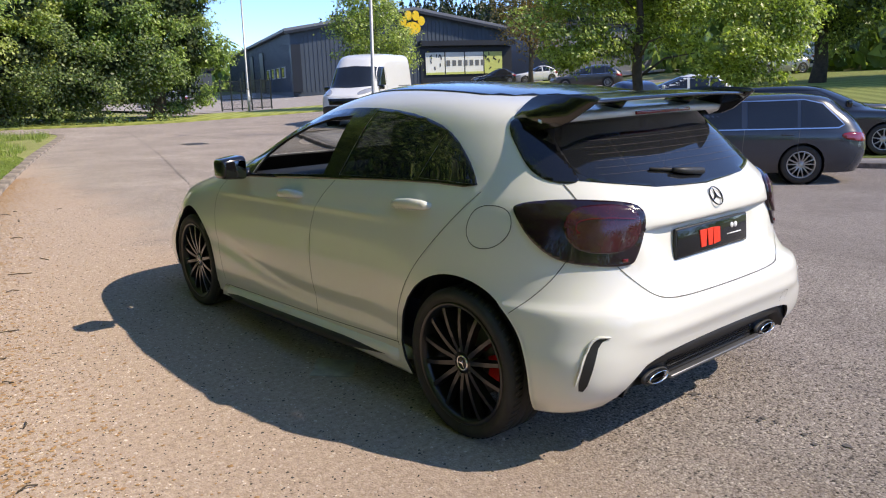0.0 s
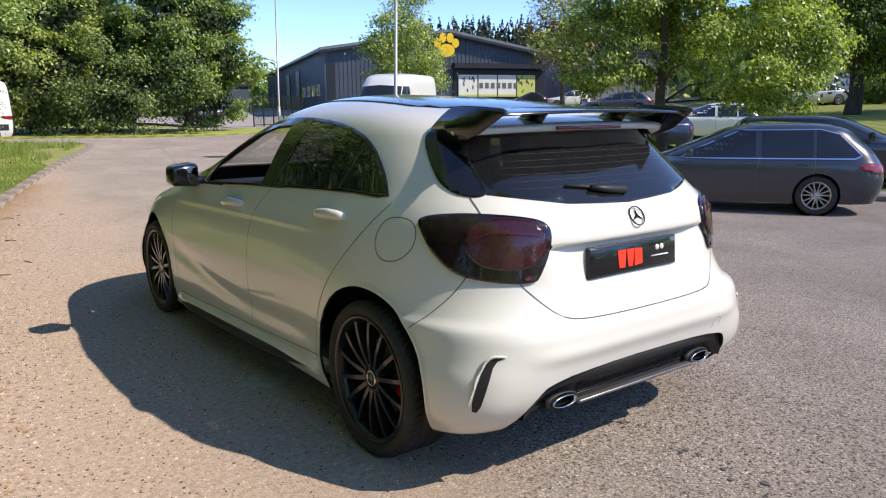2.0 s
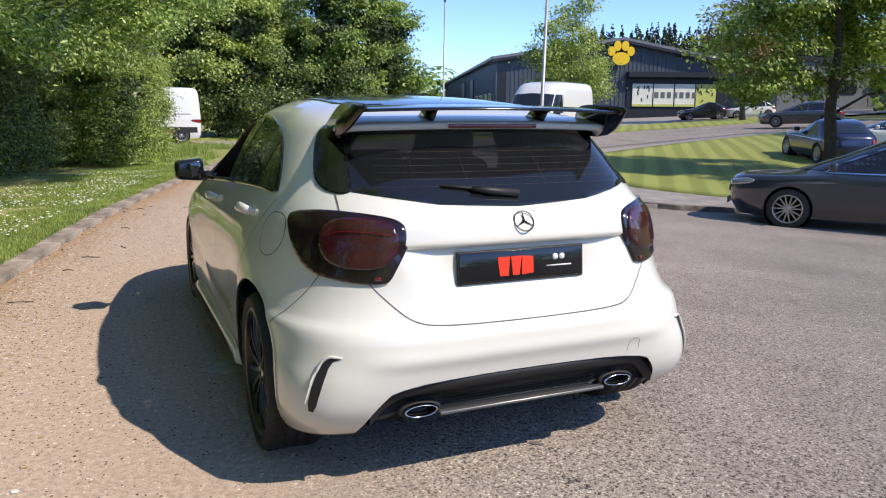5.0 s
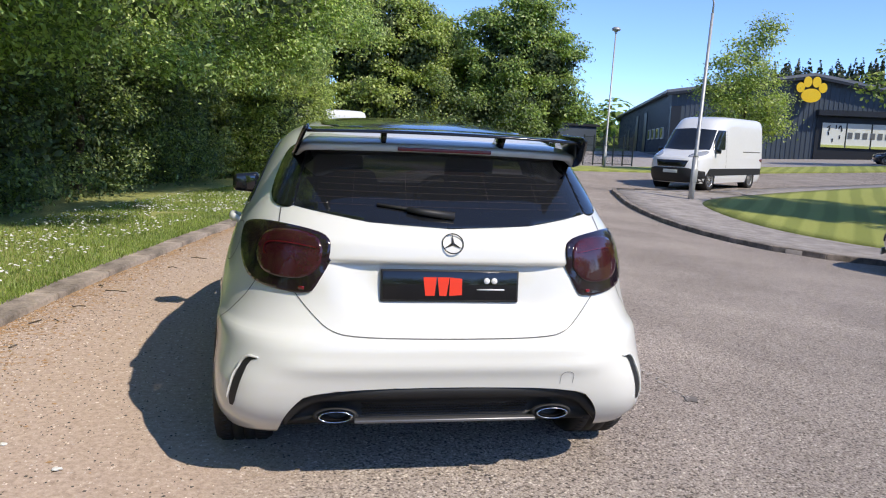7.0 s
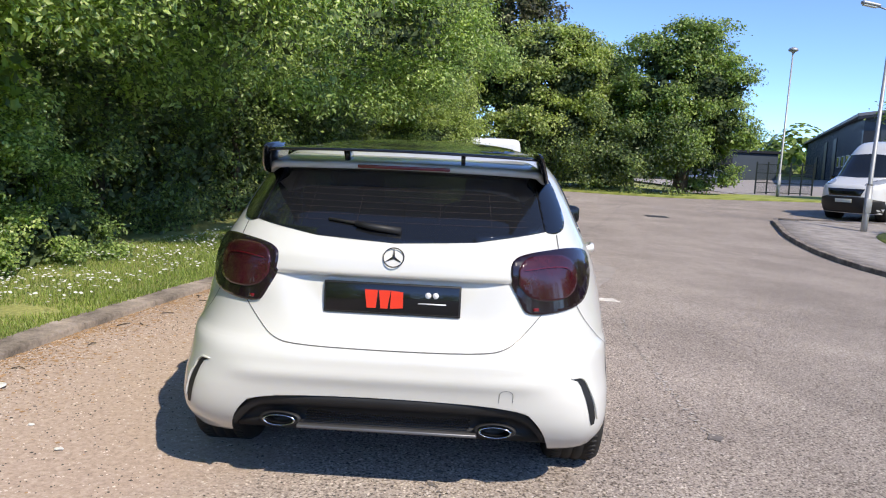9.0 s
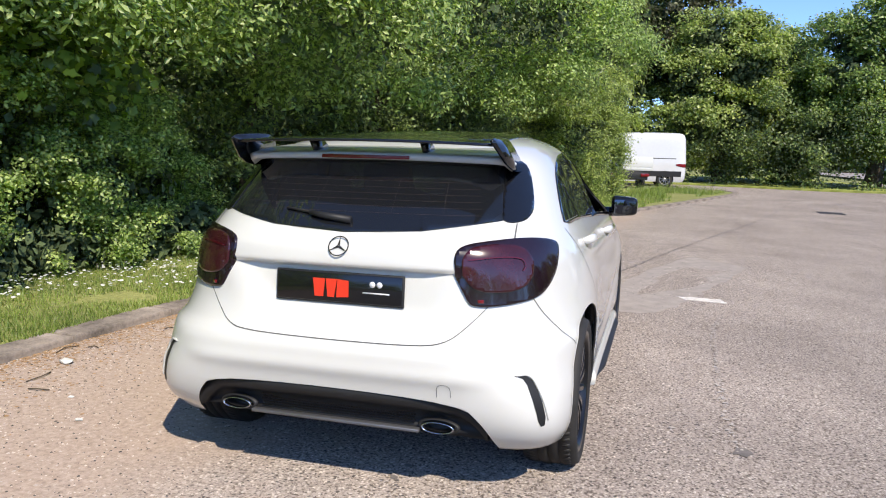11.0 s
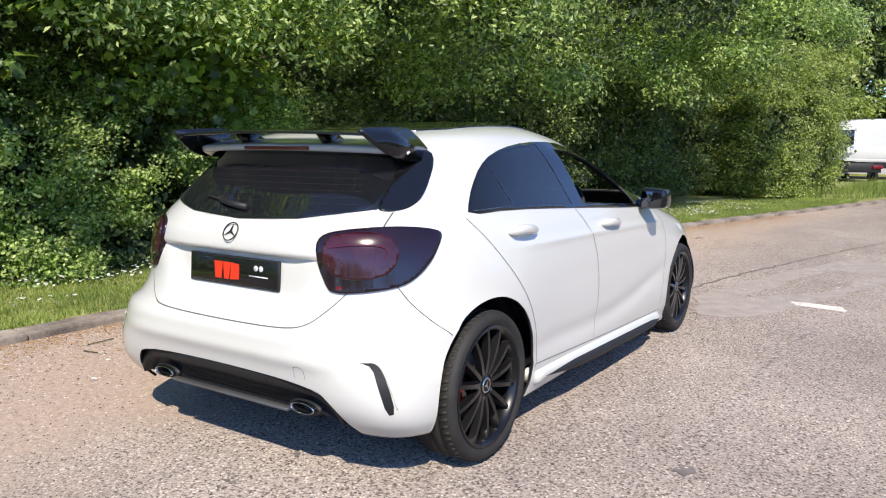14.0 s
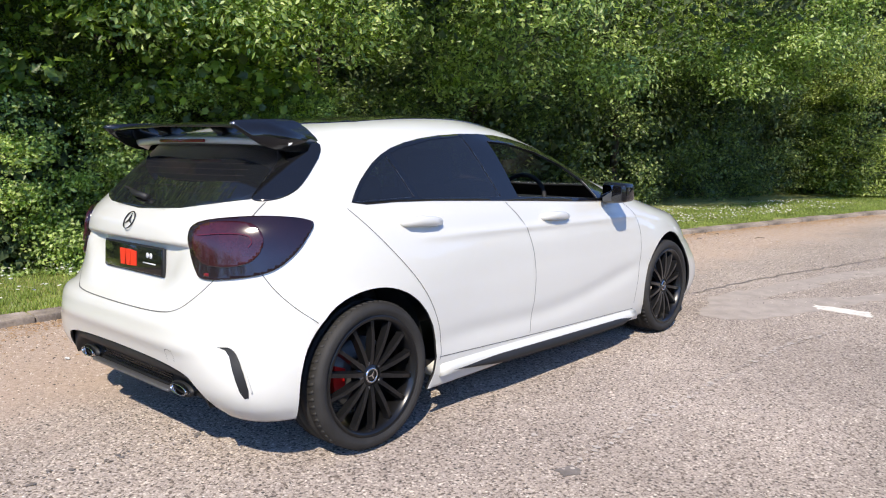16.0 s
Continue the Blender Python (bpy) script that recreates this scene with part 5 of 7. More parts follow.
broad = [(-4.3, 0.5, 2.5, 0.6, 0.9, 0.6), (-4.35, 1.7, 2.3, 0.6, 0.8, 0.55), (-4.4, 2.9, 2.1, 0.55, 0.8, 0.5), (-4.5, -0.8, 2.7, 0.6, 0.9, 0.6), (-4.2, 1.6, 3.0, 0.6, 1.0, 0.5)]
hedge("broad_leaved_bough", broad, 0.105, 800, 6, LEAF_BROAD, 15, "broad lobed maple leaves hanging over the bush", inner=0, lobed=True, clusters=90, cluster_size=0.25, spread=1.5)
bright = [(-1.35, 17.5, 1.2, 0.9, 1.0, 1.8), (-1.1, 18.7, 1.35, 0.95, 1.1, 1.95), (-0.85, 20.1, 1.4, 0.95, 1.2, 2.0), (-1.8, 18.4, 2.5, 1.1, 1.2, 1.5), (-1.4, 19.5, 2.7, 1.1, 1.2, 1.5), (-1.0, 20.4, 2.8, 1.0, 1.1, 1.4)]
hedge("clipped_hedge", bright, 0.06, 7500, 16, LEAF_LIME, 14, "bright yellow-green hedge at the end of the verge", ground=0.15, clusters=1250, cluster_size=0.13, shell_depth=0.14, lumps=0.08, inner=0.86)

trunks = empty("thicket_trees")
tagged(trunks, "dark bare trees inside the thicket", "tree")
for i, (x, y) in enumerate(((-6.6, -2), (-6.3, 2.2), (-6.2, 5.2), (-5.9, 8.6), (-4.9, 12.2))):
    bm = bmesh.new()
    limbs(bm, (x, y, 0), (x + 0.4, y + 0.2, 6.5), 0.09, 2.0, 7, 40 + i)
    part("trunk", bm, BARK, trunks)

for x, y, z, *_ in broad:
    stems = bmesh.new()
    tube(stems, [(-5.6, y - 0.1, z + 0.5), (-4.9, y, z + 0.35), (x + 0.1, y + 0.05, z)], [0.02, 0.013, 0.006], 6)
    part("stem", stems, BARK, bpy.data.objects["broad_leaved_bough"])
far_side = lambda x: float(np.interp(x, [p[0] for p in KERB_FAR], [p[1] for p in KERB_FAR]))
shrubs = [(x, far_side(x) + 1.7 + 0.4 * math.sin(x), 1.8 + 0.35 * math.sin(2.3 * x), 1.5, 1.4, 2.4) for x in np.arange(-13, 10.0, 1.6)]
hedge("roadside_shrubs", shrubs, 0.14, 2600, 12, LEAF_SHADED, 16, "shrubs under the trees beyond the side road, painted in shade", inner=0.9, ground=0.18, clusters=200, cluster_size=0.4)
tree("background_tree", (-6.5, 17), 11, heap(11.5, 4.2, 1.5, 14, 5), 0.3, 0.16, 1700, 18, LEAF_TREE, 21, "tall green tree behind the hedge", clusters=190, cluster_size=0.7, spread=1.2)
tree("background_tree", (-3.2, 25), 10, heap(10.5, 3.9, 1.0, 14, 6), 0.3, 0.16, 1700, 18, LEAF_LIME, 22, "tall yellow-green tree behind the hedge", clusters=190, cluster_size=0.7, spread=1.2)
tree("background_tree", (-2.5, 41), 12, heap(13, 5.5, 0.5, 16, 7), 0.35, 0.16, 3400, 16, LEAF_MAPLE, 23, "tall tree beyond the side road", clusters=190, cluster_size=0.7, spread=1.2)
tree("background_tree", (4.2, 39), 8, heap(9.0, 3.8, 0.4, 16, 8), 0.35, 0.16, 3400, 16, LEAF_LIME, 24, "round yellow-green tree across the junction", clusters=190, cluster_size=0.7, spread=1.2)
tree("junction_tree", (11.0, 37.6), 9.0, heap(9.1, 3.7, 0.5, 18, 9), 0.35, 0.16, 4400, 16, LEAF_MAPLE, 25, "broad green maple across the junction", clusters=190, cluster_size=0.7, spread=1.2)
tree("background_tree", (1.5, 42), 14, heap(14.5, 3.6, 3.0, 14, 18), 0.35, 0.2, 1900, 16, LEAF_DULL, 35, "tall dull olive tree rising behind the others", clusters=190, cluster_size=0.7, spread=1.2)
tree("background_tree", (7.4, 43), 8, heap(8.0, 4.0, 0.4, 14, 17), 0.3, 0.2, 1900, 16, LEAF_MAPLE, 34, "green tree standing behind the junction trees", clusters=190, cluster_size=0.7, spread=1.2)
tree("background_tree", (-10, 39), 12, heap(13, 6, 0.3, 16, 10), 0.35, 0.24, 1400, 18, LEAF_TREE, 26, "tall dark tree beyond the side road", clusters=190, cluster_size=0.7, spread=1.2)
tree("ornamental_tree", (22.9, 34.6), 7.4, [(0.7, 0, 7.7, 0.55, 0.55, 0.7), (0.35, 0.2, 6.8, 0.95, 0.95, 0.5), (-0.5, 0, 6.0, 1.3, 1.3, 0.5), (0.2, -0.2, 5.3, 1.4, 1.4, 0.5), (-0.7, 0.1, 4.5, 1.7, 1.7, 0.5), (0.5, 0, 3.9, 1.6, 1.6, 0.55), (-0.5, -0.3, 3.3, 1.8, 1.8, 0.6), (0.8, 0, 2.6, 1.4, 1.4, 0.5)], 0.11, 0.15, 1500, 12, LEAF_LIME, 27, "slender yellow-green tree in front of the workshop", inner=0, clusters=150, cluster_size=0.42)
tree("lawn_tree", (16.5, 11.8), 7.2, [(-1.6, 1.2, 3.4, 1.3, 1.3, 1.0), (-0.6, 0.2, 4.9, 1.4, 1.4, 1.0), (0.6, -1.0, 3.2, 1.4, 1.4, 0.9), (1.6, -2.2, 2.9, 1.5, 1.5, 0.9), (2.6, -3.2, 3.6, 1.4, 1.4, 0.9), (1.4, -1.8, 4.6, 1.5, 1.5, 1.0), (0.4, -0.4, 6.2, 1.5, 1.5, 1.0), (1.8, -1.2, 6.0, 1.4, 1.4, 0.9), (2.6, 0.8, 4.4, 1.5, 1.5, 1.0), (0.6, 1.6, 5.0, 1.4, 1.4, 1.0), (3.0, -1.4, 4.9, 1.3, 1.3, 0.9), (-0.6, 1.4, 2.7, 1.0, 1.0, 0.7), (1.2, -3.0, 2.2, 1.0, 1.0, 0.6)], 0.17, 0.12, 5200, 13, LEAF_LIME, 28, "spreading maple with bright leaves on the lawn", inner=0, clusters=330, cluster_size=0.42, spread=1.5, shell_depth=0.6)
tree("lawn_tree", (38.4, 16.4), 10, heap(10, 5, 2.2, 14, 13), 0.35, 0.2, 1800, 18, LEAF_TREE, 29, "dark leafy tree on the raised lawn")
tree("lawn_tree", (44, 8), 10, heap(10, 5, 2.4, 14, 14), 0.35, 0.24, 1300, 18, LEAF_TREE, 30, "dark leafy tree on the raised lawn")
tree("bronze_tree", (44, 42.5), 9, heap(10.5, 3.2, 2.5, 10, 15), 0.2, 0.2, 1200, 7, LEAF_BRONZE, 31, "thin bronze-leaved tree beside the workshop", inner=0)

# ---- far hill with conifers, and the low tree line beyond the workshop ----
hx, hy = np.meshgrid(np.linspace(70, 420, 60), np.linspace(60, 380, 50))
hz = 1 + 12 * step(0.48, 0.7, hx / (hy + 1)) * step(150, 215, np.hypot(hx, hy))
hill = numpy_object("hill", np.stack([hx, hy, hz], -1).reshape(-1, 3), grid_faces(50, 60), TURF, smooth=True)
tagged(hill, "distant wooded hill behind the workshop", "hill", kind="structure")
rng = np.random.default_rng(77)
cc, nn, zz = [], [], []
for _ in range(900):
    az, r = rng.uniform(0.5, 1.25), rng.uniform(165, 250)
    x, y = r * math.sin(az), r * math.cos(az)
    z = 1 + 12 * float(step(0.48, 0.7, x / (y + 1)) * step(150, 215, math.hypot(x, y)))
    h, n = rng.uniform(9, 14), 60
    f = rng.random(n) ** 0.8
    a = rng.uniform(0, 2 * math.pi, n)
    rad = (1 - f) * h * 0.25 * rng.uniform(0.6, 1.1, n)
    cc.append(np.stack([x + rad * np.cos(a), y + rad * np.sin(a), z + f * h], 1))
    nn.append(np.stack([np.cos(a), np.sin(a), np.full(n, 0.6)], 1))
    zz.append(2.2 * (1.15 - f) + 0.3)
woods = leaf_mesh("conifer_wood", np.concatenate(cc), np.concatenate(nn), np.concatenate(zz), LEAF_PINE, rng=rng)
tagged(woods, "dark conifer wood on the distant hill", "wood", kind="stuff")
cc, nn, zz = [], [], []
for k in range(400):
    # trees 130 to 329 mostly stand out of view, added for reflections
    az, r = rng.uniform(-0.25, 0.55) if k < 130 else rng.uniform(1.02, 6.0) if k < 330 else rng.uniform(0.98, 1.5), rng.uniform(130, 190) if k < 130 else rng.uniform(60, 110)
    x, y, h, n = r * math.sin(az), r * math.cos(az), rng.uniform(8, 13), 260 if k < 130 else 90
    d = rng.normal(size=(n, 3))
    d /= np.linalg.norm(d, axis=1, keepdims=True)
    cc.append(np.array([x, y, (-2.5 if k < 130 else 0.2) + h * 0.5]) + d * np.array([h * 0.42, h * 0.42, h * 0.5]))
    nn.append(d + np.array([0, 0, 0.4]))
    zz.append(np.full(n, 1.5 if k < 130 else 1.7))
far_wood = leaf_mesh("far_tree_line", np.concatenate(cc), np.concatenate(nn), np.concatenate(zz), LEAF_TREE, rng=rng)
tagged(far_wood, "distant line of green trees on the skyline, carried round unseen for reflections", "wood", kind="stuff")


# ---- workshop ----
def cladding(name, colour):
    m, n, l, p = node_material(name)
    a = noise_tex(n, l, 0.35, 4)
    r = ramp(n, l, a.outputs[0], [(0.3, tuple(c * 0.85 for c in colour)), (0.7, tuple(c * 1.12 for c in colour))])
    l.new(r.outputs[0], p.inputs["Base Color"])
    put(p, Roughness=0.45)
    return m


CLAD = cladding("slate_blue_cladding", (0.058, 0.076, 0.098))
CLAD_DARK = cladding("dark_trim", (0.014, 0.017, 0.023))
ROOF_GREY = cladding("grey_roof_sheet", (0.16, 0.17, 0.19))
SIGN_WHITE = plain("sign_white", (0.72, 0.74, 0.66), 0.4, vary=0.1, scale=0.6)
SIGN_LIME = plain("sign_lime", (0.5, 0.55, 0.16), 0.4)
SIGN_GREY = plain("sign_grey", (0.12, 0.13, 0.13), 0.5)
YELLOW = plain("yellow_sign", (0.85, 0.55, 0.02), 0.4)
DARK_GLASS = plain("dark_window", (0.015, 0.018, 0.022), 0.08, coat=0.5)
A, B = Vector((33.18, 63.6)), Vector((54.36, 56.32))
wall_u = (B - A).normalized()
wall_n = Vector((-wall_u.y, wall_u.x))
BASE, EAVE, PEAK, SPAN, DEEP = 1.2, 6.9, 8.7, (B - A).length, 62.0
FRAME = Matrix(((wall_u.x, wall_n.x, 0, A.x), (wall_u.y, wall_n.y, 0, A.y), (0, 0, 1, 0), (0, 0, 0, 1)))
shop = empty("workshop_building", FRAME)
tagged(shop, "slate-blue corrugated metal workshop with a low gabled roof", "building")
PEAK_U = 12.3
bm = bmesh.new()
prism(bm, [(0, BASE - 1), (SPAN, BASE - 1), (SPAN, EAVE), (PEAK_U, PEAK), (0, EAVE)], DEEP, Matrix(((1, 0, 0, 0), (0, 0, 1, 0), (0, 1, 0, 0), (0, 0, 0, 1))))
bmesh.ops.recalc_face_normals(bm, faces=bm.faces)
part("wall", bm, CLAD, shop, smooth=False)
ribs = bmesh.new()
for u in np.arange(0.15, SPAN, 0.42):
    top = EAVE + (PEAK - EAVE) * (u / PEAK_U if u < PEAK_U else (SPAN - u) / (SPAN - PEAK_U))
    box(ribs, (0.13, 0.05, top - BASE), (u, -0.02, (top + BASE) / 2))
for v in np.arange(0.3, DEEP, 0.6):
    box(ribs, (0.05, 0.16, EAVE - BASE), (-0.02, v, (EAVE + BASE) / 2))
part("wall_rib", ribs, CLAD, shop, smooth=False)["kind"] = "stuff"
for (u1, z1), (u2, z2) in (((-0.6, EAVE - 0.1), (PEAK_U, PEAK + 0.05)), ((PEAK_U, PEAK + 0.05), (SPAN + 0.6, EAVE - 0.1))):
    bm = bmesh.new()
    ang = math.atan2(z2 - z1, u2 - u1)
    box(bm, (math.hypot(u2 - u1, z2 - z1), DEEP + 1.2, 0.25), ((u1 + u2) / 2, DEEP / 2 - 0.2, (z1 + z2) / 2 + 0.12), Matrix.Rotation(-ang, 3, "Y"))
    part("roof", bm, ROOF_GREY, shop, smooth=False)
    bm = bmesh.new()
    box(bm, (math.hypot(u2 - u1, z2 - z1), 0.12, 0.5), ((u1 + u2) / 2, -0.72, (z1 + z2) / 2), Matrix.Rotation(-ang, 3, "Y"))
    part("verge_board", bm, CLAD_DARK, shop, smooth=False)
bm = bmesh.new()
box(bm, (0.9, 0.9, 4.4), (0.4, -0.1, BASE + 2.2))
part("corner_box", bm, CLAD_DARK, shop, smooth=False)
# canopy and sign panels
bm = bmesh.new()
box(bm, (10.4, 1.0, 0.5), (18.1, -0.4, 5.5))
part("canopy", bm, CLAD_DARK, shop, smooth=False)
bm = bmesh.new()
box(bm, (10.2, 0.1, 3.9), (18.1, -0.1, BASE + 2.0))
part("shopfront", bm, CLAD_DARK, shop, smooth=False)
S0, S1, SZ0, SZ1 = 13.45, 22.1, 2.42, 4.62
pw = (S1 - S0) / 4
for k in range(4):
    bm = bmesh.new()
    box(bm, (pw - 0.14, 0.1, SZ1 - SZ0), (S0 + pw * (k + 0.5), -0.22, (SZ0 + SZ1) / 2))
    panel = part("sign_panel", bm, SIGN_WHITE if k < 3 else SIGN_LIME, shop, smooth=False)
    bm = bmesh.new()
    box(bm, (pw - 0.14, 0.04, 0.22), (S0 + pw * (k + 0.5), -0.29, SZ0 + 0.11))
    part("sign_band", bm, SIGN_LIME, panel, smooth=False)
    if k in (0, 3):
        rnd = random.Random(k)
        for _ in range(9):
            bm = bmesh.new()
            box(bm, (0.1, 0.03, 0.32), (S0 + pw * (k + 0.5) + rnd.uniform(-0.95, 0.95), -0.29, rnd.uniform(SZ0 + 0.5, SZ1 - 0.2)), Matrix.Rotation(rnd.uniform(-1, 1), 3, "Y"))
            part("sign_mark", bm, CLAD_DARK, panel, smooth=False)
for k in range(7):
    bm = bmesh.new()
    box(bm, (0.38, 0.03, 0.55), (S0 + pw * 2.05 + (k - 3) * 0.64, -0.3, 3.55), bevel=0.01)
    part("sign_bar", bm, SIGN_GREY, shop, smooth=False)
# paw-shaped sign
paw = empty("paw_sign")
paw.parent = shop
paw.matrix_local = Matrix.Translation((12.0, -1.0, 7.4))
bm = bmesh.new()
for x, z, rx, rz in ((0, -0.45, 0.85, 0.62), (-0.95, 0.25, 0.36, 0.45), (-0.38, 0.75, 0.36, 0.48), (0.38, 0.75, 0.36, 0.48), (0.95, 0.25, 0.36, 0.45)):
    prism(bm, [(x + rx * math.cos(a), z + rz * math.sin(a)) for a in np.linspace(0, 2 * math.pi, 24, endpoint=False)], 0.12, Matrix(((1, 0, 0, 0), (0, 0, 1, 0), (0, 1, 0, 0), (0, 0, 0, 1))))
bmesh.ops.recalc_face_normals(bm, faces=bm.faces)
part("paw_shape", bm, YELLOW, paw, "yellow paw-shaped sign", smooth=False)
# side doors and windows
for v, w, z0, z1 in ((20, 3.0, 0, 4.6), (30, 3.2, 0, 4.6), (41, 2.2, 0, 3.0)):
    bm = bmesh.new()
    box(bm, (0.2, w, z1 - z0), (-0.06, v, BASE + (z0 + z1) / 2))
    part("side_door", bm, CLAD_DARK, shop, smooth=False)
for v in (4.2, 7.6, 11.2, 15.0):
    bm = bmesh.new()
    box(bm, (0.2, 1.5, 1.1), (-0.08, v, BASE + 1.95))
    window = part("window", bm, SIGN_WHITE, shop, smooth=False)
    bm = bmesh.new()
    box(bm, (0.2, 1.36, 0.96), (-0.11, v, BASE + 1.95))
    part("pane", bm, DARK_GLASS, window, smooth=False)
# lower wing
low = empty("low_workshop", FRAME @ Matrix.Translation((-10, 26, 0)) @ pose(0, 0, 0, 0, 0, 25))
tagged(low, "low grey metal-clad workshop wing", "building")
bm = bmesh.new()
box(bm, (26, 20, 3.6), (-8, 10, BASE + 1.2))
part("wall", bm, CLAD, low, smooth=False)
bm = bmesh.new()
box(bm, (26.6, 20.6, 0.3), (-8, 10, BASE + 3.1))
part("roof", bm, CLAD_DARK, low, smooth=False)
bm = bmesh.new()
box(bm, (2.4, 0.2, 2.6), (-2, -0.06, BASE + 1.3))
part("door", bm, CLAD_DARK, low, smooth=False)
right_unit = empty("grey_unit", Matrix.Translation((66, 50, 1.1)) @ pose(0, 0, 0, 0, 0, -19))
tagged(right_unit, "pale grey industrial unit beyond the trees", "building")
bm = bmesh.new()
box(bm, (14, 12, 6), (0, 8, 3))
part("wall", bm, ROOF_GREY, right_unit, smooth=False)
bm = bmesh.new()
box(bm, (14.6, 12.6, 0.4), (0, 8, 6.1))
part("roof", bm, CLAD_DARK, right_unit, smooth=False)
for x in (-4, 0, 4):
    bm = bmesh.new()
    box(bm, (2.4, 0.2, 1.3), (x, 1.95, 3.4))
    part("window", bm, DARK_GLASS, right_unit, smooth=False)


# ---- street lamps ----
POLE = plain("galvanised_pole", (0.42, 0.43, 0.43), 0.5, metal=0.5)


def street_lamp(base, height, arm, label, lean=(0, 0)):
    z0 = float(land(*base))
    root = empty("street_lamp", Matrix.Translation((base[0], base[1], z0 + 0.05)) @ pose(0, 0, 0, lean[0], lean[1], 0))
    tagged(root, label, "street lamp", "street lamps")
    bm = bmesh.new()
    tube(bm, [(0, 0, -0.3), (0, 0, 1.3)], [0.085, 0.085], 14)
    tube(bm, [(0, 0, 1.3), (0, 0, 1.36), (0, 0, height)], [0.085, 0.06, 0.042], 14)
    part("pole", bm, POLE, root)
    bm = bmesh.new()
    box(bm, (0.16, 0.02, 0.4), (0, -0.085, 0.75), bevel=0.006)
    part("service_door", bm, POLE, root)
    if arm:
        bm = bmesh.new()
        tube(bm, [(0, 0, height - 0.05), (0, 0, height + 0.3), (-0.05, 0, height + 0.42), (-0.14, 0, height + 0.46), (-arm, 0, height + 0.54)], [0.03, 0.026, 0.025, 0.024, 0.022], 10)
        part("arm", bm, POLE, root)
        bm = bmesh.new()
        box(bm, (0.5, 0.18, 0.1), (-arm - 0.2, 0, height + 0.59), Matrix.Rotation(radians(9), 3, "Y"), bevel=0.045, segments=3)
        head = part("lamp_head", bm, POLE, root)
        bm = bmesh.new()
        box(bm, (0.36, 0.13, 0.03), (-arm - 0.22, 0, height + 0.535), Matrix.Rotation(radians(9), 3, "Y"), bevel=0.008)
        part("lamp_glass", bm, SIGN_WHITE, head)
    else:
        bm = bmesh.new()
        lathe(bm, [(height - 0.1, 0.05), (height, 0.1), (height + 0.06, 0.24), (height + 0.12, 0.27), (height + 0.22, 0.2), (height + 0.28, 0.0005)], 24, "Z")
        part("lamp_head", bm, POLE, root)


street_lamp((10.95, 17.75), 5.5, 0.42, "galvanised street lamp with a short arm at the pavement corner", (0, 1.5))
street_lamp((16.9, 39.2), 7.9, 0, "slim white street lamp across the junction", (0, 0.8))


# ---- dark mesh fence and gate in front of the workshop ----
fence = empty("security_fence")
tagged(fence, "dark green metal security fence with a gate beside the car park", "fence")
FENCE = plain("dark_green_metal", (0.012, 0.02, 0.018), 0.5, metal=0.3)
ends = (Vector((17.6, 44.6)), Vector((21.0, 44.4)))
run = (ends[1] - ends[0]).normalized()
span = (ends[1] - ends[0]).length
for k in range(6):
    p = ends[0] + run * span * k / 5
    z = float(land(p.x, p.y))
    bm = bmesh.new()
    box(bm, (0.08, 0.08, 2.1), (p.x, p.y, z + 1.0), bevel=0.01)
    part("post", bm, FENCE, fence, smooth=False)
for k in range(5):
    a, b = ends[0] + run * span * k / 5, ends[0] + run * span * (k + 1) / 5
    bm = bmesh.new()
    for i in range(1, 17):
        p = a.lerp(b, i / 17)
        box(bm, (0.008, 0.008, 1.8), (p.x, p.y, float(land(p.x, p.y)) + 1.0))
    mid = (a + b) / 2
    yaw = math.atan2(run.y, run.x)
    for h in (0.15, 0.75, 1.35, 1.9):
        box(bm, ((b - a).length, 0.03, 0.04), (mid.x, mid.y, float(land(mid.x, mid.y)) + h), Matrix.Rotation(yaw, 3, "Z"))
    part("mesh_panel" if k != 2 else "gate_leaf", bm, FENCE, fence, smooth=False)


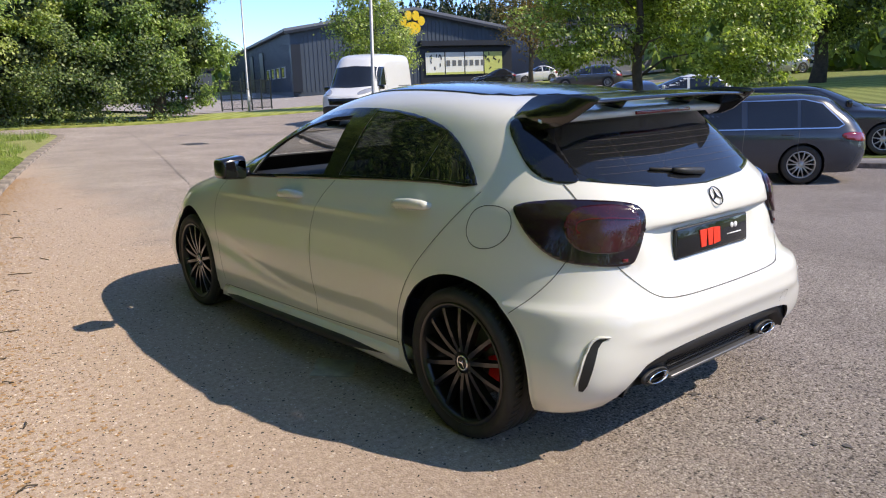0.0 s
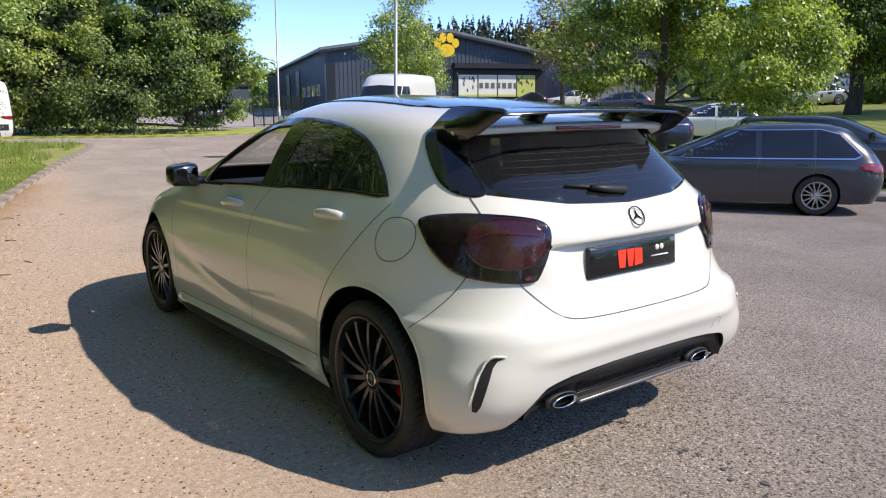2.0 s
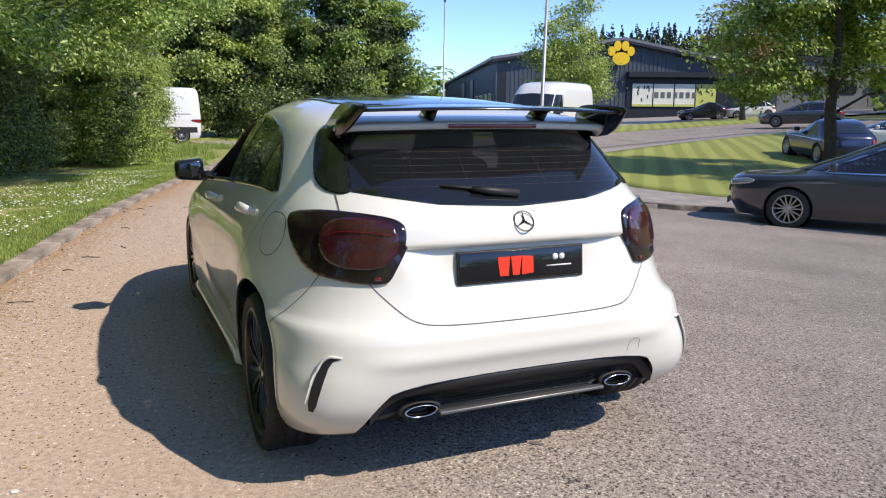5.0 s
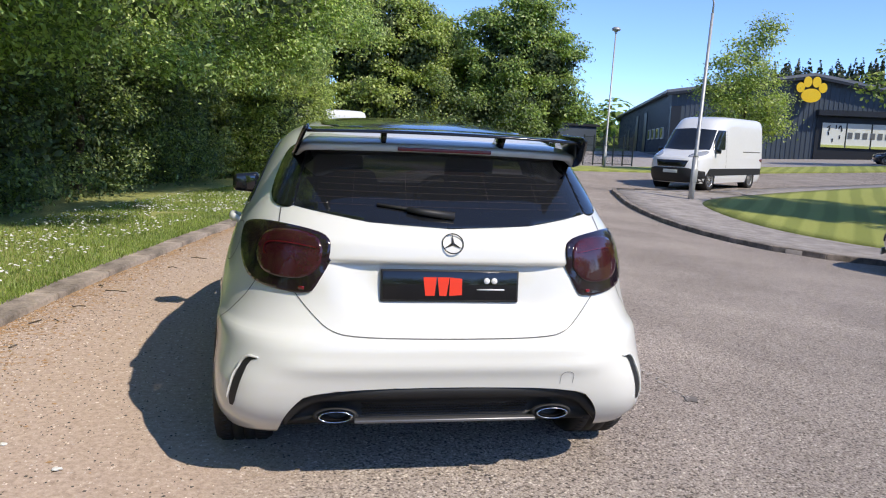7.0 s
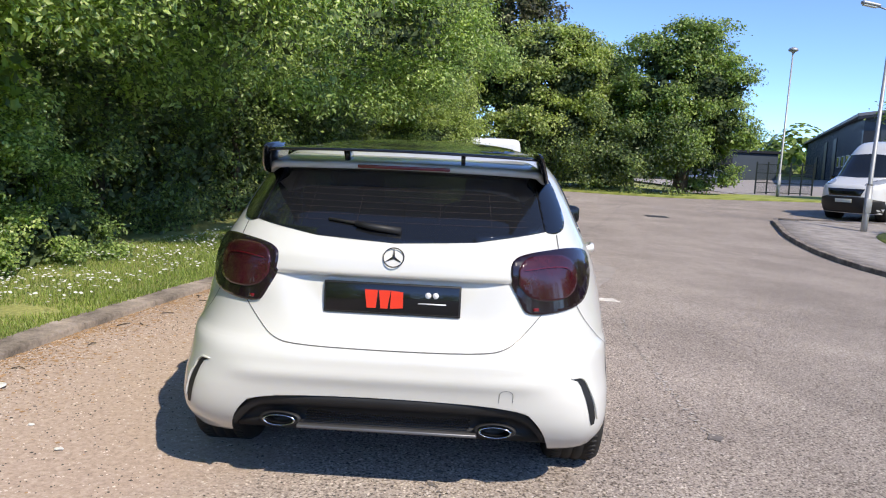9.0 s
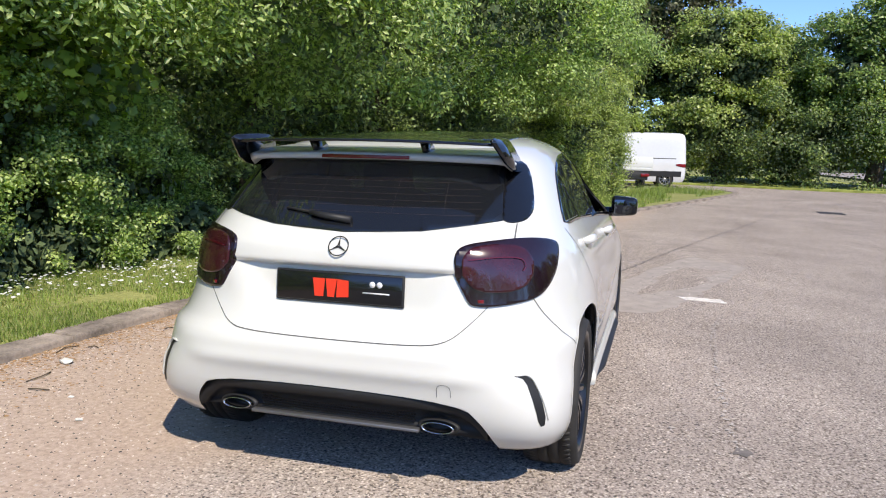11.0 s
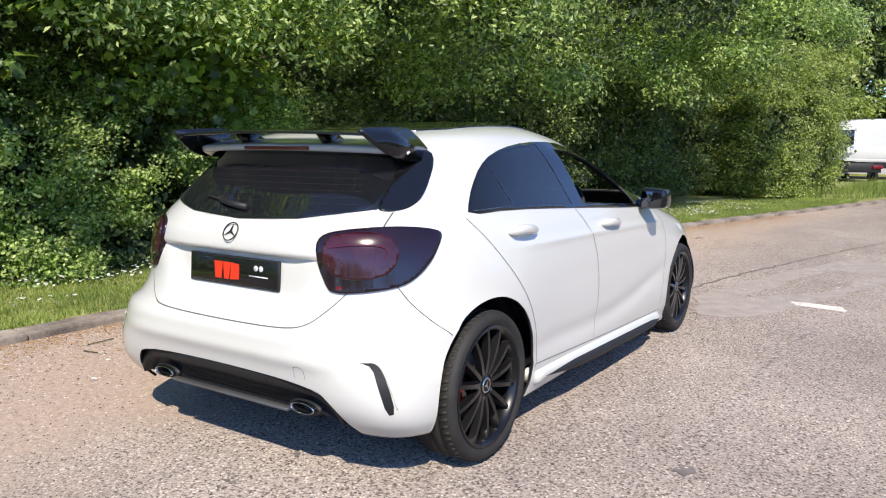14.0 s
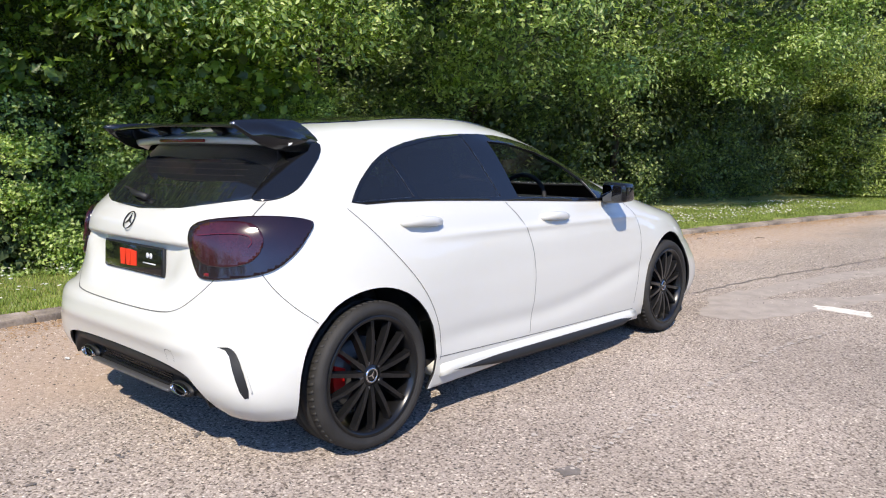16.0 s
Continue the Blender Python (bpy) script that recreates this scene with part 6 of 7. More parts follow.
# ---- other vehicles ----
def vehicle(name, label, m, length, width, height, wheelbase, overhang, paint, style, glass=DARK_GLASS, lamp_front=None, detail=1, wheel_r=0.33, group="parked cars", pairs=False):
    """A parked vehicle: rear bumper at y = 0, nose at y = length, on the ground at its own origin."""
    root = empty(name, m)
    tagged(root, label, "van" if style == "van" else "car", group)
    L, H, w = length, height, width / 2
    if style == "van":
        f = [0.09, 0.16, 0.25, 0.34, 0.42, 0.47, 0.53, 0.70, 0.86, 0.95, 0.985, 1.0]
        rear = [0.12, 0.05, 0.03, 0.02, 0.02, 0.02, 0.03, 0.05, 0.08, 0.14, 0.3, 0.8]
        front = [0.12, 0.03, 0.0, 0.03, 0.12, 0.42, 0.80, 1.22, 1.62, 1.95, 2.4, 3.0]
        wid = [0.93, 0.98, 1, 1, 1, 0.995, 0.985, 0.955, 0.92, 0.86, 0.75, 0.4]
        pr, pf = 9.0, 3.6
    elif style == "suv":
        f = [0.14, 0.25, 0.38, 0.50, 0.58, 0.64, 0.72, 0.84, 0.93, 0.975, 1.0]
        rear = [0.1, 0.03, 0.0, 0.02, 0.04, 0.07, 0.14, 0.27, 0.4, 0.7, 1.5]
        front = [0.12, 0.03, 0.0, 0.05, 0.22, 1.05, 1.35, 1.75, 2.1, 2.4, 2.8]
        wid = [0.92, 0.98, 1, 1, 0.985, 0.955, 0.91, 0.84, 0.77, 0.62, 0.1]
        pr, pf = 4.5, 3.2
    elif style == "estate":
        f = [0.12, 0.24, 0.38, 0.48, 0.545, 0.59, 0.69, 0.82, 0.92, 0.97, 1.0]
        rear = [0.12, 0.04, 0.0, 0.02, 0.05, 0.09, 0.2, 0.42, 0.62, 0.95, 1.9]
        front = [0.16, 0.05, 0.0, 0.04, 0.16, 0.98, 1.45, 1.98, 2.36, 2.65, 2.95]
        wid = [0.9, 0.975, 1, 1, 0.99, 0.965, 0.915, 0.845, 0.775, 0.64, 0.1]
        pr, pf = 4.2, 3.0
    else:
        back = 0.25
        f = [0.13, 0.25, 0.38, 0.50, 0.58, 0.635, 0.72, 0.84, 0.93, 0.975, 1.0]
        rear = [0.12, 0.04, 0.0, 0.02, 0.04, 0.08, 0.18 + back * 0.3, 0.40 + back * 0.7, 0.62 + back, 1.0 + back, 1.9]
        front = [0.14, 0.04, 0.0, 0.06, 0.30, 1.15, 1.50, 1.95, 2.30, 2.55, 2.85]
        wid = [0.9, 0.975, 1, 1, 0.985, 0.95, 0.895, 0.82, 0.75, 0.6, 0.1]
        pr, pf = 4.2, 3.0
    n = len(f)
    prof = car_profile([v * H for v in f], rear, [L - v for v in front], [v * w for v in wid], [pr] * n, [min(1.1, L * 0.25)] * n, [pf] * n, [min(1.3, L * 0.28)] * n)
    levels = np.interp(np.linspace(0, 1, 44 if detail else 26), np.linspace(0, 1, n), [v * H for v in f])
    bm = shell(prof, levels, corner=18 if detail else 12, along=30 if detail else 16)
    skin_v = tree_of(bm)
    axles = (overhang, overhang + wheelbase)
    for side, s in (("right", 1), ("left", -1)):
        for y in axles:
            ring = [(y + (wheel_r + 0.045) * math.cos(a), wheel_r + (wheel_r + 0.045) * math.sin(a)) for a in np.linspace(0, 2 * math.pi, 22, endpoint=False)]
            cut_opening(bm, ring, view(side), lambda p, k=s: p.x * k > w * 0.5)
    part("body", bm, paint, root)
    belt, top = f[5] * H + 0.03, f[8] * H - 0.02
    wf, wr = float(prof["front"](belt)) - 0.45, float(prof["rear"](belt)) + 0.35
    tf, tr = float(prof["front"](top)) - 0.25, float(prof["rear"](top)) + 0.22
    for side, s in (("right", 1), ("left", -1)):
        mv = view(side)
        if style == "van":
            part("door_window", patch([(L - 1.28, belt + 0.12), (L - 2.15, belt + 0.16), (L - 2.2, 0.80 * H), (L - 1.78, 0.80 * H), (L - 1.45, 0.66 * H)], skin_v, mv, 0.008, 0.01, 0.12), glass, root)
            part("side_moulding", strip([(0.25, 0.24 * H), (L - 0.9, 0.24 * H)], 0.24, skin_v, mv, 0.012, pace=0.2), BLACK_MATT, root)
            part("door_gap", strip([(L - 2.28, 0.2 * H), (L - 2.28, 0.8 * H)], 0.015, skin_v, mv, 0.004, pace=0.1), SEAM, root)
            part("slide_rail", strip([(0.5, 0.52 * H), (2.2, 0.52 * H)], 0.035, skin_v, mv, 0.006, pace=0.2), SEAM, root)
        else:
            outline = [(wr, belt + 0.05), (wr + 0.1, belt), (wf, belt - 0.01), (wf - 0.1, belt + 0.08), (tf, top), (tr + 0.3, top + 0.015), (tr, top - 0.06)]
            part("window_trim", strip(outline, 0.02 if style == "estate" else 0.035, skin_v, mv, 0.007, closed=True, pace=0.08), CHROME if style == "estate" else BLACK_GLOSS, root)
            mid = (wr + wf) / 2
            third = wr + (wf - wr) * 0.24
            for name_w, a, b in (("rear_quarter_window", wr, third), ("rear_door_window", third + 0.06, mid + 0.12), ("front_door_window", mid + 0.22, wf)):
                piece = [(u, v) for u, v in clip_span(outline, a, b)]
                if len(piece) > 2:
                    part(name_w, patch(piece, skin_v, mv, 0.004, 0.0, 0.08), glass, root)
            for y in (third + 0.02, mid + 0.17):
                part("door_gap", strip([(y, belt), (y + 0.03, 0.4 * H), (y - 0.02, 0.2 * H)], 0.008, skin_v, mv, 0.003, pace=0.1), SEAM, root)
            for y in (third + 0.12, mid + 0.3):
                bm = bmesh.new()
                hit = skin_v.ray_cast(Vector((s * 2.5, y + 0.1, belt - 0.1)), Vector((-s, 0, 0)))[0]
                box(bm, (0.035, 0.2, 0.03), (hit.x, y + 0.1, belt - 0.1), bevel=0.01)
                part("door_handle", bm, paint, root)
        bm = bmesh.new()
        box(bm, (0.2, 0.12, 0.15), (s * (w + 0.08), wf - 0.12 if style != "van" else L - 1.35, belt + 0.09), bevel=0.04, segments=3)
        part("door_mirror", bm, BLACK_GLOSS if style != "estate" else paint, root)
        # lamps
        part("tail_lamp", patch(rounded([(0.44 * w / 0.93, f[4] * H), (1.0 * w / 0.93, f[4] * H + 0.03), (0.98 * w / 0.93, f[4] * H - 0.10), (0.46 * w / 0.93, f[4] * H - 0.17)], 2), skin_v, view("rear_" + side), 0.012, 0.012, 0.05), LAMP_RED, root)
        hl = rounded([(w - 0.52, 0.47 * H), (w - 0.1, 0.53 * H), (w - 0.1, 0.45 * H), (w - 0.48, 0.42 * H)], 2)
        part("headlamp", patch([(u * s, v) for u, v in hl], skin_v, view("front"), 0.012, 0.012, 0.05), lamp_front or GLASS_LAMP, root)
    screen_f = [(-w * 0.80, belt + 0.02), (0, belt - 0.0), (w * 0.80, belt + 0.02), (w * 0.68, top), (0, top + 0.04), (-w * 0.68, top)]
    if style == "van":
        screen_f = [(-w * 0.86, 0.535 * H), (0, 0.52 * H), (w * 0.86, 0.535 * H), (w * 0.80, 0.80 * H), (0, 0.82 * H), (-w * 0.80, 0.80 * H)]
    part("windscreen", patch(screen_f, skin_v, view("front"), 0.008, 0.0, 0.1), glass, root)
    if style != "van":
        part("rear_window", patch([(-w * 0.72, belt + 0.08), (w * 0.72, belt + 0.08), (w * 0.62, top - 0.02), (-w * 0.62, top - 0.02)], skin_v, view("rear"), 0.008, 0.0, 0.1), glass, root)
    grille_z = (0.36, 0.47) if style != "van" else (0.30, 0.385)
    part("grille", patch([(-w * 0.5, grille_z[0] * H), (w * 0.5, grille_z[0] * H), (w * 0.58, grille_z[1] * H), (-w * 0.58, grille_z[1] * H)], skin_v, view("front"), 0.012, 0.01, 0.1), BLACK_GLOSS, root)
    if style == "van":
        part("front_bumper", patch([(-w * 0.97, 0.1 * H), (w * 0.97, 0.1 * H), (w * 0.97, 0.25 * H), (w * 0.6, 0.29 * H), (-w * 0.6, 0.29 * H), (-w * 0.97, 0.25 * H)], skin_v, view("front"), 0.016, 0.015, 0.1), BLACK_MATT, root)
    bm = bmesh.new()
    box(bm, (0.52, 0.02, 0.11), (0, L + 0.012, 0.24 * H), bevel=0.004)
    part("number_plate", bm, SIGN_WHITE, root)
    bm = bmesh.new()
    box(bm, (width * 0.8, L - 1.0, 0.06), (0, L / 2, 0.13 * H), bevel=0.01)
    box(bm, (width * 0.72, L * 0.5, belt - 0.2 * H), (0, L * 0.45, (belt + 0.2 * H) / 2 - 0.05), bevel=0.03)
    part("underbody", bm, BLACK_MATT, root)
    for y in axles:
        for s in (1, -1):
            wheel = empty("wheel")
            wheel.parent = root
            wheel.matrix_local = pose(s * (w - 0.125), y, wheel_r, 0, 0, 0 if s > 0 else 180)
            make_wheel(wheel, wheel_r, wheel_r * 0.7, 0.21, 7 if pairs else 9, ALLOY, pairs=pairs, detail=False)
            bm = bmesh.new()
            lathe(bm, [(0.10, wheel_r + 0.04), (-0.22, wheel_r + 0.04), (-0.22, 0.05)], 24)
            part("arch_liner", bm, BLACK_MATT, wheel)
    return root


def clip_span(outline, a, b):
    """The part of an outline between u = a and u = b."""
    for k, keep in ((a, lambda u: u >= a), (b, lambda u: u <= b)):
        out = []
        n = len(outline)
        for i in range(n):
            p, q = outline[i], outline[(i + 1) % n]
            if keep(p[0]):
                out.append(p)
            if keep(p[0]) != keep(q[0]):
                t = (k - p[0]) / (q[0] - p[0])
                out.append((k, p[1] + t * (q[1] - p[1])))
        outline = out
        if len(outline) < 3:
            return outline
    return outline


def standing(x, y, heading, lift=0.0):
    """Where a vehicle's tail stands, facing along the heading (degrees from +y, to the left)."""
    h = Vector((-math.sin(radians(heading)), math.cos(radians(heading))))
    z = float(land(x, y))
    z2 = float(land(x + 3 * h.x, y + 3 * h.y))
    return Matrix.Translation((x, y, z + lift)) @ Euler((math.atan2(z2 - z, 3), 0, radians(heading))).to_matrix().to_4x4()


GLASS_LAMP = plain("headlamp_glass", (0.45, 0.46, 0.47), 0.1, metal=0.3, coat=0.8)
ALLOY = plain("silver_alloy", (0.5, 0.49, 0.47), 0.3, metal=0.8)
NAVY = plain("slate_blue_paint", (0.03, 0.038, 0.054), 0.22, coat=1.0, vary=0.05)
BLACK_PAINT = plain("black_car_paint", (0.012, 0.012, 0.014), 0.2, coat=1.0)
BLUE_PAINT = plain("deep_blue_paint", (0.012, 0.02, 0.07), 0.25, metal=0.3, coat=1.0)
SILVER = plain("silver_paint", (0.42, 0.43, 0.44), 0.3, metal=0.6, coat=0.8)
VAN_WHITE = plain("white_van_paint", (0.74, 0.75, 0.75), 0.35, coat=0.7, vary=0.03)
GREY_PAINT = plain("grey_brown_paint", (0.09, 0.085, 0.085), 0.3, metal=0.5, coat=0.9)

# estate by the kerb: wheels at (8.88, 6.22) and (10.52, 3.99)
hd = math.degrees(math.atan2(10.52 - 8.88, 6.22 - 3.99))
fwd = Vector((8.88 - 10.52, 6.22 - 3.99)).normalized()
inward = Vector((fwd.y, -fwd.x))
tail = Vector((10.52, 3.99)) - fwd * 1.12 + inward * 0.83
estate = vehicle("estate_car", "dark slate-blue estate car with silver alloy wheels, parked at the kerb", Matrix.Translation((tail.x, tail.y, -0.51)) @ pose(0, 0, 0, 0, 0, hd), 4.91, 1.86, 1.58, 2.74, 1.12, NAVY, "estate", wheel_r=0.335, pairs=True)
vehicle("suv_car", "glossy black car parked on the pavement edge", Matrix.Translation((13.6, 7.8, -0.40)) @ pose(0, 0, 0, 0, 0, 216), 4.6, 1.85, 1.55, 2.7, 0.95, BLACK_PAINT, "suv")
vehicle("suv_car", "dark grey car parked beyond the black car", standing(17.6, 9.6, 214, 0.1), 4.5, 1.8, 1.5, 2.65, 0.9, GREY_PAINT, "suv", detail=0)
vehicle("hatchback", "deep blue hatchback parked under the lawn tree", standing(20.6, 14.2, -26, 0.1), 4.1, 1.78, 1.46, 2.55, 0.75, BLUE_PAINT, "hatch", detail=0)
vehicle("estate_car", "white estate car parked beyond the lawn tree", standing(26.6, 14.4, 40, 0.1), 4.6, 1.8, 1.5, 2.7, 0.95, VAN_WHITE, "estate", detail=0)
vehicle("estate_car", "dark grey estate car at the edge of the car park", standing(38.8, 29.2, 40, 0.1), 4.8, 1.85, 1.5, 2.75, 1.0, GREY_PAINT, "estate", detail=0)
vehicle("hatchback", "black hatchback parked in front of the shopfront", standing(46.6, 47.0, 62), 4.0, 1.75, 1.5, 2.5, 0.75, BLACK_PAINT, "hatch", detail=0)
vehicle("hatchback", "white hatchback parked in front of the shopfront", standing(50.6, 45.6, 62), 4.1, 1.78, 1.48, 2.55, 0.75, VAN_WHITE, "hatch", detail=0)
vehicle("hatchback", "silver car at the far edge of the lawn", standing(50, 22.5, 60, 0.1), 4.1, 1.78, 1.48, 2.55, 0.75, SILVER, "hatch", detail=0)
vehicle("hatchback", "silver hatchback parked beside the low workshop", standing(21.2, 59.2, 70), 4.1, 1.78, 1.46, 2.55, 0.75, SILVER, "hatch", detail=0)
vehicle("panel_van", "white panel van with grey bumper, parked at the junction", standing(16.7, 24.7, 127), 6.0, 2.0, 2.62, 3.67, 1.25, VAN_WHITE, "van", wheel_r=0.35, group="vans")
vehicle("panel_van", "white van parked at the far side of the lawn", standing(54, 24, 55, 0.1), 5.4, 2.0, 2.4, 3.3, 1.1, VAN_WHITE, "van", wheel_r=0.34, detail=0, group="vans")
vehicle("panel_van", "white panel van on the side road behind the hedge", standing(2.2, 33.4, 96), 5.4, 2.0, 2.45, 3.3, 0.95, VAN_WHITE, "van", wheel_r=0.34, group="vans")


# ---- tipper truck behind the hedge ----
def tipper(m):
    root = empty("tipper_truck", m)
    tagged(root, "small white tipper truck with drop sides", "truck", "vans")
    bm = bmesh.new()
    box(bm, (2.0, 1.5, 1.5), (0, 4.4, 1.35), bevel=0.12)
    part("cab", bm, VAN_WHITE, root)
    bm = bmesh.new()
    box(bm, (1.7, 0.03, 0.6), (0, 3.64, 1.7), bevel=0.01)
    part("cab_rear_window", bm, DARK_GLASS, root)
    bm = bmesh.new()
    box(bm, (2.05, 3.4, 0.12), (0, 1.75, 0.86), bevel=0.02)
    part("load_bed", bm, VAN_WHITE, root)
    for x, y, sx, sy in ((1.01, 1.75, 0.04, 3.4), (-1.01, 1.75, 0.04, 3.4), (0, 0.06, 2.0, 0.04)):
        bm = bmesh.new()
        box(bm, (sx, sy, 0.42), (x, y, 1.12), bevel=0.01)
        part("drop_side", bm, VAN_WHITE, root)
    bm = bmesh.new()
    box(bm, (1.2, 5.0, 0.2), (0, 2.6, 0.65), bevel=0.02)
    box(bm, (1.7, 0.1, 0.3), (0, 0.12, 0.55), bevel=0.02)
    part("chassis", bm, BLACK_MATT, root)
    for s in (-1, 1):
        bm = bmesh.new()
        box(bm, (0.35, 0.05, 0.12), (s * 0.72, 0.05, 0.6), bevel=0.01)
        part("tail_lamp", bm, LAMP_RED, root)
        for y in (1.0, 4.5):
            wheel = empty("wheel")
            wheel.parent = root
            wheel.matrix_local = pose(s * 0.85, y, 0.33, 0, 0, 0 if s > 0 else 180)
            make_wheel(wheel, 0.33, 0.2, 0.2, 8, ALLOY, detail=False)


tipper(standing(-0.1, 28.1, 20))


# ---- grass, daisies, grit and litter ----
rng = np.random.default_rng(5)
LEFT_Y = np.array([p[1] for p in KERB_LEFT[:11]])
LEFT_X = np.array([p[0] for p in KERB_LEFT[:11]])


def kerb_x(y):
    return np.interp(y, LEFT_Y, LEFT_X)


def verge_z(x, y):
    bumps = np.array([noise.noise((a * 0.6, b * 0.6, 0)) for a, b in zip(x, y)])
    return land(x, y) + 0.036 + 0.02 * (bumps + 0.4)


def blade_mesh(name, x, y, z, h, w, material, lean=0.5):
    n = len(x)
    a = rng.uniform(0, 2 * math.pi, n)
    la = rng.uniform(0, 2 * math.pi, n)
    c, s = np.cos(a) * w, np.sin(a) * w
    bend = h * lean * rng.random(n)
    base = np.stack([x, y, z - 0.01], 1)
    v = np.stack([base - np.stack([c, s, 0 * c], 1), base + np.stack([c, s, 0 * c], 1), base + np.stack([bend * np.cos(la), bend * np.sin(la), h], 1)], 1).reshape(-1, 3)
    return numpy_object(name, v, np.arange(3 * n).reshape(-1, 3), material)


GRASS = leaf_material("grass_blades", (0.27, 0.36, 0.095), (0.42, 0.52, 0.16), (0.57, 0.62, 0.27))
n = 115000
gy = -3 + 21 * rng.random(n) ** 1.15
gx = kerb_x(gy) - 0.19 - 2.3 * rng.random(n) ** 1.35
patchy = np.array([noise.noise((a * 1.7, b * 1.7, 3)) for a, b in zip(gx, gy)])
keep = patchy > -0.45
gx, gy, patchy = gx[keep], gy[keep], patchy[keep]
tagged(blade_mesh("grass", gx, gy, verge_z(gx, gy), (0.025 + 0.035 * rng.random(len(gx))) * (1 + 0.7 * np.clip(patchy, 0, 1)), 0.0045, GRASS, 0.8), "uneven green grass on the verge", "grass", kind="stuff")
n = 9000
ty = 18 + 10 * rng.random(n)
tx = np.interp(ty, [p[1] for p in KERB_LEFT[8:14]], [p[0] for p in KERB_LEFT[8:14]]) - 0.5 - 2.6 * rng.random(n)
tall = np.array([noise.noise((a * 0.8, b * 0.8, 6)) for a, b in zip(tx, ty)])
tx, ty, tall = tx[tall > -0.1], ty[tall > -0.1], tall[tall > -0.1]
tagged(blade_mesh("long_grass", tx, ty, verge_z(tx, ty), (0.12 + 0.25 * rng.random(len(tx))) * (0.7 + np.clip(tall, 0, 1)), 0.006, GRASS, 0.7), "long uncut grass at the end of the verge", "grass", kind="stuff")
n = 3800
dy = -2 + 16 * rng.random(n)
dx = kerb_x(dy) - 0.45 - 1.8 * rng.random(n)
sel = np.array([noise.noise((a * 1.1, b * 1.1, 9)) for a, b in zip(dx, dy)]) > -0.12
dx, dy = dx[sel], dy[sel]
dz = verge_z(dx, dy) + 0.06 + 0.05 * rng.random(len(dx))
k = len(dx)
ang = np.linspace(0, 2 * math.pi, 6, endpoint=False)
ring = np.stack([np.cos(ang), np.sin(ang), 0 * ang], 1) * 0.013
tilt = rng.uniform(-0.4, 0.4, (k, 2))
v = np.stack([dx, dy, dz], 1)[:, None] + ring[None] * rng.uniform(0.8, 1.4, (k, 1, 1))
v[:, :, 2] += ring[None, :, 0] * tilt[:, :1] + ring[None, :, 1] * tilt[:, 1:]
DAISY = plain("daisy_white", (0.75, 0.75, 0.7), 0.7)
tagged(numpy_object("daisies", v.reshape(-1, 3), np.arange(6 * k).reshape(-1, 6), DAISY), "small white daisies in the grass", "flowers", kind="stuff")


def grit(name, x, y, z, size, material, flat=0.6):
    """Small angular bits, four-sided."""
    n = len(x)
    a = rng.uniform(0, 2 * math.pi, n)
    c = np.stack([x, y, z], 1)[:, None]
    tri = np.stack([np.stack([np.cos(a + t), np.sin(a + t), 0 * a], 1) for t in (0, 1.7, 3.3, 4.6)], 1) * (size * rng.uniform(0.6, 1.3, n))[:, None, None]
    top = c + np.stack([0 * a, 0 * a, size * flat], 1)[:, None]
    v = np.concatenate([c + tri, top], 1).reshape(-1, 3)
    i = np.arange(n)[:, None] * 5
    f = np.concatenate([np.hstack([i + p, i + (p + 1) % 4, i + 4]) for p in range(4)])
    return numpy_object(name, v, f, material)


STONE = plain("loose_grit", (0.55, 0.47, 0.41), 0.9, vary=0.5, scale=30)
LITTER = plain("dry_litter", (0.33, 0.2, 0.1), 0.9, vary=0.6, scale=30)
n = 44000
sy = -3.5 + 12 * rng.random(n)
sx = kerb_x(sy) + 3.8 * rng.random(n) ** 1.7
DARK_STONE = plain("dark_grit", (0.06, 0.052, 0.048), 0.9, vary=0.5, scale=30)
tagged(grit("dark_grit", sx[26000:], sy[26000:], land(sx[26000:], sy[26000:]), 0.0025 + 0.005 * rng.random(18000) ** 2, DARK_STONE), "loose dark stone chips on the asphalt", "grit", kind="stuff")
n, sx, sy = 26000, sx[:26000], sy[:26000]
tagged(grit("grit", sx, sy, land(sx, sy), 0.0025 + 0.006 * rng.random(n) ** 3, STONE), "loose grit lying on the asphalt", "grit", kind="stuff")
n = 16000
sy = -3 + 16 * rng.random(n)
sx = kerb_x(sy) + 0.45 * np.abs(rng.normal(size=n)) * rng.random(n)
tagged(grit("leaf_litter", sx, sy, land(sx, sy) + 0.002, 0.005 + 0.009 * rng.random(n) ** 2, LITTER, 0.25), "dry brown leaf litter along the kerb", "litter", kind="stuff")
twigs = bmesh.new()
rnd = random.Random(4)
for _ in range(26):
    y = rnd.uniform(-1, 9)
    x = float(kerb_x(y)) + abs(rnd.gauss(0, 0.35))
    a, l = rnd.uniform(0, 6.28), rnd.uniform(0.06, 0.2)
    tube(twigs, [(x, y, 0.006), (x + l * 0.5 * math.cos(a), y + l * 0.5 * math.sin(a), 0.014), (x + l * math.cos(a + 0.3), y + l * math.sin(a + 0.3), 0.006)], 0.0035, 5)
tagged(mesh_object("twigs", twigs, BARK), "thin dry twigs beside the kerb", "litter", kind="stuff")


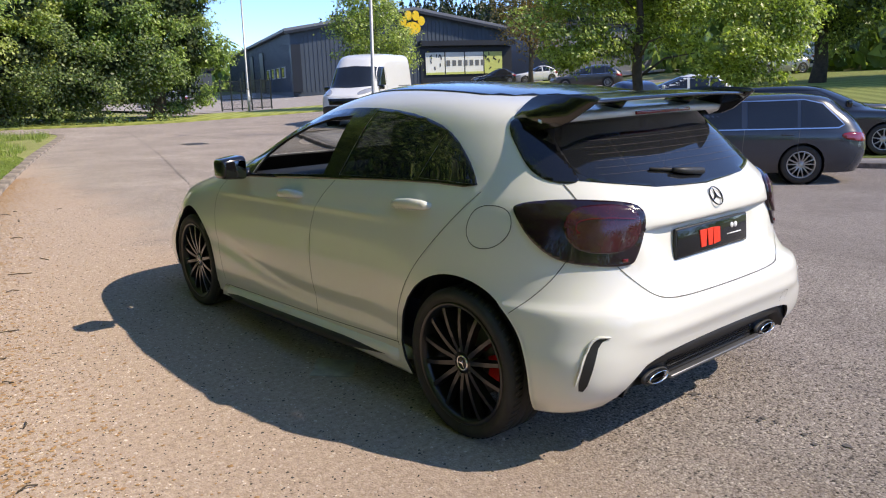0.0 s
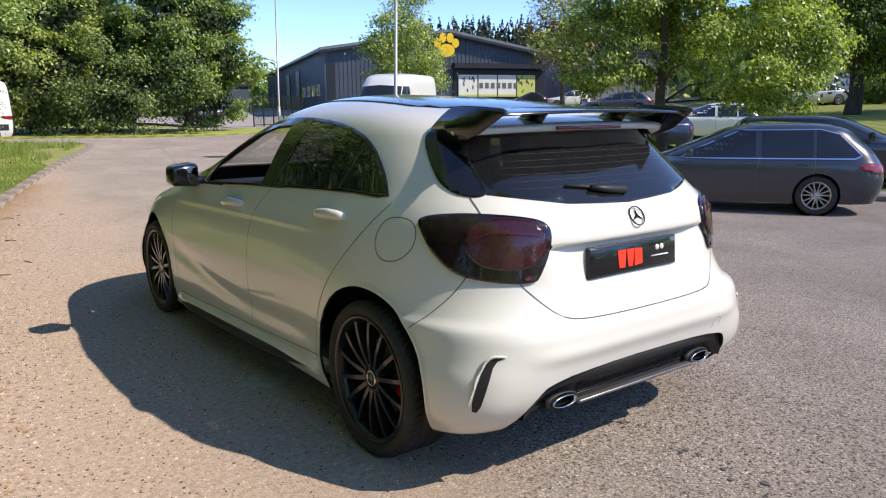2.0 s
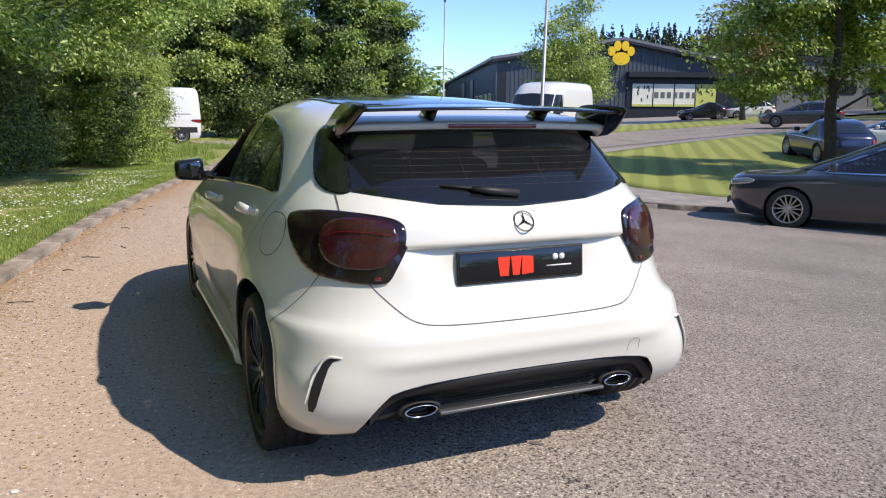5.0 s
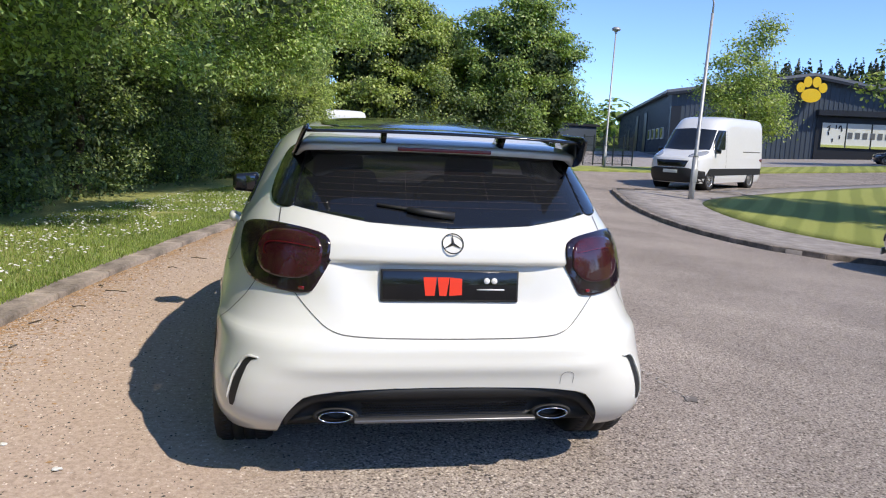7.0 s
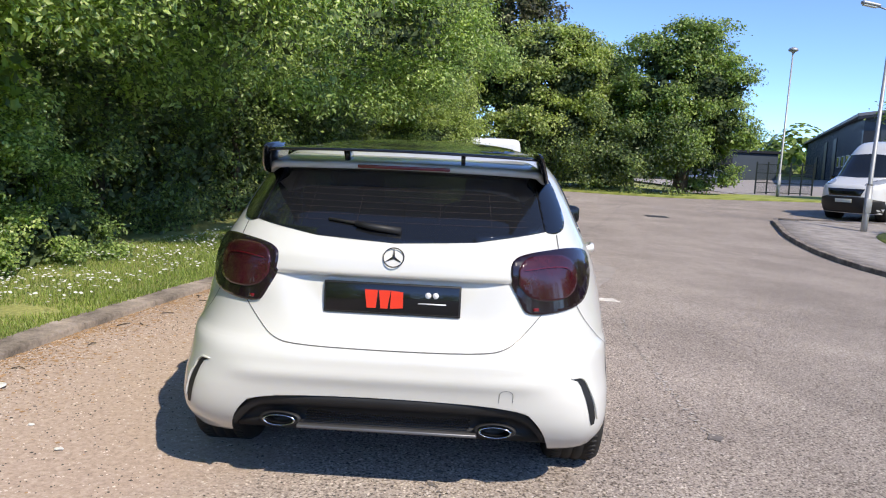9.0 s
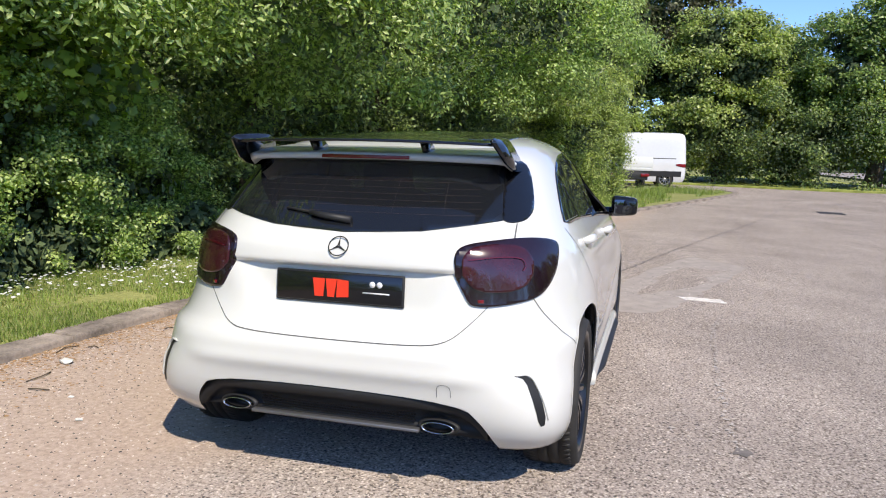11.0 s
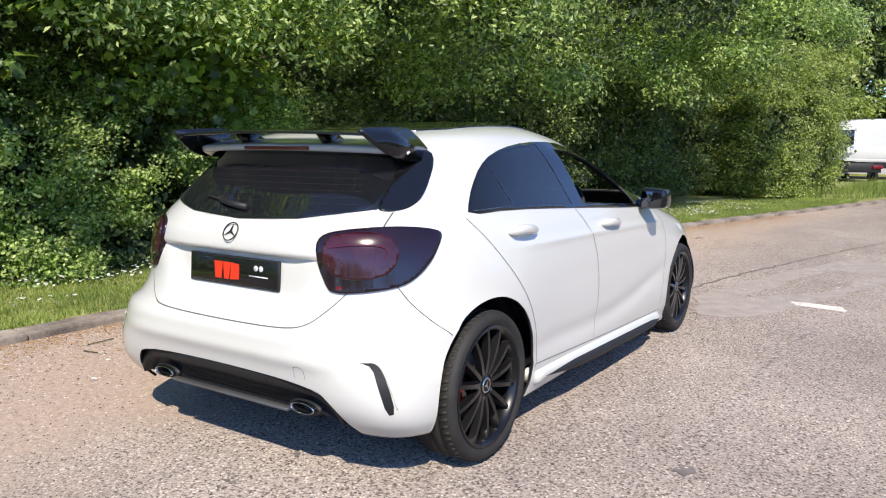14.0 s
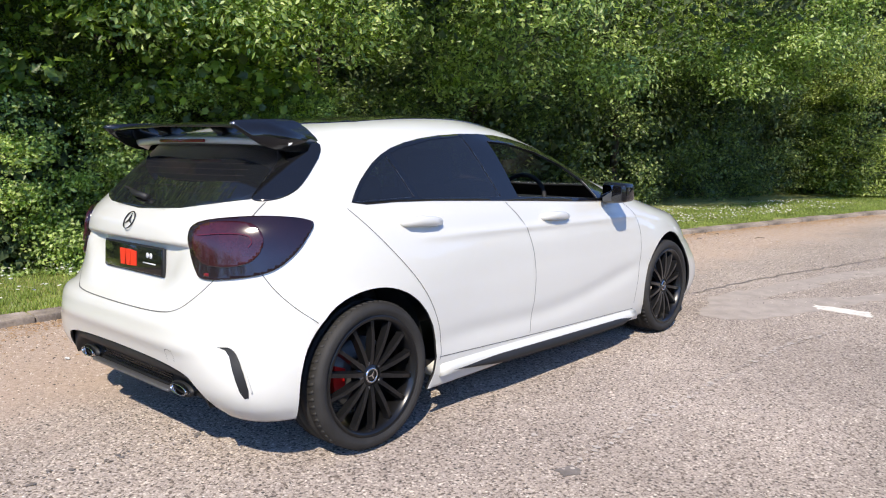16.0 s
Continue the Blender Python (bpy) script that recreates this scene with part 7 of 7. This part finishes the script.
def scrap(at, size, seed):
    """A crumpled scrap of paper."""
    bm = bmesh.new()
    bmesh.ops.create_icosphere(bm, subdivisions=2, radius=1.0)
    rnd = random.Random(seed)
    for v in bm.verts:
        k = rnd.uniform(0.7, 1.15)
        v.co = (at[0] + v.co.x * size * k, at[1] + v.co.y * size * 0.7 * k, size * 0.42 * (1 + v.co.z * k) * 0.9)
    tagged(mesh_object("paper_scrap", bm, PAPER, smooth=False), "crumpled white paper scrap beside the kerb", "litter")


PAPER = plain("white_paper", (0.75, 0.74, 0.7), 0.7, vary=0.1, scale=20)
scrap((-2.2, 0.43), 0.045, 3)
scrap((-1.44, -0.32), 0.02, 4)
scrap((-1.72, -0.06), 0.016, 5)


# ---- marks on the road ----
def road_patch(name, outline, material, lift, label, category):
    bm = bmesh.new()
    f = bm.faces.new([bm.verts.new((x, y, 0)) for x, y in outline])
    r = bmesh.ops.extrude_face_region(bm, geom=[f])
    for v in bm.verts:
        v.co.z = float(land(v.co.x, v.co.y)) - 0.01
    for g in r["geom"]:
        if isinstance(g, bmesh.types.BMVert):
            g.co.z += lift + 0.01
    bmesh.ops.recalc_face_normals(bm, faces=bm.faces)
    ob = mesh_object(name, bm, material, smooth=False)
    tagged(ob, label, category, kind="structure")
    return ob


def ragged(points, size, seed, n=9):
    rnd = random.Random(seed)
    out = []
    for a, b in zip(points, points[1:] + points[:1]):
        for k in range(n):
            t = k / n
            out.append((a[0] + (b[0] - a[0]) * t + rnd.uniform(-size, size), a[1] + (b[1] - a[1]) * t + rnd.uniform(-size, size)))
    return out


def crack(name, points, width, seed):
    rnd = random.Random(seed)
    pts = along_line(points, 0.12, 2)
    bm = bmesh.new()
    rows = []
    for i, (x, y) in enumerate(pts):
        a, b = pts[max(0, i - 1)], pts[min(len(pts) - 1, i + 1)]
        d = Vector((b[0] - a[0], b[1] - a[1])).normalized()
        nrm = Vector((-d.y, d.x))
        c = Vector((x, y)) + nrm * rnd.gauss(0, width * 0.8)
        w = width * rnd.uniform(0.2, 1.0)
        rows.append([bm.verts.new((*(c + nrm * s * w), float(land(c.x, c.y)) + 0.004)) for s in (-1, 1)])
    for a, b in zip(rows, rows[1:]):
        bm.faces.new((a[0], b[0], b[1], a[1]))
    return tagged(mesh_object(name, bm, TAR), "dark crack filled with tar across the asphalt", "crack", kind="structure")


TAR = plain("dark_tar", (0.15, 0.132, 0.122), 0.85, vary=0.4, scale=14)
CONCRETE = plain("concrete_slab", (0.36, 0.33, 0.3), 0.9, vary=0.3, scale=12, relief=0.004)
IRON = plain("cast_iron", (0.09, 0.085, 0.08), 0.6, metal=0.5, vary=0.3)
road_patch("road_marking", ragged([(1.36, 4.35), (1.42, 4.21), (1.79, 4.23), (1.74, 4.39)], 0.022, 1), ROAD_PAINT, 0.004, "worn white dash of road paint", "road marking")
road_patch("pothole", ragged([(1.51, 0.36), (1.57, 0.335), (1.61, 0.41), (1.545, 0.45)], 0.008, 2, 5), TAR, 0.004, "small dark pothole in the asphalt", "pothole")
road_patch("concrete_inset", ragged([(-0.98, 1.02), (-0.84, 0.86), (-0.7, 1.02), (-0.83, 1.2)], 0.008, 3, 5), CONCRETE, 0.005, "small pale concrete inset in the asphalt", "inset")
road_patch("manhole_cover", [(5.3, 18.85), (5.95, 18.85), (5.95, 19.45), (5.3, 19.45)], IRON, 0.006, "dark iron manhole cover in the road", "manhole")
crack("road_crack", [(0.46, 4.1), (0.6, 5.0), (0.85, 6.05), (1.22, 7.55), (1.73, 9.5), (2.4, 11.9), (3.35, 15.2), (4.4, 19.4), (6.3, 27.4)], 0.017, 6)
crack("road_crack", [(3.6, 8.0), (4.4, 8.2), (5.6, 8.9)], 0.012, 9)

SMOOTH_TAR = plain("smooth_tarmac", (0.31, 0.27, 0.24), 0.9, vary=0.2, scale=7, relief=0.003)
PALE_RIDGE = plain("pale_ridge", (0.4, 0.355, 0.32), 0.9, vary=0.3, scale=20)
road_patch("smooth_patch", ragged([(0.86, 3.3), (1.2, 3.45), (1.42, 4.0), (1.58, 4.6), (1.8, 5.3), (2.3, 7.0), (1.6, 7.6), (1.06, 5.95), (0.8, 4.74), (0.6, 4.05)], 0.03, 8, 6), SMOOTH_TAR, 0.003, "smooth brown-grey repair patch in the asphalt", "road patch")


def smear(name, points, width, material, label, seed, lift=0.004):
    """A broken mark on the road along a line: short ragged flecks."""
    rnd = random.Random(seed)
    pts = along_line(points, 0.03, 2)
    bm = bmesh.new()
    for x, y in pts:
        if rnd.random() < 0.3:
            continue
        cx, cy, r = x + rnd.gauss(0, width), y + rnd.gauss(0, width), rnd.uniform(0.006, 0.02)
        ring = [(cx + r * rnd.uniform(0.5, 1.2) * math.cos(a), cy + r * rnd.uniform(0.5, 1.2) * math.sin(a)) for a in np.linspace(0, 2 * math.pi, 7, endpoint=False)]
        bm.faces.new([bm.verts.new((u, v, float(land(u, v)) + lift + rnd.uniform(0, 0.001))) for u, v in ring])
    return tagged(mesh_object(name, bm, material, smooth=False), label, "road mark", kind="stuff")


smear("pale_crack", [(1.54, 0.33), (1.53, 1.0), (1.55, 2.17), (1.6, 3.03), (1.7, 3.6)], 0.012, PALE_RIDGE, "thin pale crack in the asphalt", 31)
smear("tar_smear", [(0.13, -1.3), (0.15, -1.0), (0.13, -0.7), (0.17, -0.3)], 0.03, TAR, "dark smear of tar on the asphalt", 32)
smear("pale_flecks", [(1.24, 0.4), (1.32, 0.47), (1.3, 0.6)], 0.03, PALE_RIDGE, "pale flecks dropped on the asphalt", 33)
